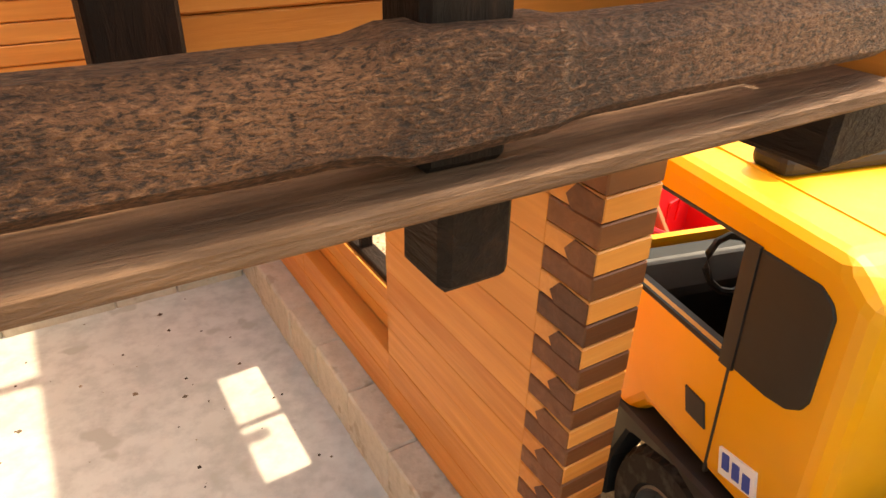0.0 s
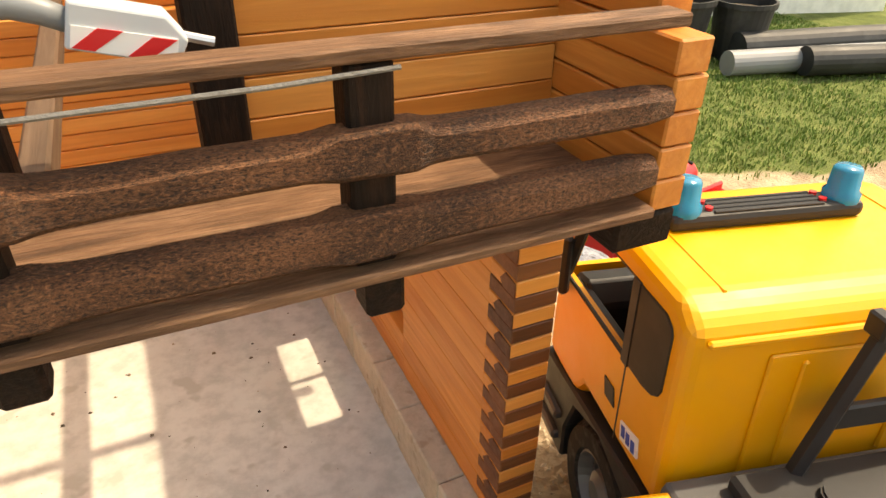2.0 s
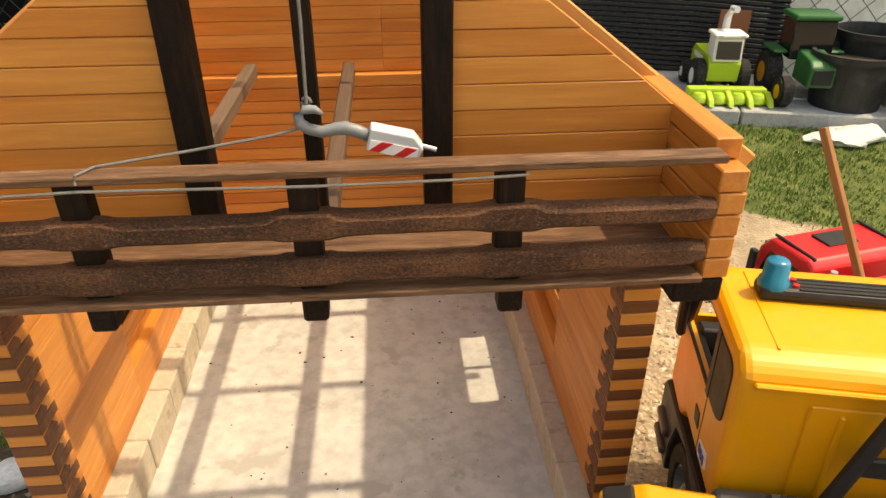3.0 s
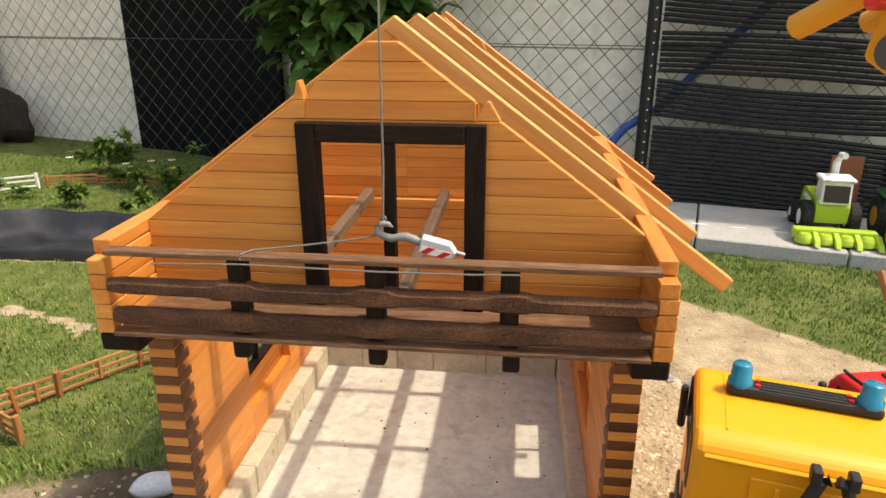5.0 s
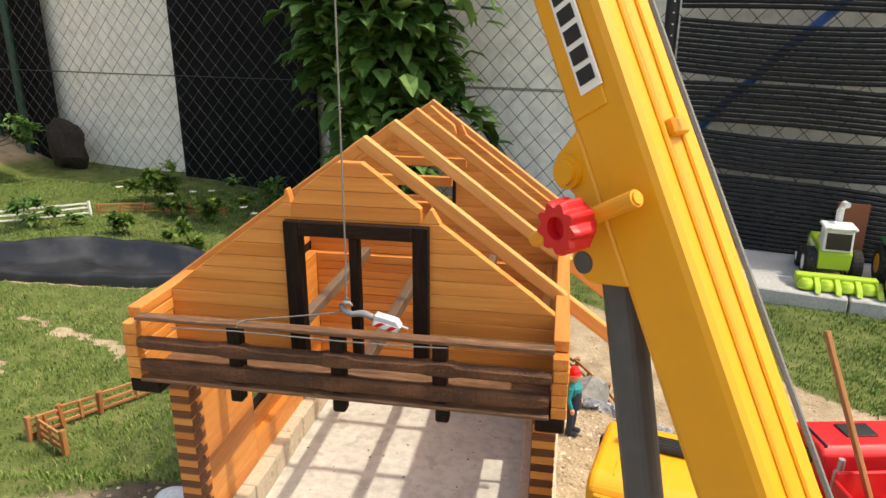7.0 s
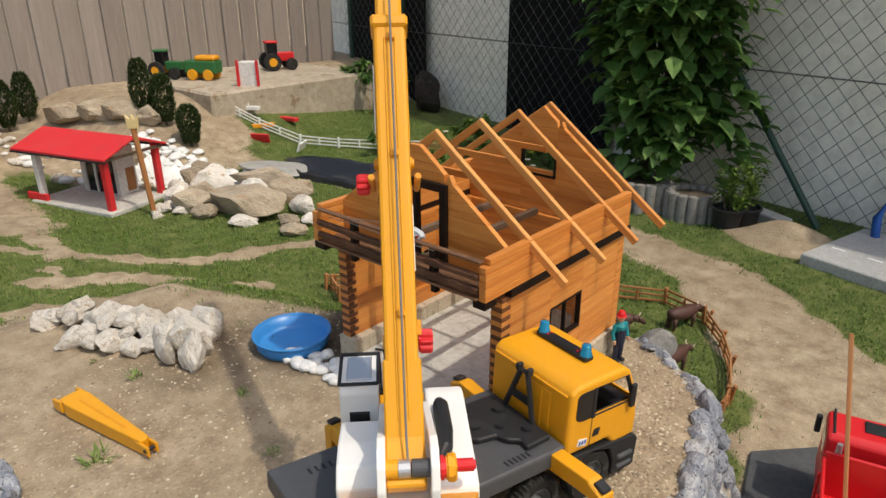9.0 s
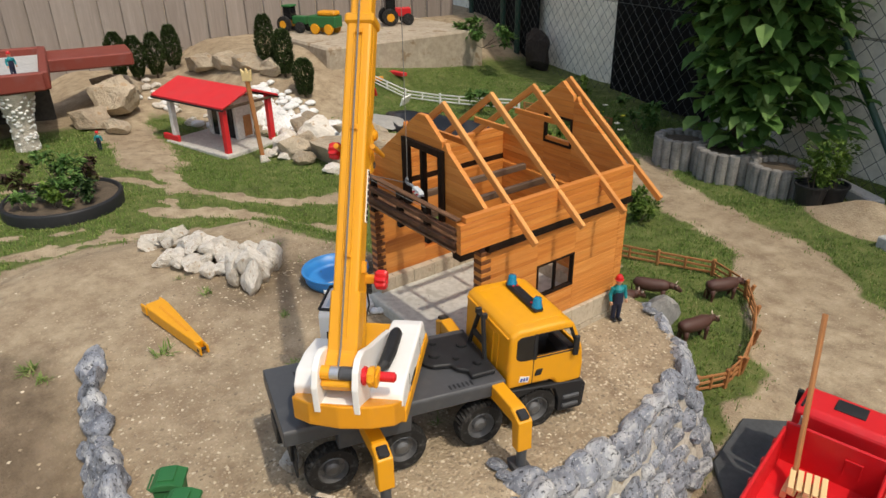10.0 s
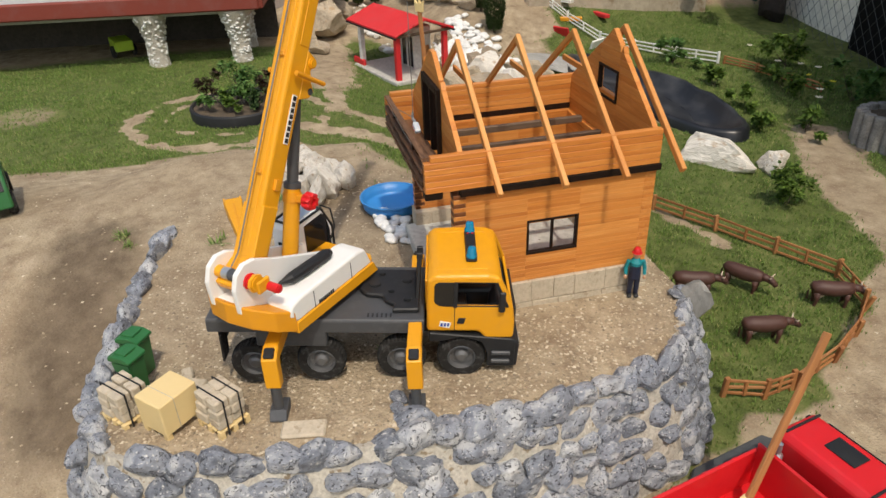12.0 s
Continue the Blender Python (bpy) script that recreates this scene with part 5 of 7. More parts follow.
r = random.Random(17)
for i in range(42):
    a, d = r.uniform(0, 6.283), math.sqrt(r.random())
    u, v = 0.180 * d * math.cos(a), 0.068 * d * math.sin(a)
    x, y = -0.655 + 0.94 * u - 0.34 * v, -0.205 + 0.34 * u + 0.94 * v
    s = r.uniform(0.019, 0.033)
    lift = 0.050 * (1 - d) * r.random()
    rock(r.choice(PALE), x, y, s * r.uniform(0.95, 1.45), s, s * r.uniform(0.7, 0.95), r.uniform(0, 360), "pale broken limestone lump in a heap on the ground", "heap of pale rocks", 0.25, z=ground_z(x, y) + lift, tilt=r.uniform(-30, 30))
for x, y, sx, sy, sz, t in ((-0.425, -0.135, 0.045, 0.028, 0.078, 12), (-0.392, -0.155, 0.034, 0.022, 0.060, -10), (-0.480, -0.165, 0.046, 0.030, 0.058, 8), (-0.470, -0.075, 0.055, 0.035, 0.052, 15), (-0.435, -0.185, 0.022, 0.018, 0.040, 5), (-0.525, -0.105, 0.045, 0.03, 0.050, -12)):
    rock(r.choice(PALE), x, y, sx, sy, sz, r.uniform(0, 90), "upright pale limestone slab at the end of the heap", "heap of pale rocks", 0.2, tilt=t)
for i in range(34):
    a, d = r.uniform(0, 6.283), math.sqrt(r.random())
    x, y = -0.205 + 0.085 * d * math.cos(a) - 0.02 * d * math.sin(a), 0.0 + 0.035 * d * math.sin(a) + 0.25 * d * math.cos(a) * 0.085
    s = r.uniform(0.008, 0.015)
    rock(r.choice(ROUND), x, y, s * 1.2, s, s * 0.9, r.uniform(0, 360), "rounded white pebble lying on bare ground", "white pebbles by the pool", 0.2, category="pebble")
# boulders beside the hut
for x, y, sx, sy, sz, k, rz in ((-1.46, 0.69, 0.175, 0.095, 0.105, 0, 28), (-1.69, 0.57, 0.095, 0.075, 0.080, 0, 50), (-1.96, 0.74, 0.085, 0.06, 0.075, 0, 15), (-1.84, 0.73, 0.105, 0.08, 0.100, 2, 70), (-1.72, 0.88, 0.150, 0.075, 0.085, 0, 22), (-1.88, 1.06, 0.200, 0.10, 0.060, 1, 24),
                                (-1.36, 0.84, 0.075, 0.06, 0.055, 2, 10), (-1.29, 0.72, 0.050, 0.04, 0.040, 0, 0), (-1.81, 0.57, 0.060, 0.05, 0.060, 2, 70), (-1.57, 0.55, 0.060, 0.045, 0.050, 0, 30), (-1.60, 0.78, 0.100, 0.07, 0.095, 2, 0), (-1.50, 0.88, 0.12, 0.07, 0.075, 0, 40), (-1.93, 0.63, 0.055, 0.05, 0.055, 2, 20), (-1.40, 0.60, 0.055, 0.04, 0.035, 2, 60), (-1.24, 0.80, 0.055, 0.04, 0.035, 2, 80), (-1.76, 0.64, 0.05, 0.045, 0.07, 0, 20), (-2.06, 0.82, 0.08, 0.06, 0.06, 0, 0),
                                (-2.70, 0.10, 0.16, 0.13, 0.17, 0, 0), (-2.98, 0.16, 0.15, 0.11, 0.10, 0, 40), (-2.62, -0.06, 0.12, 0.09, 0.08, 0, 15), (-3.05, 0.66, 0.15, 0.07, 0.09, 0, 20), (-2.88, 0.74, 0.12, 0.06, 0.08, 0, 35), (-2.72, 0.80, 0.13, 0.07, 0.07, 0, 30), (-2.58, 0.86, 0.10, 0.06, 0.06, 0, 0),
                                (-1.20, 0.68, 0.06, 0.05, 0.04, 0, 0), (-2.46, 0.02, 0.07, 0.06, 0.06, 0, 20), (-2.36, 0.66, 0.06, 0.05, 0.05, 0, 50)):
    rock(r.choice((BROWN, SLATE, PALE)[k]), x, y, sx, sy, sz, rz, "flat grey slate slab bedded among boulders" if k == 1 else "angular pale grey boulder by the toy hut" if k == 2 else "rugged brown and grey boulder by the toy hut", "boulders by the hut", 0.30, category="boulder", tilt=r.uniform(-12, 12))
for i in range(40):
    t = i / 39
    x, y = -3.1 + 0.9 * t + r.uniform(-0.12, 0.12), 0.30 + 0.15 * t + r.uniform(-0.10, 0.10)
    if x > -2.25:
        continue
    q = r.uniform(0.014, 0.032)
    rock(r.choice(ROUND + PALE), x, y, q * 1.2, q, q * 0.8, r.uniform(0, 360), "small white stone scattered on the sand", "white stones on the sand", 0.25, category="stone")
for i in range(110):
    t = r.random()
    x, y = -2.55 + 0.75 * t + r.uniform(-0.05, 0.05), 0.76 + 0.16 * t + r.gauss(0, 0.045)
    q = r.uniform(0.014, 0.028)
    rock(r.choice(ROUND), x, y, q * 1.25, q, q * 0.8, r.uniform(0, 360), "small white stone in the bed behind the hut", "white stone bed", 0.25, category="stone")
for i in range(7):
    rock(r.choice(PALE), -1.72 + r.uniform(-0.06, 0.06), 0.47 + r.uniform(-0.05, 0.05), r.uniform(0.025, 0.045), 0.028, 0.025, r.uniform(0, 360), "small white stone at the foot of the hut", "white stones by the hut", 0.3)
rock(PALE[2], -0.73, 1.22, 0.165, 0.085, 0.080, 35, "large smooth pale boulder by the pond", "", 0.3, category="boulder")
rock(PALE[4], -0.60, 1.36, 0.062, 0.048, 0.062, 10, "yellowish pale boulder by the pond", "", 0.3, category="boulder")
rock(SLATE[1], 0.225, 0.515, 0.050, 0.035, 0.115, 20, "grey slate block leaning at the terrace corner", "", 0.2, z=-0.08)
rock(PALE[5], 0.185, -0.335, 0.026, 0.02, 0.018, 40, "pale rough stone on the gravel", "", 0.2)
rock(ROUND[1], -0.275, 0.155, 0.028, 0.018, 0.012, 20, "smooth grey river pebble in dark soil", "", 0.2, category="pebble")
for x, y, s in ((0.400, -0.100, 0.014), (0.425, -0.105, 0.013), (0.235, 0.475, 0.014)):
    rock(STONES[0], x, y, s * 1.2, s, s * 0.6, 30, "rounded grey stone on the gravel", "", 0.1)


def white_strip():
    """A bed of white chippings too many to count."""
    rr = random.Random(3)
    vs, fs = [], []
    for _ in range(1500):
        t = rr.random()
        x, y = -2.35 + 0.75 * t + rr.gauss(0, 0.05), 0.66 + 0.22 * t + rr.gauss(0, 0.05)
        s = rr.uniform(0.008, 0.02)
        z = ground_z(x, y)
        i = len(vs)
        for k in range(4):
            b = k * 1.57 + rr.uniform(-0.4, 0.4)
            vs.append((x + s * math.cos(b), y + s * math.sin(b), z))
        vs.append((x, y, z + s))
        fs += [(i, i + 1, i + 4), (i + 1, i + 2, i + 4), (i + 2, i + 3, i + 4), (i + 3, i, i + 4)]
    me = bpy.data.meshes.new("white_chippings")
    me.from_pydata(vs, [], fs)
    me.materials.append(PEBBLE_WHITE)
    obj("white_chippings", me, kind="stuff", label="bed of bright white stone chippings", category="gravel")


white_strip()

# ---- things on the terrace ----
PM = Matrix.Translation((-0.318, 0.018, ground_z(-0.318, 0.018) + 0.001)) @ Matrix.Diagonal((0.88, 0.88, 0.9, 1))
pool = thing("paddling_pool", m=PM, label="round blue plastic paddling pool bowl, empty, on bare ground", category="bowl")
part("bowl", lathe([(0.0, 0.004), (0.072, 0.004), (0.079, 0.012), (0.0835, 0.033), (0.0850, 0.033), (0.0815, 0.008), (0.076, 0.0), (0.0, 0.0)], 48), BOWL_BLUE, pool, smooth=True)
part("rim", lathe([(0.0833, 0.0332), (0.0838, 0.0358), (0.0893, 0.0362), (0.0900, 0.0335), (0.0888, 0.0312), (0.0852, 0.0315)], 48), BOWL_BLUE, pool, smooth=True)

bx = pose(-0.428, -0.367, 0.019, 0, 0, 7) @ Matrix.Diagonal((0.84, 0.84, 0.84, 1))
jib = thing("boom_extension", m=bx, label="yellow plastic boom extension lying on the sand", category="crane part")
part("body", prism([(0.0, -0.022), (0.03, -0.026), (0.20, -0.014), (0.255, -0.010), (0.262, 0.0), (0.255, 0.010), (0.20, 0.014), (0.03, 0.026), (0.0, 0.022)], -0.016, 0.016, 0.003, "XY", None, 2), YELLOW, jib)
for s in (-1, 1):
    part("lug", prism([(-0.022, -0.014), (0.012, -0.014), (0.012, 0.014), (-0.022, 0.010)], s * 0.024 - 0.003, s * 0.024 + 0.003, 0.002, "XZ", None, 1), YELLOW, jib)
    part("fork", box(0.040, 0.005, 0.022, (0.262, s * 0.009, 0), 0.002), YELLOW, jib)
part("rib", box(0.16, 0.006, 0.004, (0.12, 0, 0.016), 0.001), YELLOW_DEEP, jib)
part("axle", cyl(0.004, 0.026, (0.272, 0, 0), "Y", 14), DARK, jib)


def wheelie_bin(x, y, rz):
    z = ground_z(x, y)
    m = pose(x, y, z, 0, 0, rz) @ Matrix.Diagonal((0.74, 0.74, 1.12, 1))
    b = thing("wheelie_bin", m=m, label="dark green plastic wheelie bin with closed lid", category="bin", group="wheelie bins")
    bm = bmesh.new()
    lo = [bm.verts.new((sx * 0.018, sy * 0.020, 0.004)) for sx, sy in ((-1, -1), (1, -1), (1, 1), (-1, 1))]
    hi = [bm.verts.new((sx * 0.023, sy * 0.026, 0.068)) for sx, sy in ((-1, -1), (1, -1), (1, 1), (-1, 1))]
    bm.faces.new(lo[::-1])
    bm.faces.new(hi)
    for k in range(4):
        bm.faces.new((lo[k], lo[(k + 1) % 4], hi[(k + 1) % 4], hi[k]))
    bmesh.ops.bevel(bm, geom=bm.edges[:], offset=0.0025, segments=2, affect="EDGES")
    part("body", bm, GREEN, b)
    lid = part("lid", prism([(-0.030, 0.068), (-0.031, 0.073), (-0.010, 0.079), (0.018, 0.078), (0.029, 0.073), (0.028, 0.068)], -0.026, 0.026, 0.0015, "YZ", None, 1), GREEN, b)
    part("lid_panel", box(0.032, 0.030, 0.003, (0, 0.0, 0.0795), 0.001), GREEN, lid)
    part("handle", tube([(-0.018, 0.030, 0.068), (-0.018, 0.034, 0.070), (0.018, 0.034, 0.070), (0.018, 0.030, 0.068)], 0.0018, 6), GREEN, b)
    for s in (-1, 1):
        part("wheel", cyl(0.008, 0.006, (s * 0.020, 0.022, 0.008), "X", 16), RUBBER, b)
    return b


wheelie_bin(0.178, -0.508, 150)
wheelie_bin(0.238, -0.508, 145)


def pallet(m, parent=None):
    p = thing("pallet", m=m, label="small cream plastic toy pallet on sand", category="pallet", group="pallets")
    for i in range(5):
        part("slat", box(0.009, 0.052, 0.003, (-0.024 + i * 0.012, 0, 0.0135), 0.0005), CREAM, p)
    for y in (-0.022, 0, 0.022):
        for x in (-0.024, 0, 0.024):
            part("foot", box(0.009, 0.008, 0.012, (x, y, 0.006), 0.0005), CREAM, p)
    return p


def block_stack(m, seed):
    rr = random.Random(seed)
    n = 0
    for lay in range(3):
        for j in range(2):
            for k in range(2 if lay < 2 else 2):
                sx, sy, sz = 0.026 * rr.uniform(0.9, 1.05), 0.024 * rr.uniform(0.9, 1.05), 0.0165
                mm = m @ Matrix.Translation((-0.0135 + 0.027 * k + rr.uniform(-0.002, 0.002), -0.0125 + 0.025 * j + rr.uniform(-0.002, 0.002), 0.0155 + sz * (lay + 0.5) + 0.0003)) @ pose(0, 0, 0, rr.uniform(-1, 1), rr.uniform(-1, 1), rr.uniform(-5, 5))
                obj("building_block", mesh_of(box(sx, sy, sz, (0, 0, 0), 0.002), BEIGE), None, mm, "beige cut stone block strapped on a toy pallet", "stone block", "strapped stone blocks")
                n += 1
    for y in (-0.013, 0.013):
        x1, z0, z1 = 0.0295, 0.004, 0.0665
        strap = tube([(-x1, y, z0), (-x1, y, z1), (x1, y + 0.002, z1), (x1, y, z0)], 0.0014, 6)
        part("strap", strap, DARK, None, "black rubber strap round the stacked stone blocks", m, category="strap", group="straps")


for x, y, rz, sd in ((0.312, -0.507, 42, 1), (0.372, -0.363, 38, 2)):
    m = pose(x, y, ground_z(x, y), 0, 0, rz)
    pallet(m)
    block_stack(m, sd)
cm = pose(0.3515, -0.437, ground_z(0.3515, -0.437), 0, 0, 45)
crate = thing("crate", m=cm, label="plain pale yellow plastic crate with feet on sand", category="crate")
part("body", box(0.055, 0.066, 0.056, (0, 0, 0.040), 0.0015), CREAM, crate)
for a in (-0.022, 0.022):
    for b in (-0.028, 0.028):
        part("foot", box(0.010, 0.009, 0.0125, (a, b, 0.006), 0.0006), CREAM, crate)
part("seam", box(0.0556, 0.0012, 0.0562, (0, -0.008, 0.0402)), BEIGE, crate)
for x, y, s, rz in ((0.250, -0.45, 0.9, 30), (0.265, -0.415, 1.1, 70), (0.225, -0.43, 0.8, 10), (0.285, -0.44, 0.9, 50)):
    obj("loose_block", mesh_of(box(0.034 * s, 0.022 * s, 0.016, (0, 0, 0), 0.003), BEIGE), None, pose(x, y, ground_z(x, y) + 0.009, 0, 4, rz), "loose beige stone block on the gravel", "stone block", "loose blocks")
obj("flat_stone", mesh_of(box(0.066, 0.034, 0.008, (0, 0, 0), 0.003), BEIGE), None, pose(0.422, -0.249, ground_z(0.422, -0.249) + 0.003, 0, 0, 79), "flat tan stone slab on the gravel", "stone slab")


def paint(name, c, rough=0.5):
    m = Nodes(name, rough)
    m.color(c)
    return m.mat


SKIN, TEAL, NAVY = paint("doll_skin", (0.55, 0.30, 0.18)), paint("doll_teal", (0.0, 0.22, 0.25)), paint("doll_navy", (0.012, 0.018, 0.045))


def figure_mesh(shirt, trousers, cap):
    """A jointed plastic worker about 107 mm tall, as one mesh."""
    bm = bmesh.new()

    def add(fn, k):
        n = len(bm.faces)
        fn()
        bm.faces.ensure_lookup_table()
        for f in bm.faces[n:]:
            f.material_index = k

    for s in (-1, 1):
        add(lambda: tube([(s * 0.0062, 0.002, 0.002), (s * 0.0062, 0, 0.020), (s * 0.0055, 0, 0.046)], [0.0045, 0.0050, 0.0062], 10, bm), 1)
        add(lambda: box(0.0085, 0.018, 0.006, (s * 0.0064, -0.003, 0.003), 0.002, bm), 2)
        add(lambda: tube([(s * 0.013, 0, 0.078), (s * 0.0175, 0.001, 0.062), (s * 0.0175, -0.004, 0.050)], [0.0045, 0.0040, 0.0032], 10, bm), 0)
        add(lambda: box(0.006, 0.006, 0.009, (s * 0.0175, -0.006, 0.045), 0.002, bm), 3)
    add(lambda: tube([(0, 0, 0.044), (0, 0, 0.060), (0, 0, 0.076), (0, 0, 0.084)], [0.0108, 0.0105, 0.0118, 0.0055], 12, bm), 0)
    add(lambda: tube([(0, -0.001, 0.043), (0, -0.0015, 0.060), (0, -0.0018, 0.070)], [0.0112, 0.0109, 0.0100], 12, bm), 1)
    add(lambda: tube([(0, 0, 0.083), (0, 0, 0.087), (0, -0.0005, 0.092), (0, 0, 0.100)], [0.0038, 0.0060, 0.0072, 0.0058], 12, bm), 3)
    add(lambda: lathe([(0.0098, 0.0958), (0.0078, 0.0965), (0.0074, 0.102), (0.0045, 0.1065), (0.0, 0.1075)], 16, bm), 4)
    me = bpy.data.meshes.new("toy_figure")
    bmesh.ops.recalc_face_normals(bm, faces=bm.faces)
    bm.to_mesh(me)
    bm.free()
    for k in (shirt, trousers, DARK, SKIN, cap):
        me.materials.append(k)
    return me


WORKER = figure_mesh(TEAL, NAVY, RED)
obj("toy_figure", WORKER, None, pose(0.205, 0.396, ground_z(0.205, 0.396) + 0.001, 0, 0, 70), "toy workman figure with red helmet, teal shirt, dark overalls", "toy figure")

# ---- cattle pen ----
def cow_mesh():
    bm = bmesh.new()
    body = [(-0.055, 0.062), (-0.050, 0.066), (-0.030, 0.066), (0.0, 0.063), (0.030, 0.066), (0.045, 0.066), (0.052, 0.063)]
    rad = [0.010, 0.0175, 0.0205, 0.0215, 0.0205, 0.0165, 0.010]
    tube([(x, 0, z) for x, z in body], rad, 14, bm)
    tube([(0.044, 0, 0.068), (0.058, 0, 0.070), (0.070, 0, 0.066)], [0.0125, 0.0105, 0.0095], 12, bm)
    tube([(0.066, 0, 0.070), (0.076, 0, 0.064), (0.088, 0, 0.054)], [0.0095, 0.0090, 0.0060], 12, bm)
    for x in (-0.042, 0.034):
        for s in (-1, 1):
            tube([(x, s * 0.010, 0.056), (x + 0.002, s * 0.0115, 0.034), (x, s * 0.0115, 0.016), (x + 0.001, s * 0.0115, 0.0)], [0.0095, 0.0060, 0.0042, 0.0050], 10, bm)
    tube([(-0.056, 0, 0.066), (-0.062, 0, 0.055), (-0.062, 0, 0.030)], [0.0025, 0.002, 0.003], 6, bm)
    n = len(bm.faces)
    for s in (-1, 1):
        tube([(0.070, s * 0.006, 0.074), (0.072, s * 0.013, 0.077), (0.075, s * 0.015, 0.083)], [0.0025, 0.002, 0.0008], 6, bm)
    lathe([(0.004, 0.036), (0.008, 0.042), (0.008, 0.048)], 10, bm, (-0.026, 0, 0))
    bm.faces.ensure_lookup_table()
    for f in bm.faces[n:]:
        f.material_index = 1
    me = bpy.data.meshes.new("toy_cow")
    bmesh.ops.recalc_face_normals(bm, faces=bm.faces)
    bm.to_mesh(me)
    bm.free()
    me.materials.append(COW_BROWN)
    me.materials.append(paint("horn", (0.62, 0.50, 0.40)))
    me.shade_smooth()
    return me


COW = cow_mesh()
for x, y, rz in ((-0.02, 0.70, 68), (-0.015, 0.835, 35), (0.105, 0.99, 68), (0.185, 0.745, 78)):
    obj("toy_cow", COW, None, pose(x, y, ground_z(x, y) - 0.012, 0, 0, rz) @ Matrix.Diagonal((0.88, 0.88, 0.88, 1)), "dark brown plastic toy bull grazing on the lawn", "toy cow", "cattle in the pen")


def fence(pts, hgt, label, group, mat=FENCE_WOOD, rails=3, name="fence", lean=0.0):
    f = thing(name, (pts[0][0], pts[0][1], ground_z(*pts[0])), label=label, category="fence", group=group)
    r = random.Random(int(1000 * abs(pts[0][0])))
    tops = []
    for x, y in pts:
        z = ground_z(x, y) - 0.004
        stick("post", (x, y, z), (x + r.uniform(-0.004, 0.004) + lean, y + r.uniform(-0.004, 0.004), z + hgt * 1.12), 0.011, 0.008, mat, f, up=(1, 0, 0))
        tops.append((x, y, z))
    for a, b in zip(tops, tops[1:]):
        for k in range(rails):
            h = hgt * (0.30 + 0.66 * k / (rails - 1))
            stick("rail", (a[0], a[1], a[2] + h + r.uniform(-0.003, 0.003)), (b[0], b[1], b[2] + h + r.uniform(-0.003, 0.003)), 0.0042, 0.0065, mat, f)
        mid = [(p + q) / 2 for p, q in zip(a, b)]
        stick("picket", (mid[0], mid[1], mid[2] + hgt * 0.2), (mid[0], mid[1], mid[2] + hgt), 0.0075, 0.006, mat, f, up=(1, 0, 0))
    return f


fence([(-0.79, 0.50), (-0.70, 0.455)], 0.050, "low brown wooden toy post-and-rail fence in grass", "toy fences")
fence([(-0.805, 0.49), (-0.777, 0.546), (-0.738, 0.605), (-0.655, 0.735), (-0.462, 0.840), (-0.287, 0.940), (-0.132, 1.018), (0.012, 1.090)], 0.050, "brown wooden toy post-and-rail fence along the path", "toy fences")
fence([(0.012, 1.090), (0.140, 1.055)], 0.052, "short brown toy fence bay at the pen corner", "toy fences")
fence([(0.150, 1.045), (0.225, 0.955), (0.285, 0.850), (0.335, 0.715)], 0.048, "curved leaning brown toy fence round the pen", "toy fences", lean=0.012)
fence([(0.335, 0.705), (0.345, 0.635), (0.318, 0.560)], 0.048, "short brown toy fence bay beside the stone wall", "toy fences")
WHITE_WOOD = plastic("white_fence_plastic", (0.78, 0.78, 0.75), 0.5)
fence([(-2.66, 1.30), (-2.45, 1.40), (-2.24, 1.50), (-2.04, 1.60), (-1.84, 1.71), (-1.66, 1.84)], 0.055, "white plastic toy paddock fence in the grass", "white toy fence", WHITE_WOOD)
fence([(-1.64, 1.86), (-1.48, 1.92), (-1.32, 1.98), (-1.18, 2.02)], 0.04, "low brown toy fence at the flower border", "toy fences")


# ---- red tipper ----
RMx = pose(0.665, 0.385, ground_z(0.66, 0.4) + 0.002, 0, 0, 12)
tip = thing("tipper_lorry", m=RMx, label="red toy tipper lorry with its load of pallets and a plank", category="toy lorry")


def rp(name, bm, mat, parent=None, label=""):
    return part(name, bm, mat, parent or tip, label, RMx)


rp("chassis", box(0.10, 0.42, 0.03, (0, -0.02, 0.07), 0.003), DARK)
rcab = rp("cab", prism([(0.085, 0.06), (0.085, 0.178), (0.095, 0.188), (0.165, 0.186), (0.182, 0.165), (0.190, 0.125), (0.190, 0.06)], -0.080, 0.080, 0.006, "YZ", None, 3), RED, None, "glossy red driver's cab")
rp("roof_hatch", box(0.050, 0.034, 0.003, (0.0, 0.135, 0.1885), 0.001), DARK, rcab)
for s in (-1, 1):
    rp("side_window", prism([(0.105, 0.128), (0.105, 0.168), (0.160, 0.168), (0.172, 0.130)], s * 0.0795 - 0.001, s * 0.0795 + 0.001, 0, "YZ"), BLACK_GLASS, rcab)
    rp("mirror", box(0.010, 0.010, 0.036, (s * 0.090, 0.178, 0.145), 0.002), DARK, rcab)
    rp("roof_edge", box(0.004, 0.075, 0.004, (s * 0.070, 0.130, 0.1885), 0.001), DARK, rcab)
rp("windscreen", box(0.130, 0.003, 0.042, (0, 0.1835, 0.146), 0.001, rot=(-14, 0, 0)), BLACK_GLASS, rcab)
rp("exhaust_stack", lathe([(0.006, 0.0), (0.006, 0.02), (0.0085, 0.022), (0.0085, 0.075), (0.005, 0.08), (0.0045, 0.098), (0.0, 0.098)], 18, None, (-0.060, 0.070, 0.085)), SILVER, None, "grey exhaust stack behind the cab")
bed = rp("tipper_body", box(0.160, 0.250, 0.006, (0, -0.075, 0.090), 0.002), RED, None, "red ribbed tipper body")
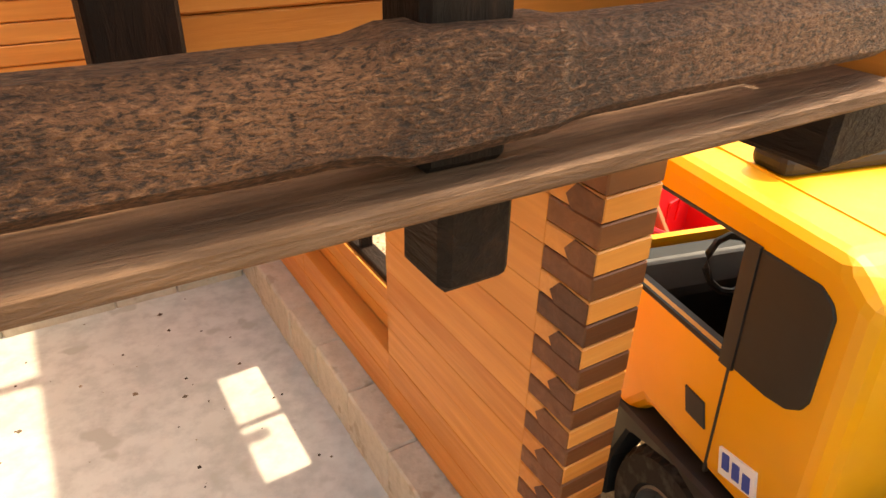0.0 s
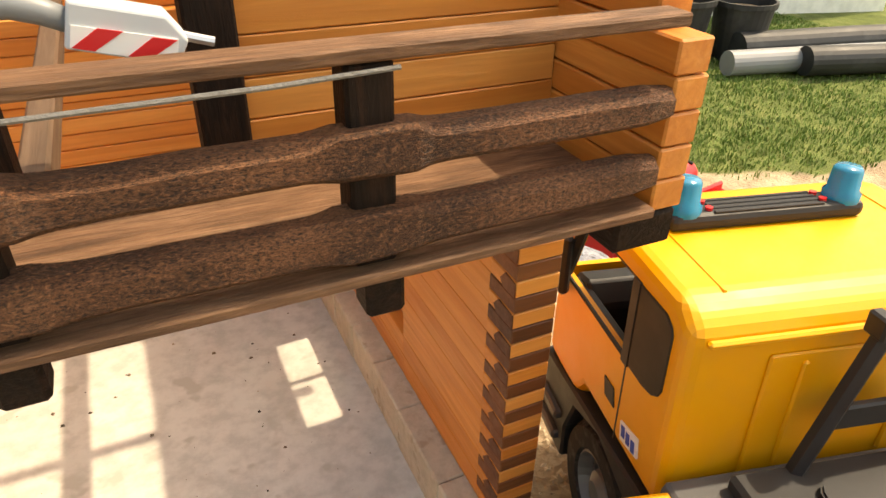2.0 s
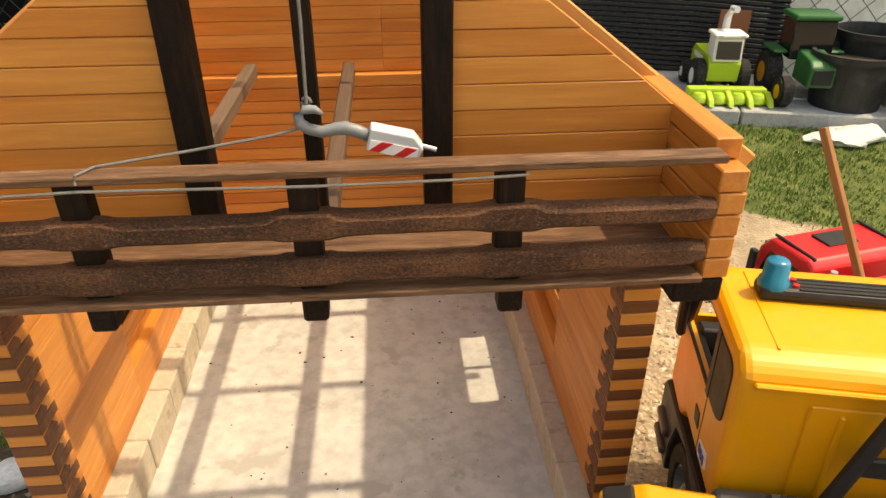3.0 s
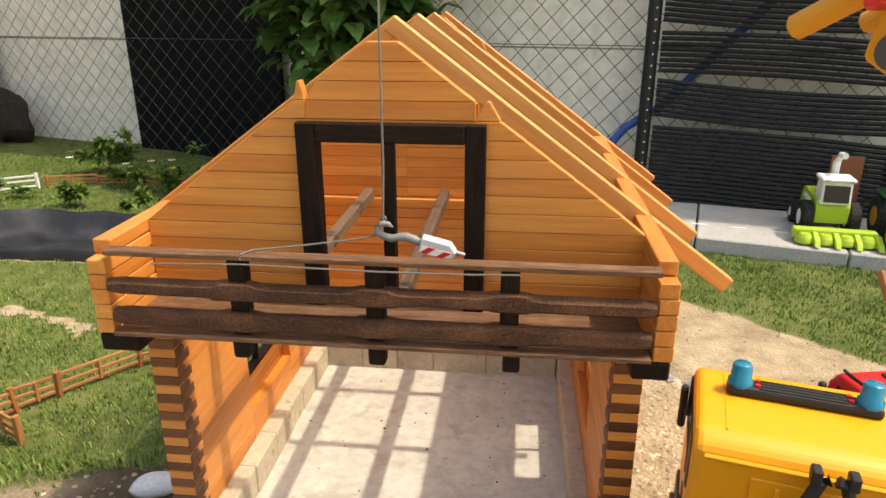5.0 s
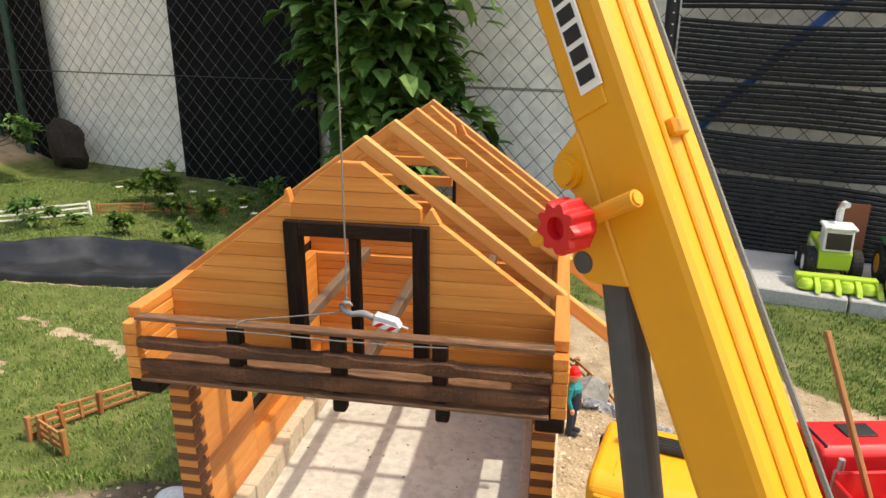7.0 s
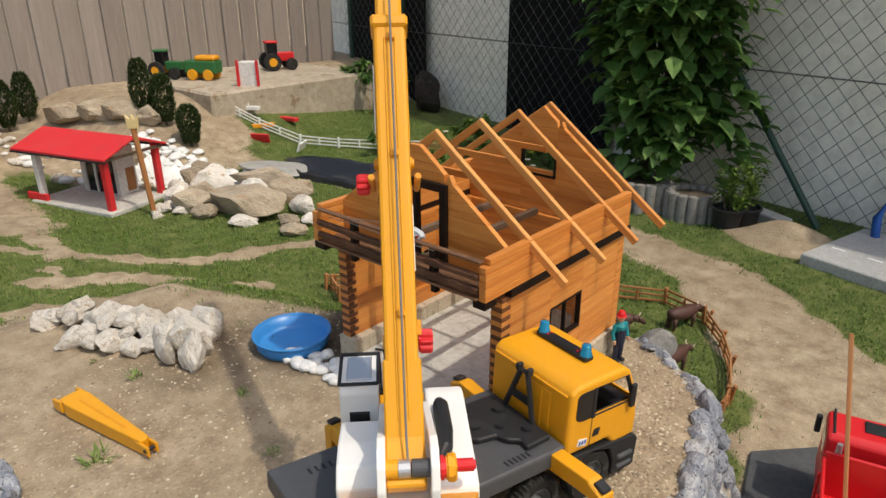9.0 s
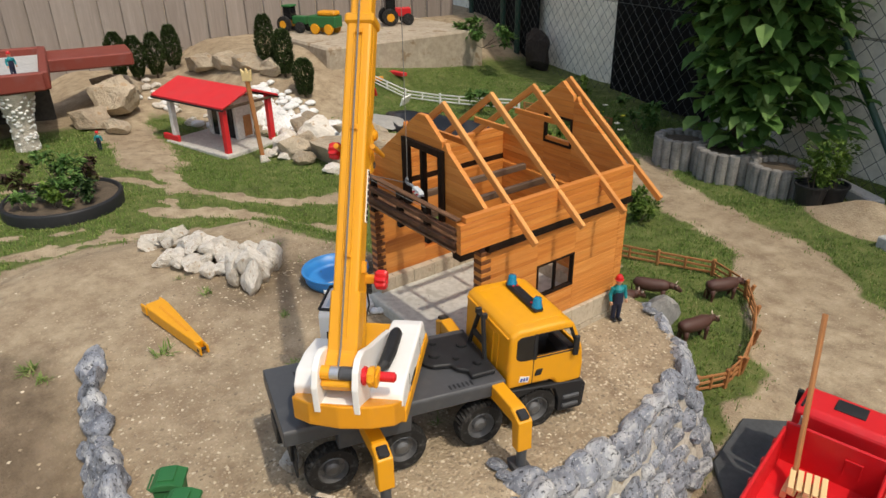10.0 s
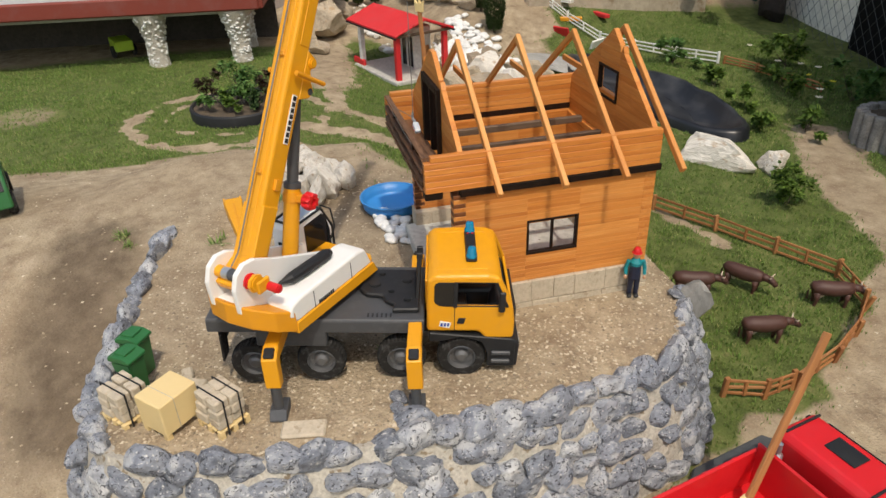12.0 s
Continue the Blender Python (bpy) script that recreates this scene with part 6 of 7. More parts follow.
for s in (-1, 1):
    rp("side_board", box(0.006, 0.250, 0.075, (s * 0.080, -0.075, 0.128), 0.002), RED, bed)
    for y in (-0.17, -0.11, -0.05, 0.01):
        rp("rib", box(0.004, 0.010, 0.066, (s * 0.085, y, 0.126), 0.001), RED, bed)
rp("head_board", box(0.160, 0.006, 0.086, (0, 0.050, 0.134), 0.002), RED, bed)
rp("tail_board", box(0.160, 0.006, 0.070, (0, -0.200, 0.126), 0.002), RED, bed)
rp("ladder", tube([(0.02, 0.0465, 0.118), (0.02, 0.0455, 0.150), (0.045, 0.0455, 0.150), (0.045, 0.0465, 0.118)], 0.0016, 6), RED, bed)
for y in (0.135, -0.07, -0.16):
    for s in (-1, 1):
        m = RMx @ Matrix.Translation((s * 0.062, y, 0.0395)) @ pose(0, 0, 0, 0, 90 * s, 0)
        wh = thing("wheel", m=m)
        wh.parent, wh.matrix_parent_inverse = tip, WM[tip].inverted()
        obj("tyre", TYRE, wh, m)
        obj("rim", RIM, wh, m)
for k in range(2):
    mp = RMx @ Matrix.Translation((-0.02 + 0.004 * k, -0.02, 0.0935 + 0.0165 * k))
    pallet(mp @ pose(0, 0, 0, 0, 0, 10 * k))
stick("plank", (0.628, 0.371, -0.10), (0.561, 0.499, 0.148), 0.0135, 0.006, FENCE_WOOD, None, "long orange wooden plank standing in the tipper", up=(1, 0, 0), category="plank")

# ---- added dark slab beside the tipper ----
# Made-up flat slab; its dark colour shades the lane next to the tipper.
SHADE_SLAB_GREY = speckled("shade_slab_grey", (0.045, 0.048, 0.052), (0.085, 0.09, 0.095), 12, 0.7, 0.3, 0.002)
gm_ = sum(ground_z(a, b) for a, b in ((0.45, 0.56), (0.53, 0.64), (0.57, 0.49), (0.50, 0.41))) / 4
part("rubber_mat", prism([(0.433, 0.564), (0.532, 0.668), (0.640, 0.530), (0.545, 0.330), (0.470, 0.400)], gm_ + 0.002, gm_ + 0.014, 0.003, "XY", None, 1), SHADE_SLAB_GREY, label="dark grey slab added to darken the dirt lane like shade", category="mat")


# ---- boundary: wall, wire fence, panels ----
FENCE_ANGLE = math.degrees(math.atan(-0.235))
FM = pose(0, 2.13, 0, 0, 0, FENCE_ANGLE)


def fpt(x, y, z):
    return FM @ Vector((x, y, z))


back = part("wall_north", box(7.2, 0.12, 2.6, (-0.8, 0.19, 1.05), 0.004), PLASTER, m=FM, kind="structure", label="pale cream rendered garden wall behind a wire fence", category="wall")
part("joint", box(7.2, 0.004, 0.006, (-0.8, 0.129, 0.33)), paint("joint_grey", (0.30, 0.29, 0.25), 0.9), back, m=FM)
WIRE = Nodes("fence_wire", 0.55, 0.6)
WIRE.color((0.09, 0.095, 0.085))
WIRE = WIRE.mat
PANEL_BLACK = speckled("black_sheet", (0.005, 0.005, 0.006), (0.011, 0.011, 0.012), 5, 0.8, 0.2, 0.002, None, 0.0, 0.12)
for x0, x1 in ((-1.74, -0.95), (-3.62, -2.60)):
    part("dark_panel", box(x1 - x0, 0.02, 1.9, ((x0 + x1) / 2, 0.07, 0.78), 0.003), PANEL_BLACK, m=FM, kind="structure", label="black sheet fixed behind the wire fence", category="panel")
POST_GREEN = plastic("green_post", (0.012, 0.05, 0.035), 0.4)


def wire_mesh(x0, x1, z0, z1, pitch):
    """Chain link: two families of slanting wires."""
    bm = bmesh.new()
    h = z1 - z0
    run = h / 1.05
    x = x0 - run
    while x < x1:
        for s in (1, -1):
            a, b = x, x + run
            za, zb = (z0, z1) if s > 0 else (z1, z0)
            t0, t1 = max(0.0, (x0 - a) / run), min(1.0, (x1 - a) / run)
            if t1 > t0:
                n = max(1, int((t1 - t0) * h / pitch))
                p = [(a + run * t, 0.002 * s, za + (zb - za) * t) for t in (t0, t1)]
                tube(p, 0.0013, 4, bm)
        x += pitch
    for z in (0.34, 0.95):
        tube([(x0, 0, z), (x1, 0, z + 0.01)], 0.0014, 4, bm)
    return bm


wf = thing("wire_fence", m=FM, label="rusty grey chain-link fence on green steel posts", category="fence", kind="structure")
part("chain_link", wire_mesh(-3.6, 1.9, -0.24, 1.35, 0.075), WIRE, wf)
for x in (-3.55, -3.02, -2.80, 1.28):
    part("post", cyl(0.020, 1.9, (x, 0.02, 0.72), "Z", 16), POST_GREEN, wf, "dark green steel post")
part("post", cyl(0.022, 1.9, (0.52, -0.012, 0.72), "Z", 16), DARK, wf, "black post with pale rivets")
for i in range(30):
    part("rivet", cyl(0.0028, 0.004, (0.527, -0.035, -0.18 + i * 0.036), "Y", 6), WHITE, wf)
part("brace", tube([(0.19, -0.03, -0.20), (-0.06, -0.012, 0.10), (-0.26, 0.0, 0.34)], 0.013, 12), POST_GREEN, wf, "slanting green brace")
part("hose", tube([fpt(0.40, -0.05, -0.20), fpt(0.385, -0.04, -0.10), fpt(0.40, 0.02, 0.0), fpt(0.455, 0.04, 0.07), fpt(0.56, 0.045, 0.14), fpt(0.70, 0.045, 0.30), fpt(0.88, 0.045, 0.50), fpt(1.1, 0.045, 0.72)], 0.015, 12), plastic("blue_hose_plastic", (0.02, 0.11, 0.42), 0.4), label="bright blue plastic garden hose hung on the fence", category="hose", smooth=True)
mat_black = plastic("black_strip", (0.008, 0.009, 0.010), 0.5, 0.15, 60, 0.3)
screen = thing("screen_mat", m=FM, label="black ribbed plastic strips hung on the fence as a screen", category="screen")
for k, (za, zb) in enumerate(((-0.17, 0.095), (0.125, 0.250), (0.266, 0.400), (0.425, 0.600), (0.625, 0.80))):
    n = int((zb - za) / 0.0155)
    strip = thing("strip", m=FM @ Matrix.Translation((0.55, -0.03, za)))
    strip.parent, strip.matrix_parent_inverse = screen, WM[screen].inverted()
    for i in range(n):
        z = za + (i + 0.5) * (zb - za) / n
        pts = [(0.55 + 0.75 * t / 8, -0.030 - 0.004 * math.sin(t * 2.1 + k), z - 0.012 * math.sin(math.pi * t / 8) * (1 if k % 2 else -0.6) - 0.03 * t / 8) for t in range(9)]
        part("slat", tube(pts, 0.0074, 5), mat_black, strip, m=FM)

# paving beside the fence
slab = thing("paving", (0.6, 1.7, -0.2), label="grey concrete paving with a painted dashed line", category="paving", kind="structure")
pa, pb = Vector((0.218, 1.662, 0)), Vector((0.950, 1.476, 0))
u = (pb - pa).normalized()
v = Vector((-u.y, u.x, 0))
SLM = Matrix((u, v, Vector((0, 0, 1)))).transposed().to_4x4()
SLM.translation = (pa.x, pa.y, 0)
for i in range(3):
    part("slab", box(0.395, 0.42, 0.07, (0.20 + i * 0.4, 0.212, -0.199), 0.004), SLAB, slab, m=SLM)
for i in range(10):
    part("dash", box(0.045, 0.009, 0.002, (0.06 + i * 0.115, 0.135, -0.1632)), WHITE, slab, m=SLM)

# ---- toys on the paving ----
HM = SLM @ Matrix.Translation((0.765, 0.085, -0.164)) @ pose(0, 0, 0, 0, 0, 6) @ Matrix.Diagonal((0.86, 0.86, 0.92, 1))
harv = thing("toy_harvester", m=HM, label="lime green and white toy forage harvester on paving", category="toy harvester")
hp = lambda n, b, m_, l="", par=None: part(n, b, m_, par or harv, l, HM)
hp("body", prism([(0.055, 0.045), (0.050, 0.100), (0.065, 0.120), (0.24, 0.125), (0.27, 0.10), (0.27, 0.045)], -0.052, 0.052, 0.004, "YZ", None, 2), LIME, "lime green body")
hcab = hp("cab", prism([(0.040, 0.110), (0.048, 0.180), (0.115, 0.180), (0.120, 0.110)], -0.046, 0.046, 0.004, "YZ", None, 2), WHITE, "white driver's cab")
hp("windscreen", prism([(0.0365, 0.118), (0.0450, 0.170), (0.0480, 0.170), (0.0395, 0.118)], -0.038, 0.038, 0, "YZ"), BLACK_GLASS, "", hcab)
hp("roof", box(0.104, 0.092, 0.012, (0, 0.080, 0.187), 0.004), WHITE, "", hcab)
for s in (-1, 1):
    hp("work_light", box(0.014, 0.004, 0.008, (s * 0.036, 0.0335, 0.187), 0.001), SILVER, "", hcab)
    hp("bonnet_stripe", box(0.003, 0.10, 0.016, (s * 0.0525, 0.18, 0.098), 0.001), WHITE)
hp("spout", tube([(0.012, 0.155, 0.12), (0.012, 0.150, 0.225), (0.014, 0.125, 0.252), (0.016, 0.085, 0.256)], [0.013, 0.012, 0.011, 0.010], 10), WHITE, "white discharge spout")
header = hp("header", box(0.252, 0.040, 0.030, (0, -0.005, 0.030), 0.005, seg=2), LIME, "lime green maize header")
for i in range(4):
    x = -0.093 + i * 0.062
    hp("rotor", lathe([(0.0, 0.034), (0.016, 0.032), (0.024, 0.022), (0.029, 0.010), (0.028, 0.004), (0.0, 0.004)], 18, None, (x, -0.035, 0.002)), LIME, "", header)
    hp("snout", prism([(-0.088, 0.004), (-0.070, 0.024), (-0.025, 0.040), (-0.012, 0.010)], x + 0.022, x + 0.040, 0.003, "YZ", None, 2), LIME, "", header)
for s in (-1, 1):
    for y, rr in ((0.095, 0.054), (0.225, 0.036)):
        hp("wheel", cyl(rr, 0.036, (s * 0.072, y, rr), "X", 24, bevel=0.005), RUBBER)
        hp("rim", cyl(rr * 0.5, 0.038, (s * 0.072, y, rr), "X", 18, bevel=0.002), WHITE)
GM2 = SLM @ Matrix.Translation((0.985, 0.120, -0.164)) @ pose(0, 0, 0, 0, 0, 4)
gm = thing("toy_tractor", m=GM2, label="dark green toy tractor with black wheels on paving", category="toy tractor")
part("bonnet", prism([(-0.085, 0.060), (-0.090, 0.115), (-0.070, 0.130), (0.030, 0.140), (0.030, 0.060)], -0.035, 0.035, 0.006, "YZ", None, 2), GREEN, gm)
part("grille", box(0.050, 0.004, 0.040, (0, -0.089, 0.090), 0.001), DARK, gm)
gcab = part("cab", prism([(0.020, 0.110), (0.030, 0.215), (0.120, 0.215), (0.125, 0.110)], -0.056, 0.056, 0.004, "YZ", None, 2), BLACK_GLASS, gm, "dark glazed cab")
part("cab_roof", box(0.124, 0.108, 0.016, (0, 0.074, 0.222), 0.006, seg=2), GREEN, gcab)
for s in (-1, 1):
    part("mudguard", box(0.040, 0.100, 0.010, (s * 0.076, 0.085, 0.128), 0.004), GREEN, gm)
    for y, rr, w in ((-0.055, 0.042, 0.034), (0.085, 0.060, 0.042)):
        part("wheel", cyl(rr, w, (s * 0.080, y, rr), "X", 26, bevel=0.005), RUBBER, gm)
        part("rim", cyl(rr * 0.52, w + 0.002, (s * 0.080, y, rr), "X", 18, bevel=0.002), YELLOW, gm)
obj("board", mesh_of(box(0.09, 0.008, 0.20, (0, 0, 0.10), 0.001), plastic("terracotta", (0.32, 0.11, 0.05), 0.7)), None, SLM @ Matrix.Translation((0.815, 0.36, -0.164)), "plain terracotta board leaning on the screen", "board")

# ---- pots, pipes and plastic beyond the lawn ----
POT_BLACK = plastic("black_pot_plastic", (0.014, 0.015, 0.016), 0.5, 0.4, 20)
SOIL_POT = speckled("potting_earth", (0.035, 0.025, 0.017), (0.10, 0.075, 0.05), 60, 0.95, 0.6, 0.004, (0.02, 0.015, 0.01))
PIPE_GREY = plastic("grey_pipe_plastic", (0.22, 0.23, 0.24), 0.45, 0.3)
SHEET_WHITE = plastic("white_sheet_plastic", (0.66, 0.66, 0.60), 0.5, 0.4, 14)
for x, y, rad, h in ((1.30, 1.50, 0.105, 0.19), (1.50, 1.40, 0.095, 0.18), (1.69, 1.34, 0.085, 0.17), (1.41, 1.60, 0.10, 0.22)):
    z = ground_z(x, y)
    tub_ = thing("nursery_pot", (x, y, z), label="large black plastic nursery pot with weeds, beyond the lawn", category="pot", group="nursery pots")
    part("pot", lathe([(0.0, 0.0), (rad * 0.80, 0.0), (rad, h * 0.9), (rad * 0.96, h * 0.9), (rad * 0.78, 0.01), (0.0, 0.01)], 28, None, (x, y, z)), POT_BLACK, tub_, m=Matrix())
    part("rim", lathe([(rad * 0.96, h * 0.90), (rad * 1.06, h * 0.90), (rad * 1.075, h * 0.93), (rad * 1.07, h), (rad * 0.98, h), (rad * 0.96, h * 0.90)], 28, None, (x, y, z)), POT_BLACK, tub_, m=Matrix())
    part("earth", lathe([(0.0, h * 0.88), (rad * 0.5, h * 0.87), (rad * 0.965, h * 0.84)], 24, None, (x, y, z)), SOIL_POT, tub_, "dark potting earth", m=Matrix())
for x0, y0, x1, y1, rad, mt, nm in ((1.52, 1.20, 2.35, 1.02, 0.034, PIPE_GREY, "grey"), (1.62, 1.27, 2.40, 1.12, 0.045, POT_BLACK, "black"), (1.72, 1.12, 2.45, 0.90, 0.040, POT_BLACK, "black")):
    z = ground_z((x0 + x1) / 2, (y0 + y1) / 2) + rad + 0.006
    part("drain_pipe", tube([(x0, y0, z), ((x0 + x1) / 2, (y0 + y1) / 2 + 0.01, z), (x1, y1, z)], rad, 20), mt, label="%s plastic drain pipe lying on the grass edge" % nm, category="pipe", group="drain pipes", smooth=False)
sheet = rock_mesh(731, SHEET_WHITE, 3, 0.9, 0.5, 0.9)
obj("plastic_sheet", sheet, None, pose(1.22, 1.33, ground_z(1.22, 1.33) + 0.012, 0, 0, 20) @ Matrix.Diagonal((0.13, 0.08, 0.055, 1)), "crumpled whitish plastic sheet on the lawn edge", "plastic sheet")


# ---- plants ----
def leaf_material(name, a, b, c):
    m = Nodes(name, 0.55, 0.0, 0.25)
    col = m.ramp(m.island(), [(0.0, a), (0.55, b), (1.0, c)])
    m.color(col)
    tr = m.t.nodes.new("ShaderNodeBsdfTranslucent")
    m.link(col, tr.inputs[0])
    mixs = m.t.nodes.new("ShaderNodeMixShader")
    mixs.inputs[0].default_value = 0.25
    out = m.t.nodes["Material Output"]
    m.link(m.b.outputs[0], mixs.inputs[1])
    m.link(tr.outputs[0], mixs.inputs[2])
    m.link(mixs.outputs[0], out.inputs[0])
    return m.mat


LEAF = leaf_material("leaf_green", (0.03, 0.08, 0.015), (0.085, 0.18, 0.04), (0.19, 0.31, 0.09))
LEAF_DARK = leaf_material("leaf_dark", (0.012, 0.03, 0.010), (0.03, 0.07, 0.02), (0.08, 0.13, 0.04))
LEAF_RED = leaf_material("leaf_purple", (0.03, 0.015, 0.012), (0.06, 0.035, 0.02), (0.08, 0.10, 0.03))
LEAF_BOX = leaf_material("leaf_box", (0.04, 0.08, 0.012), (0.09, 0.16, 0.025), (0.18, 0.27, 0.05))
BARK = speckled("bark", (0.06, 0.045, 0.03), (0.13, 0.10, 0.07), 40, 0.9, 0.6)


def leaves(count, place, size, seed, droop=0.3, width=0.32):
    """Folded, pointed leaves; place(rng) gives a spot and the outward direction."""
    r = random.Random(seed)
    vs, fs = [], []
    for _ in range(count):
        p, d = place(r)
        L = size * r.uniform(0.55, 1.15)
        d = Vector((d[0] + r.gauss(0, 0.5), d[1] + r.gauss(0, 0.5), d[2] + r.gauss(0, 0.4) - droop)).normalized()
        side = d.cross(Vector((0, 0, 1)))
        side = side.normalized() if side.length > 0.05 else Vector((1, 0, 0))
        nrm = side.cross(d)
        p = Vector(p)
        w = L * width
        i = len(vs)
        a = p + d * L * 0.30
        b = p + d * L * 0.68
        fold = nrm * w * 0.25
        vs += [p, a + side * w + fold, a - nrm * w * 0.1, a - side * w + fold, b + side * w * 0.72 + fold * 0.6, b - nrm * w * 0.1, b - side * w * 0.72 + fold * 0.6, p + d * L - nrm * w * 0.5]
        fs += [(i, i + 1, i + 2), (i, i + 2, i + 3), (i + 1, i + 4, i + 5, i + 2), (i + 2, i + 5, i + 6, i + 3), (i + 4, i + 7, i + 5), (i + 5, i + 7, i + 6)]
    me = bpy.data.meshes.new("leaves")
    me.from_pydata([tuple(q) for q in vs], [], fs)
    return me


def plant(name, x, y, z, rx, ry, rz, count, size, mat, seed, label, category="shrub", stems=4, group="", lump=0.5, droop=0.2):
    t = thing(name, (x, y, z), label=label, category=category, group=group)
    r0 = random.Random(seed)
    clumps = [(r0.gauss(0, 0.42), r0.gauss(0, 0.42), r0.uniform(0.15, 0.95)) for _ in range(max(4, count // 45))]

    def place(r):
        c = r.choice(clumps)
        q = (c[0] + r.gauss(0, 0.20 * lump), c[1] + r.gauss(0, 0.20 * lump), c[2] + r.gauss(0, 0.13 * lump))
        return (x + rx * q[0], y + ry * q[1], z + max(0.02, rz * q[2])), (q[0], q[1], 0.25)

    me = leaves(count, place, size, seed + 1, droop)
    me.materials.append(mat)
    obj("crown", me, t, Matrix())
    for k in range(stems):
        c = clumps[k % len(clumps)]
        e = Vector((x + rx * c[0] * 0.8, y + ry * c[1] * 0.8, z + rz * c[2] * 0.85))
        b = Vector((x + rx * 0.08 * r0.gauss(0, 1), y + ry * 0.08 * r0.gauss(0, 1), z - 0.01))
        mid = b.lerp(e, 0.5) + Vector((r0.gauss(0, 0.05) * rx, r0.gauss(0, 0.05) * ry, 0))
        s = max(0.0016, rz * 0.012)
        part("stem", tube([b, mid, e], [s, s * 0.75, s * 0.35], 7), BARK, t, m=Matrix())
    return t


plant("climbing_shrub", -0.53, 2.04, -0.10, 0.32, 0.17, 1.15, 2700, 0.112, LEAF, 51, "tall broad-leaved green shrub against the wire fence", "shrub", 9, lump=0.75, droop=0.45)
plant("border_shrub", -1.50, 2.10, ground_z(-1.5, 2.1), 0.16, 0.08, 0.16, 420, 0.034, LEAF_BOX, 53, "small green border shrub under the fence", group="border plants")
plant("border_shrub", -1.22, 1.88, ground_z(-1.22, 1.88), 0.14, 0.07, 0.13, 420, 0.030, LEAF_BOX, 54, "small green flowering border plant in grass", group="border plants")
plant("border_shrub", -1.75, 1.65, ground_z(-1.75, 1.65), 0.14, 0.08, 0.12, 380, 0.030, LEAF, 55, "small green border plant by the white fence", group="border plants")
plant("border_shrub", -1.05, 2.06, ground_z(-1.05, 2.06), 0.13, 0.08, 0.14, 360, 0.032, LEAF, 56, "leafy green border plant by the dark panel", group="border plants")
plant("border_shrub", -2.50, 2.30, 0.02, 0.30, 0.12, 0.16, 500, 0.040, LEAF, 57, "leafy weeds along the fence foot", group="border plants")
plant("box_shrub", -0.38, 1.24, ground_z(-0.38, 1.24), 0.070, 0.065, 0.125, 900, 0.016, LEAF_BOX, 58, "small round green box shrub beside the path")
for x, y, k in ((-0.92, 1.55, 0), (-1.35, 1.62, 1), (-0.85, 1.68, 2), (-1.10, 1.60, 3)):
    plant("weed", x, y, ground_z(x, y), 0.08, 0.06, 0.09, 200, 0.030, LEAF_BOX, 60 + k, "tall green weeds beside the pond", "weed", 2, "weeds")


def grass_tuft(x, y, size, count, seed, label="sparse tuft of grass growing in bare sand"):
    z = ground_z(x, y)
    t = thing("grass_tuft", (x, y, z), label=label, category="grass tuft", group="tufts on sand")

    def place(r):
        a = r.uniform(0, 6.283)
        return (x + r.gauss(0, size * 0.30), y + r.gauss(0, size * 0.30), z - 0.001), (math.cos(a), math.sin(a), r.uniform(0.25, 1.3))

    me = leaves(count, place, size, seed, 0.05, 0.055)
    me.materials.append(GRASS)
    obj("tuft", me, t, Matrix())


for x, y, size, count in ((-0.26, -0.40, 0.030, 34), (-0.24, -0.15, 0.018, 40), (-0.07, -0.205, 0.018, 30), (-0.44, -0.25, 0.022, 44), (-0.56, -0.275, 0.018, 30), (-0.37, -0.62, 0.026, 60), (-0.33, -0.61, 0.020, 40), (0.245, -0.10, 0.016, 24)):
    grass_tuft(x, y, size, count, 700 + int(-x * 100))


def flower(x, y, c, k):
    z = ground_z(x, y)
    f = thing("flower", (x, y, z), label="single small %s flower on a thin stem" % k, category="flower", group="border flowers")
    part("stem", tube([(x, y, z), (x + 0.004, y, z + 0.085)], 0.0015, 5), LEAF, f, m=Matrix())
    bm = bmesh.new()
    for i in range(6):
        a = i * 1.047
        box(0.013, 0.006, 0.002, (x + 0.004 + 0.008 * math.cos(a), y + 0.008 * math.sin(a), z + 0.087), 0.001, bm, (0, -15, math.degrees(a)))
    part("blossom", bm, c, f, m=Matrix())


FY, FW = paint("petal_yellow", (0.75, 0.62, 0.02)), paint("petal_white", (0.75, 0.68, 0.55))
for x, y, c, k in ((-1.18, 1.93, FY, "yellow"), (-1.30, 1.99, FW, "cream"), (-1.24, 2.03, FW, "cream"), (-1.02, 1.86, FW, "cream"), (-1.36, 1.92, FW, "cream"), (-1.08, 1.97, FY, "yellow"), (-0.95, 1.80, FW, "cream"), (-1.60, 1.95, FW, "cream")):
    flower(x, y, c, k)

LOGRING = speckled("weathered_log", (0.16, 0.15, 0.14), (0.30, 0.29, 0.27), 30, 0.9, 0.5)
for x, y, rad, h in ((-0.68, 1.89, 0.10, 0.13), (-0.465, 1.89, 0.105, 0.13), (-0.25, 1.90, 0.095, 0.12)):
    z = ground_z(x, y)
    ring = thing("palisade_planter", (x, y, z), label="round planter of grey weathered palisade logs", category="planter", group="palisade planters")
    for k in range(16):
        a = 2 * math.pi * k / 16
        part("log", cyl(rad * 0.205, h, (x + rad * math.cos(a), y + rad * math.sin(a), z + h / 2 - 0.01), "Z", 10, bevel=0.003), LOGRING, ring, m=Matrix())
    part("soil", cyl(rad * 0.95, 0.02, (x, y, z + h - 0.04), "Z", 24), BARK, ring, m=Matrix())
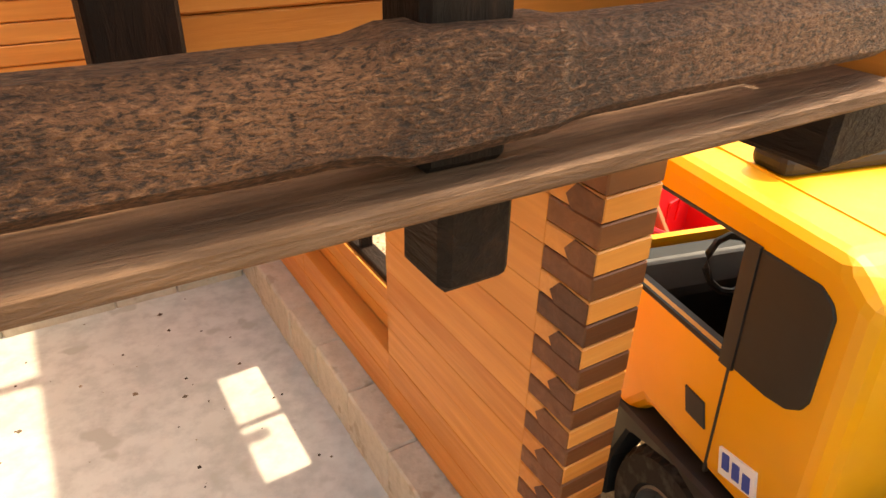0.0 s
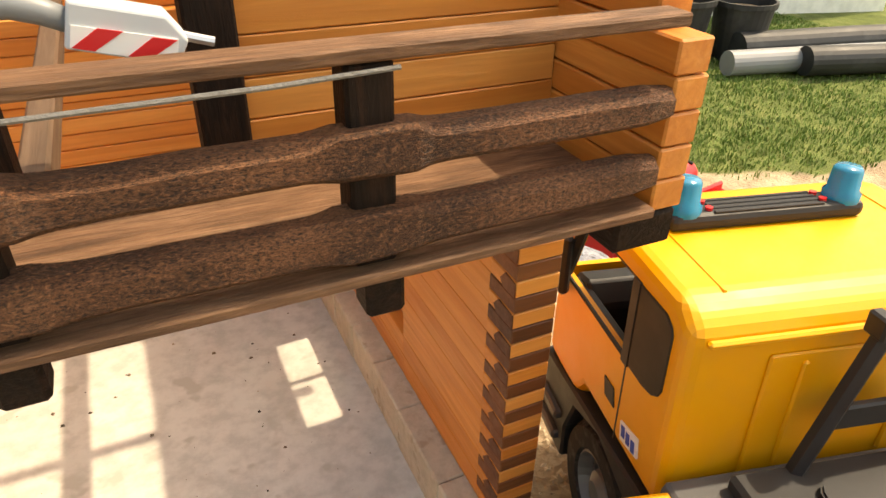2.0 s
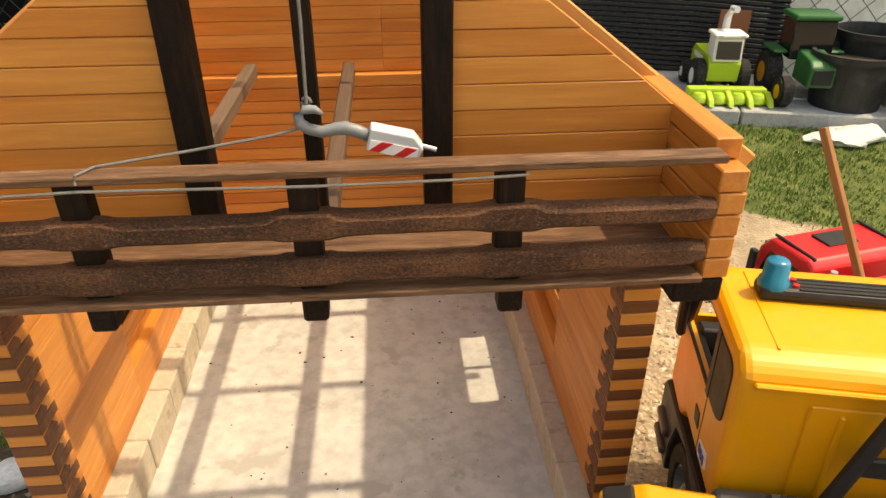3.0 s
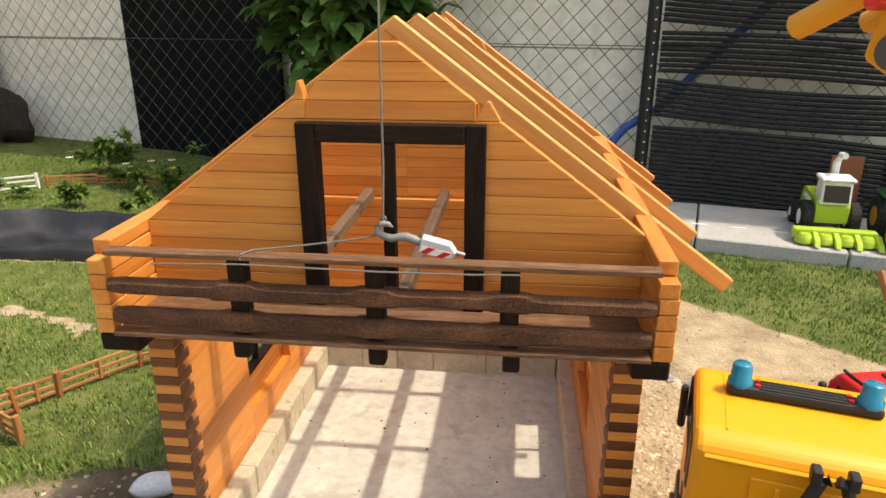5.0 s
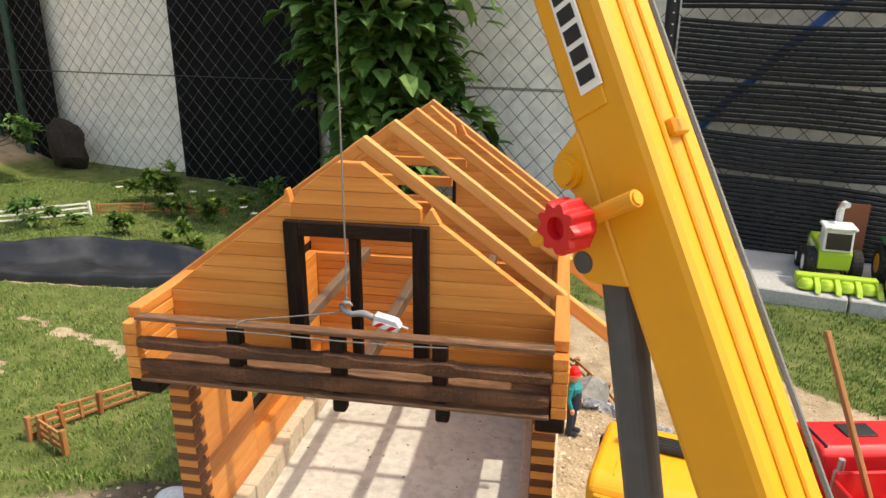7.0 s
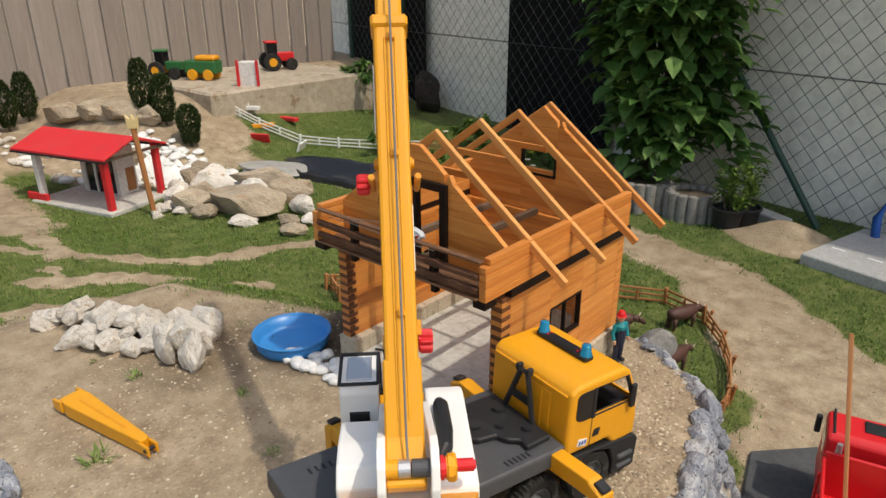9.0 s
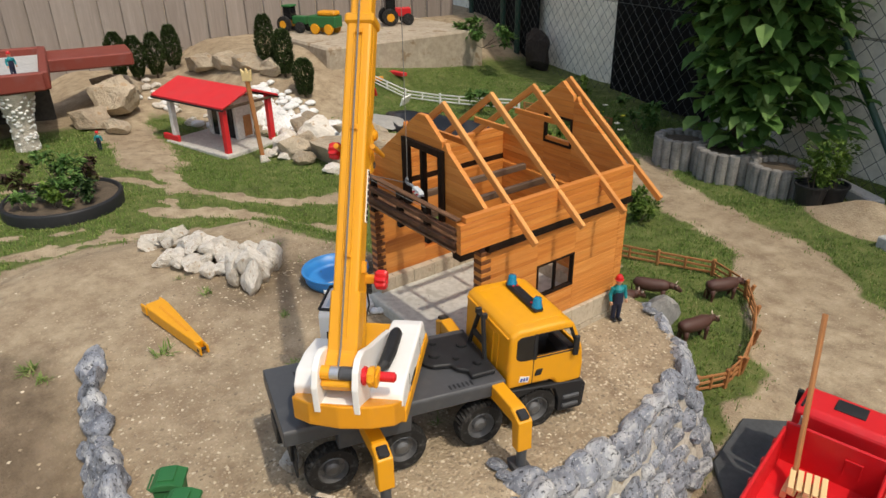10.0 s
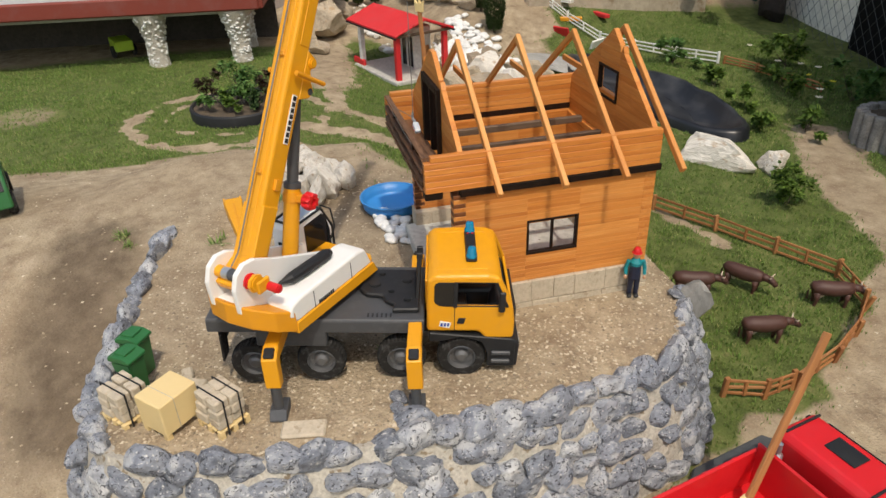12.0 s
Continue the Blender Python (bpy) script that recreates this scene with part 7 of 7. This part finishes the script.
for x, y, k in ((-0.085, 1.83, 0), (-0.045, 1.90, 1)):
    z = ground_z(x, y)
    pot = thing("flower_pot", (x, y, z), label="black plastic flower pot with a small conifer", category="flower pot", group="flower pots")
    part("pot", lathe([(0.0, 0.0), (0.042, 0.0), (0.055, 0.075), (0.060, 0.076), (0.060, 0.084), (0.054, 0.084), (0.052, 0.070), (0.0, 0.068)], 24, None, (x, y, z)), DARK, pot, m=Matrix())
    plant("small_conifer", x, y, z + 0.066, 0.05, 0.05, 0.17, 520, 0.018, LEAF_BOX, 90 + k, "small green conifer growing in a pot", "conifer", 2, "potted conifers", 0.9)

# ---- black pond liner ----


def pond_mesh():
    bm = bmesh.new()
    n = len(POND) * 4
    cx, cy = sum(p[0] for p in POND) / len(POND), sum(p[1] for p in POND) / len(POND)
    pts = []
    for i in range(len(POND)):
        p0, p1, p2, p3 = (Vector(POND[(i + k - 1) % len(POND)]) for k in range(4))
        for t in (0, 0.25, 0.5, 0.75):
            pts.append(0.5 * (2 * p1 + (p2 - p0) * t + (2 * p0 - 5 * p1 + 4 * p2 - p3) * t * t + (3 * p1 - p0 - 3 * p2 + p3) * t ** 3))
    rings = []
    for s, h in ((1.06, -0.02), (1.04, 0.028), (1.0, 0.042), (0.95, 0.030), (0.86, 0.002), (0.74, -0.016), (0.5, -0.022)):
        rings.append([bm.verts.new((cx + (p.x - cx) * s, cy + (p.y - cy) * s, max(low_ground(p.x, p.y), -0.19) + h + 0.010 * noise.noise(Vector((p.x * 6, p.y * 6, h))))) for p in pts])
    for a, b in zip(rings, rings[1:]):
        for k in range(n):
            bm.faces.new((a[k], a[(k + 1) % n], b[(k + 1) % n], b[k]))
    bm.faces.new(rings[-1])
    return bm


part("pond_liner", pond_mesh(), plastic("pond_black", (0.012, 0.013, 0.016), 0.3, 0.5, 8), label="black moulded plastic garden pond set in grass", category="pond", smooth=True)

# ---- toy hut with red roof ----
e1, e2 = Vector((-0.95, -0.311, 0)), Vector((-0.311, 0.95, 0))
HZ = -0.150
HUM = Matrix((e1, e2, Vector((0, 0, 1)))).transposed().to_4x4()
HUM.translation = (-1.850, 0.310, HZ)
HUM = HUM @ Matrix.Diagonal((0.93, 0.93, 0.95, 1))
hut = thing("toy_hut", m=HUM, label="white toy hut with bright red gable roof on posts", category="toy hut")
up_ = lambda n, b, m_, l="", par=None: part(n, b, m_, par or hut, l, HUM)
RED_ROOF = plastic("red_roof", (0.62, 0.02, 0.025), 0.55, 0.25, 12)
WHITEWASH = speckled("whitewash", (0.60, 0.58, 0.54), (0.74, 0.73, 0.70), 14, 0.9, 0.2)
up_("base", box(0.47, 0.31, 0.03, (0.215, 0.140, 0.0), 0.004), CONCRETE)
up_("wall", box(0.22, 0.012, 0.205, (0.26, 0.20, 0.115)), WHITEWASH, "whitewashed wall")
up_("wall", box(0.012, 0.10, 0.205, (0.145, 0.235, 0.115)), WHITEWASH)
up_("wall", box(0.22, 0.012, 0.205, (0.26, 0.285, 0.115)), WHITEWASH)
for x in (0.19, 0.25, 0.31):
    up_("door", box(0.040, 0.006, 0.15, (x, 0.192, 0.092), 0.002), BLACK_GLASS)
    up_("door_post", box(0.008, 0.010, 0.18, (x + 0.028, 0.190, 0.10), 0.001), WHITEWASH)
up_("shutter", box(0.006, 0.045, 0.10, (0.137, 0.250, 0.075), 0.001), FENCE_WOOD)
for x, y, mt in ((0.012, 0.020, RED_ROOF), (0.012, 0.29, RED_ROOF), (0.405, 0.020, WHITEWASH)):
    up_("post", box(0.026, 0.026, 0.225, (x, y, 0.122), 0.002), mt, "red post" if mt is RED_ROOF else "white post")
up_("low_wall", box(0.12, 0.016, 0.030, (0.43, 0.012, 0.028), 0.002), RED_ROOF)
for s in (-1, 1):
    yc = 0.160
    bm = prism([(yc + s * 0.168, 0.222), (yc + s * 0.168, 0.232), (yc, 0.292), (yc, 0.280)], -0.025, 0.515, 0.002, "YZ", None, 1)
    slope = up_("roof_slope", bm, RED_ROOF, "bright red roof slope")
    up_("roof_edge", box(0.545, 0.010, 0.008, (0.245, yc + s * 0.166, 0.219), 0.001), DARK, "", slope)
up_("gable_beam", box(0.010, 0.30, 0.012, (-0.012, 0.160, 0.224), 0.002), WEATHERED)
stick("hut_pole", (-1.75, 0.43, ground_z(-1.75, 0.43)), (-1.77, 0.415, 0.18), 0.018, 0.010, FENCE_WOOD, None, "plain wooden pole with a yellow top", up=(1, 0, 0), category="pole")
obj("pole_sign", mesh_of(prism([(-0.02, 0), (0.02, 0), (0.024, 0.05), (0.008, 0.035), (0.0, 0.055), (-0.008, 0.035), (-0.024, 0.05)], -0.006, 0.006, 0.002, "XZ", None, 1), CREAM), None, pose(-1.77, 0.415, 0.178, 0, 0, 40), "yellow crown-shaped pole top", "ornament")

# ---- raised deck on stone pillars ----
deck_m = pose(-2.28, -0.26, 0, 0, 0, -8)
DECK = thing("model_bridge", m=deck_m, label="model garage bridge with dark red edge on pebble pillars", category="model bridge")
RUST = plastic("oxide_red", (0.20, 0.035, 0.022), 0.6, 0.4, 15)
dk = lambda n, b, m_, l="": part(n, b, m_, DECK, l, deck_m)
dk("deck_slab", box(0.72, 2.0, 0.03, (-0.36, -1.0, 0.180), 0.004), SLAB)
dk("fascia", box(0.035, 2.02, 0.075, (0.010, -1.0, 0.192), 0.006), RUST, "dark red painted edge")
dk("fascia", box(0.74, 0.035, 0.075, (-0.36, 0.010, 0.192), 0.006), RUST)
dk("fascia", box(0.035, 2.02, 0.060, (-0.72, -1.0, 0.200), 0.006), RUST)
dk("side_ramp", box(0.30, 0.40, 0.06, (-0.62, 0.20, 0.17), 0.006), RUST)
dk("back_wall", box(0.04, 2.0, 0.30, (-0.62, -1.0, 0.03), 0.004), speckled("dark_render", (0.05, 0.045, 0.04), (0.09, 0.08, 0.07), 10, 0.9))
dk("lintel", box(0.06, 1.9, 0.035, (-0.06, -1.0, 0.150), 0.004), SLAB)
PEB = speckled("pillar_pebbles", (0.44, 0.40, 0.34), (0.62, 0.58, 0.50), 60, 0.9, 0.9, 0.006)


def pillar(x, y):
    p = thing("pillar", m=deck_m @ Matrix.Translation((x, y, -0.1)))
    p.parent, p.matrix_parent_inverse = DECK, WM[DECK].inverted()
    bm = lathe([(0.0, -0.02), (0.052, -0.02), (0.046, 0.05), (0.046, 0.12), (0.062, 0.19), (0.085, 0.25), (0.0, 0.25)], 16)
    part("core", bm, PEB, p)
    rr = random.Random(int(y * 100))
    for k in range(230):
        a, h = rr.uniform(0, 6.283), rr.uniform(0.0, 0.235)
        rad = 0.043 + max(0.0, h - 0.12) * 0.28
        s = rr.uniform(0.0055, 0.0095)
        obj("pebble", ROUND[k % 5], p, deck_m @ Matrix.Translation((x + rad * math.cos(a), y + rad * math.sin(a), -0.1 + h)) @ Matrix.Diagonal((s, s, s, 1)))


for x, y in ((-0.06, -0.12), (-0.06, -0.52), (-0.40, -0.14), (-0.06, -1.75)):
    pillar(x, y)
obj("toy_figure", WORKER, None, deck_m @ Matrix.Translation((-0.12, -0.10, 0.196)) @ pose(0, 0, 0, 0, 0, 120), "toy workman figure standing on the bridge deck", "toy figure")
obj("toy_figure", WORKER, None, pose(-2.20, -0.12, ground_z(-2.20, -0.12), 0, 0, 60) @ Matrix.Diagonal((0.8, 0.8, 0.8, 1)), "small dark toy figure standing on the lawn", "toy figure")
gt = thing("toy_trailer", m=pose(-2.70, -0.98, ground_z(-2.7, -0.98), 0, 0, 20), label="green toy trailer parked beside the bridge", category="toy trailer")
part("body", box(0.16, 0.09, 0.05, (0, 0, 0.06), 0.004), LIME, gt)
for s in (-1, 1):
    part("wheel", cyl(0.03, 0.02, (0.03, s * 0.05, 0.03), "Y", 20, bevel=0.003), RUBBER, gt)

# ---- round planter in the ring track ----
PX, PY = -1.53, -0.375
PZ = ground_z(PX, PY)
tub = thing("planter_ring", (PX, PY, PZ), label="low round black plastic planter filled with soil", category="planter")
part("rim", lathe([(0.186, -0.02), (0.190, 0.036), (0.186, 0.043), (0.176, 0.041), (0.174, 0.01)], 48, None, (PX, PY, PZ)), DARK, tub, m=Matrix(), smooth=True)
soil = cyl(0.178, 0.03, (PX, PY, PZ + 0.016), "Z", 40)
part("soil", soil, BARK, tub, m=Matrix())
for dx, dy, w, h, n, mt, k in ((-0.02, 0.0, 0.09, 0.15, 620, LEAF, 0), (-0.07, -0.10, 0.07, 0.10, 260, LEAF_RED, 1), (-0.02, 0.11, 0.06, 0.12, 240, LEAF_RED, 2), (0.08, -0.04, 0.06, 0.08, 240, LEAF_BOX, 3), (0.08, 0.07, 0.06, 0.07, 220, LEAF_DARK, 4), (-0.10, 0.04, 0.06, 0.10, 240, LEAF_DARK, 5), (0.05, -0.12, 0.05, 0.07, 180, LEAF, 6)):
    plant("planter_shrub", PX + dx, PY + dy, PZ + 0.035, w, w, h, n, 0.022, mt, 120 + k, "small shrub growing in the round planter", "shrub", 3, "shrubs in the planter")

# ---- dwarf cypresses ----
LEAF_CYPRESS = leaf_material("leaf_cypress", (0.022, 0.042, 0.012), (0.042, 0.070, 0.020), (0.075, 0.115, 0.035))
def cypress(x, y, h, w, k):
    z = ground_z(x, y)
    t = thing("dwarf_cypress", (x, y, z), label="slim dark green dwarf cypress on bare sand", category="cypress", group="dwarf cypresses")

    def place(r):
        u_ = r.random()
        rad = w * (math.sin(math.pi * min(1, 0.10 + 0.87 * u_ ** 1.25)) ** 0.55) * math.sqrt(r.uniform(0.45, 1)) * (1 + 0.10 * math.sin(7 * u_ + k))
        a = r.uniform(0, 6.283)
        return (x + rad * math.cos(a), y + rad * math.sin(a), z + h * (0.07 + 0.90 * u_)), (math.cos(a) * 0.6, math.sin(a) * 0.6, 0.9)

    me = leaves(2600, place, 0.017, 300 + k, -0.3, 0.22)
    me.materials.append(LEAF_CYPRESS)
    obj("crown", me, t, Matrix())
    part("trunk", tube([(x, y, z - 0.01), (x, y, z + h * 0.5)], [0.008, 0.004], 8), BARK, t, m=Matrix())


for k, (x, y, h) in enumerate(((-2.66, 0.88, 0.27), (-2.53, 0.92, 0.25), (-2.35, 0.94, 0.20), (-3.30, 0.25, 0.27), (-3.27, 0.34, 0.25), (-3.29, 0.45, 0.26), (-3.38, 0.58, 0.26))):
    cypress(x, y, h, 0.058, k)

# ---- board wall and yard at the far side ----
BOARD = wood("grey_boards", (0.22, 0.185, 0.165), (0.32, 0.275, 0.245), (0.40, 0.35, 0.315), 0.8, 120, 0.35)
bwall = thing("wall_west", (-3.7, 0.5, 0), label="tall wall of weathered grey-brown vertical boards", category="wall", kind="structure")
w0, w1 = Vector((-3.95, -2.2, 0)), Vector((-3.42, 2.76, 0))
NB = 40
for i in range(NB):
    p = w0.lerp(w1, (i + 0.5) / NB)
    zz = -0.15
    wdt = (w1 - w0).length / NB - 0.0012
    off = 0.004 * ((i * 7) % 3 - 1)
    stick("board", (p.x + off, p.y, zz), (p.x + off, p.y, 1.75), wdt, 0.022, BOARD, bwall, up=(1, 0.1, 0), bevel=0.002)
SANDY = speckled("sandy_concrete", (0.34, 0.28, 0.205), (0.48, 0.41, 0.32), 5, 0.95, 0.6, 0.006, (0.27, 0.20, 0.13))
part("yard_slab", box(0.95, 1.15, 0.25, (-3.05, 1.78, ground_z(-3.0, 1.7) - 0.10), 0.012), SANDY, kind="structure", label="pale concrete yard slab with toys on it", category="slab")
YZ = ground_z(-3.0, 1.7) + 0.026


def tractor(x, y, rz, body, s, label):
    m = pose(x, y, YZ, 0, 0, rz) @ Matrix.Diagonal((s, s, s, 1))
    t = thing("toy_tractor", m=m, label=label, category="toy tractor", group="farm toys")
    part("bonnet", box(0.05, 0.10, 0.05, (0, 0.05, 0.075), 0.006, seg=2), body, t)
    part("cab", box(0.065, 0.06, 0.08, (0, -0.03, 0.115), 0.005), BLACK_GLASS, t)
    part("cab_roof", box(0.075, 0.07, 0.012, (0, -0.03, 0.16), 0.004), body, t)
    for sx in (-1, 1):
        part("rear_wheel", cyl(0.05, 0.032, (sx * 0.055, -0.04, 0.05), "X", 24, bevel=0.005), RUBBER, t)
        part("front_wheel", cyl(0.034, 0.026, (sx * 0.050, 0.075, 0.034), "X", 24, bevel=0.004), RUBBER, t)
        part("rim", cyl(0.024, 0.034, (sx * 0.055, -0.04, 0.05), "X", 18), YELLOW, t)
    return t


tractor(-3.30, 1.36, -60, GREEN, 1.0, "dark green toy tractor on the yard slab")
tractor(-3.12, 2.02, -20, RED, 1.1, "red and black toy tractor on the yard slab")
tr = thing("toy_trailer", m=pose(-3.08, 1.47, YZ, 0, 0, -60), label="green toy trailer with yellow wheels on the yard slab", category="toy trailer", group="farm toys")
part("body", box(0.09, 0.20, 0.07, (0, 0, 0.075), 0.006), GREEN, tr)
part("load", box(0.08, 0.13, 0.03, (0, 0.03, 0.125), 0.01), YELLOW_DEEP, tr)
for sx in (-1, 1):
    for sy in (-0.05, 0.05):
        part("wheel", cyl(0.032, 0.02, (sx * 0.045, sy, 0.032), "X", 20, bevel=0.004), YELLOW, tr)
shed = thing("toy_shed", m=pose(-2.68, 1.52, YZ - 0.02, 0, 0, 40), label="small white toy shed with red posts", category="toy shed", group="farm toys")
part("wall", box(0.10, 0.07, 0.15, (0, 0, 0.075), 0.003), WHITEWASH, shed)
for x in (-0.055, 0.055):
    part("post", box(0.014, 0.014, 0.16, (x, -0.04, 0.08), 0.001), RED_ROOF, shed)
for i, (x, y, L, rz, mt) in enumerate(((-2.62, 1.40, 0.22, 30, WHITE_WOOD), (-2.66, 1.37, 0.20, 40, WHITE_WOOD), (-2.50, 1.62, 0.14, 10, RED_ROOF), (-2.70, 2.05, 0.30, 60, WHITE_WOOD), (-2.45, 1.42, 0.12, 70, YELLOW_DEEP))):
    obj("loose_plank", mesh_of(box(L, 0.035, 0.02, (0, 0, 0.01), 0.002), mt), None, pose(x, y, ground_z(x, y) + 0.004, 0, 0, rz), "loose painted plank lying by the yard slab", "plank", "loose planks")
for x, y, rz, mt in ((-2.33, 1.32, 30, RED_ROOF), (-2.16, 1.44, 120, WHITE_WOOD)):
    obj("tilted_board", mesh_of(box(0.10, 0.010, 0.05, (0, 0, 0.022), 0.002), mt), None, pose(x, y, ground_z(x, y), 20, 0, rz), "small painted board lying tilted in grass", "board")
gv = thing("toy_van", m=pose(-0.62, -0.985, ground_z(-0.6, -0.95), 0, 0, 20), label="dark green toy lorry parked on bare sand", category="toy lorry")
part("body", prism([(-0.16, 0.03), (-0.16, 0.13), (0.02, 0.13), (0.05, 0.12), (0.075, 0.075), (0.085, 0.03)], -0.06, 0.06, 0.006, "XZ", None, 2), GREEN, gv)
part("windscreen", prism([(0.0535, 0.116), (0.0775, 0.076), (0.0765, 0.075), (0.051, 0.117)], -0.05, 0.05, 0, "XZ"), BLACK_GLASS, gv)
for s in (-1, 1):
    part("window", prism([(0.0, 0.078), (0.0, 0.116), (0.04, 0.116), (0.06, 0.078)], s * 0.0600 - 0.0008, s * 0.0600 + 0.0008, 0, "XZ"), BLACK_GLASS, gv)
    for x in (0.04, -0.11):
        part("wheel", cyl(0.032, 0.022, (x, s * 0.055, 0.032), "Y", 22, bevel=0.004), RUBBER, gv)

# ---- odds and ends along the fence ----
STUMP = speckled("dark_stump", (0.012, 0.010, 0.009), (0.04, 0.03, 0.025), 8, 0.9, 0.8, 0.006)
obj("tree_stump", rock_mesh(612, STUMP, 3, 0.6, 1.0, 0.8), None, FM @ Matrix.Translation((-2.47, -0.02, -0.03)) @ Matrix.Diagonal((0.13, 0.09, 0.19, 1)), "dark rotting tree stump at the foot of the wall", "tree stump")
obj("kerb_stone", mesh_of(box(0.24, 0.06, 0.05, (0, 0, 0.02), 0.006), SLAB), None, pose(-0.02, 2.05, ground_z(-0.02, 2.05), 0, 0, -28), "short grey concrete kerb stone by the fence", "kerb stone")
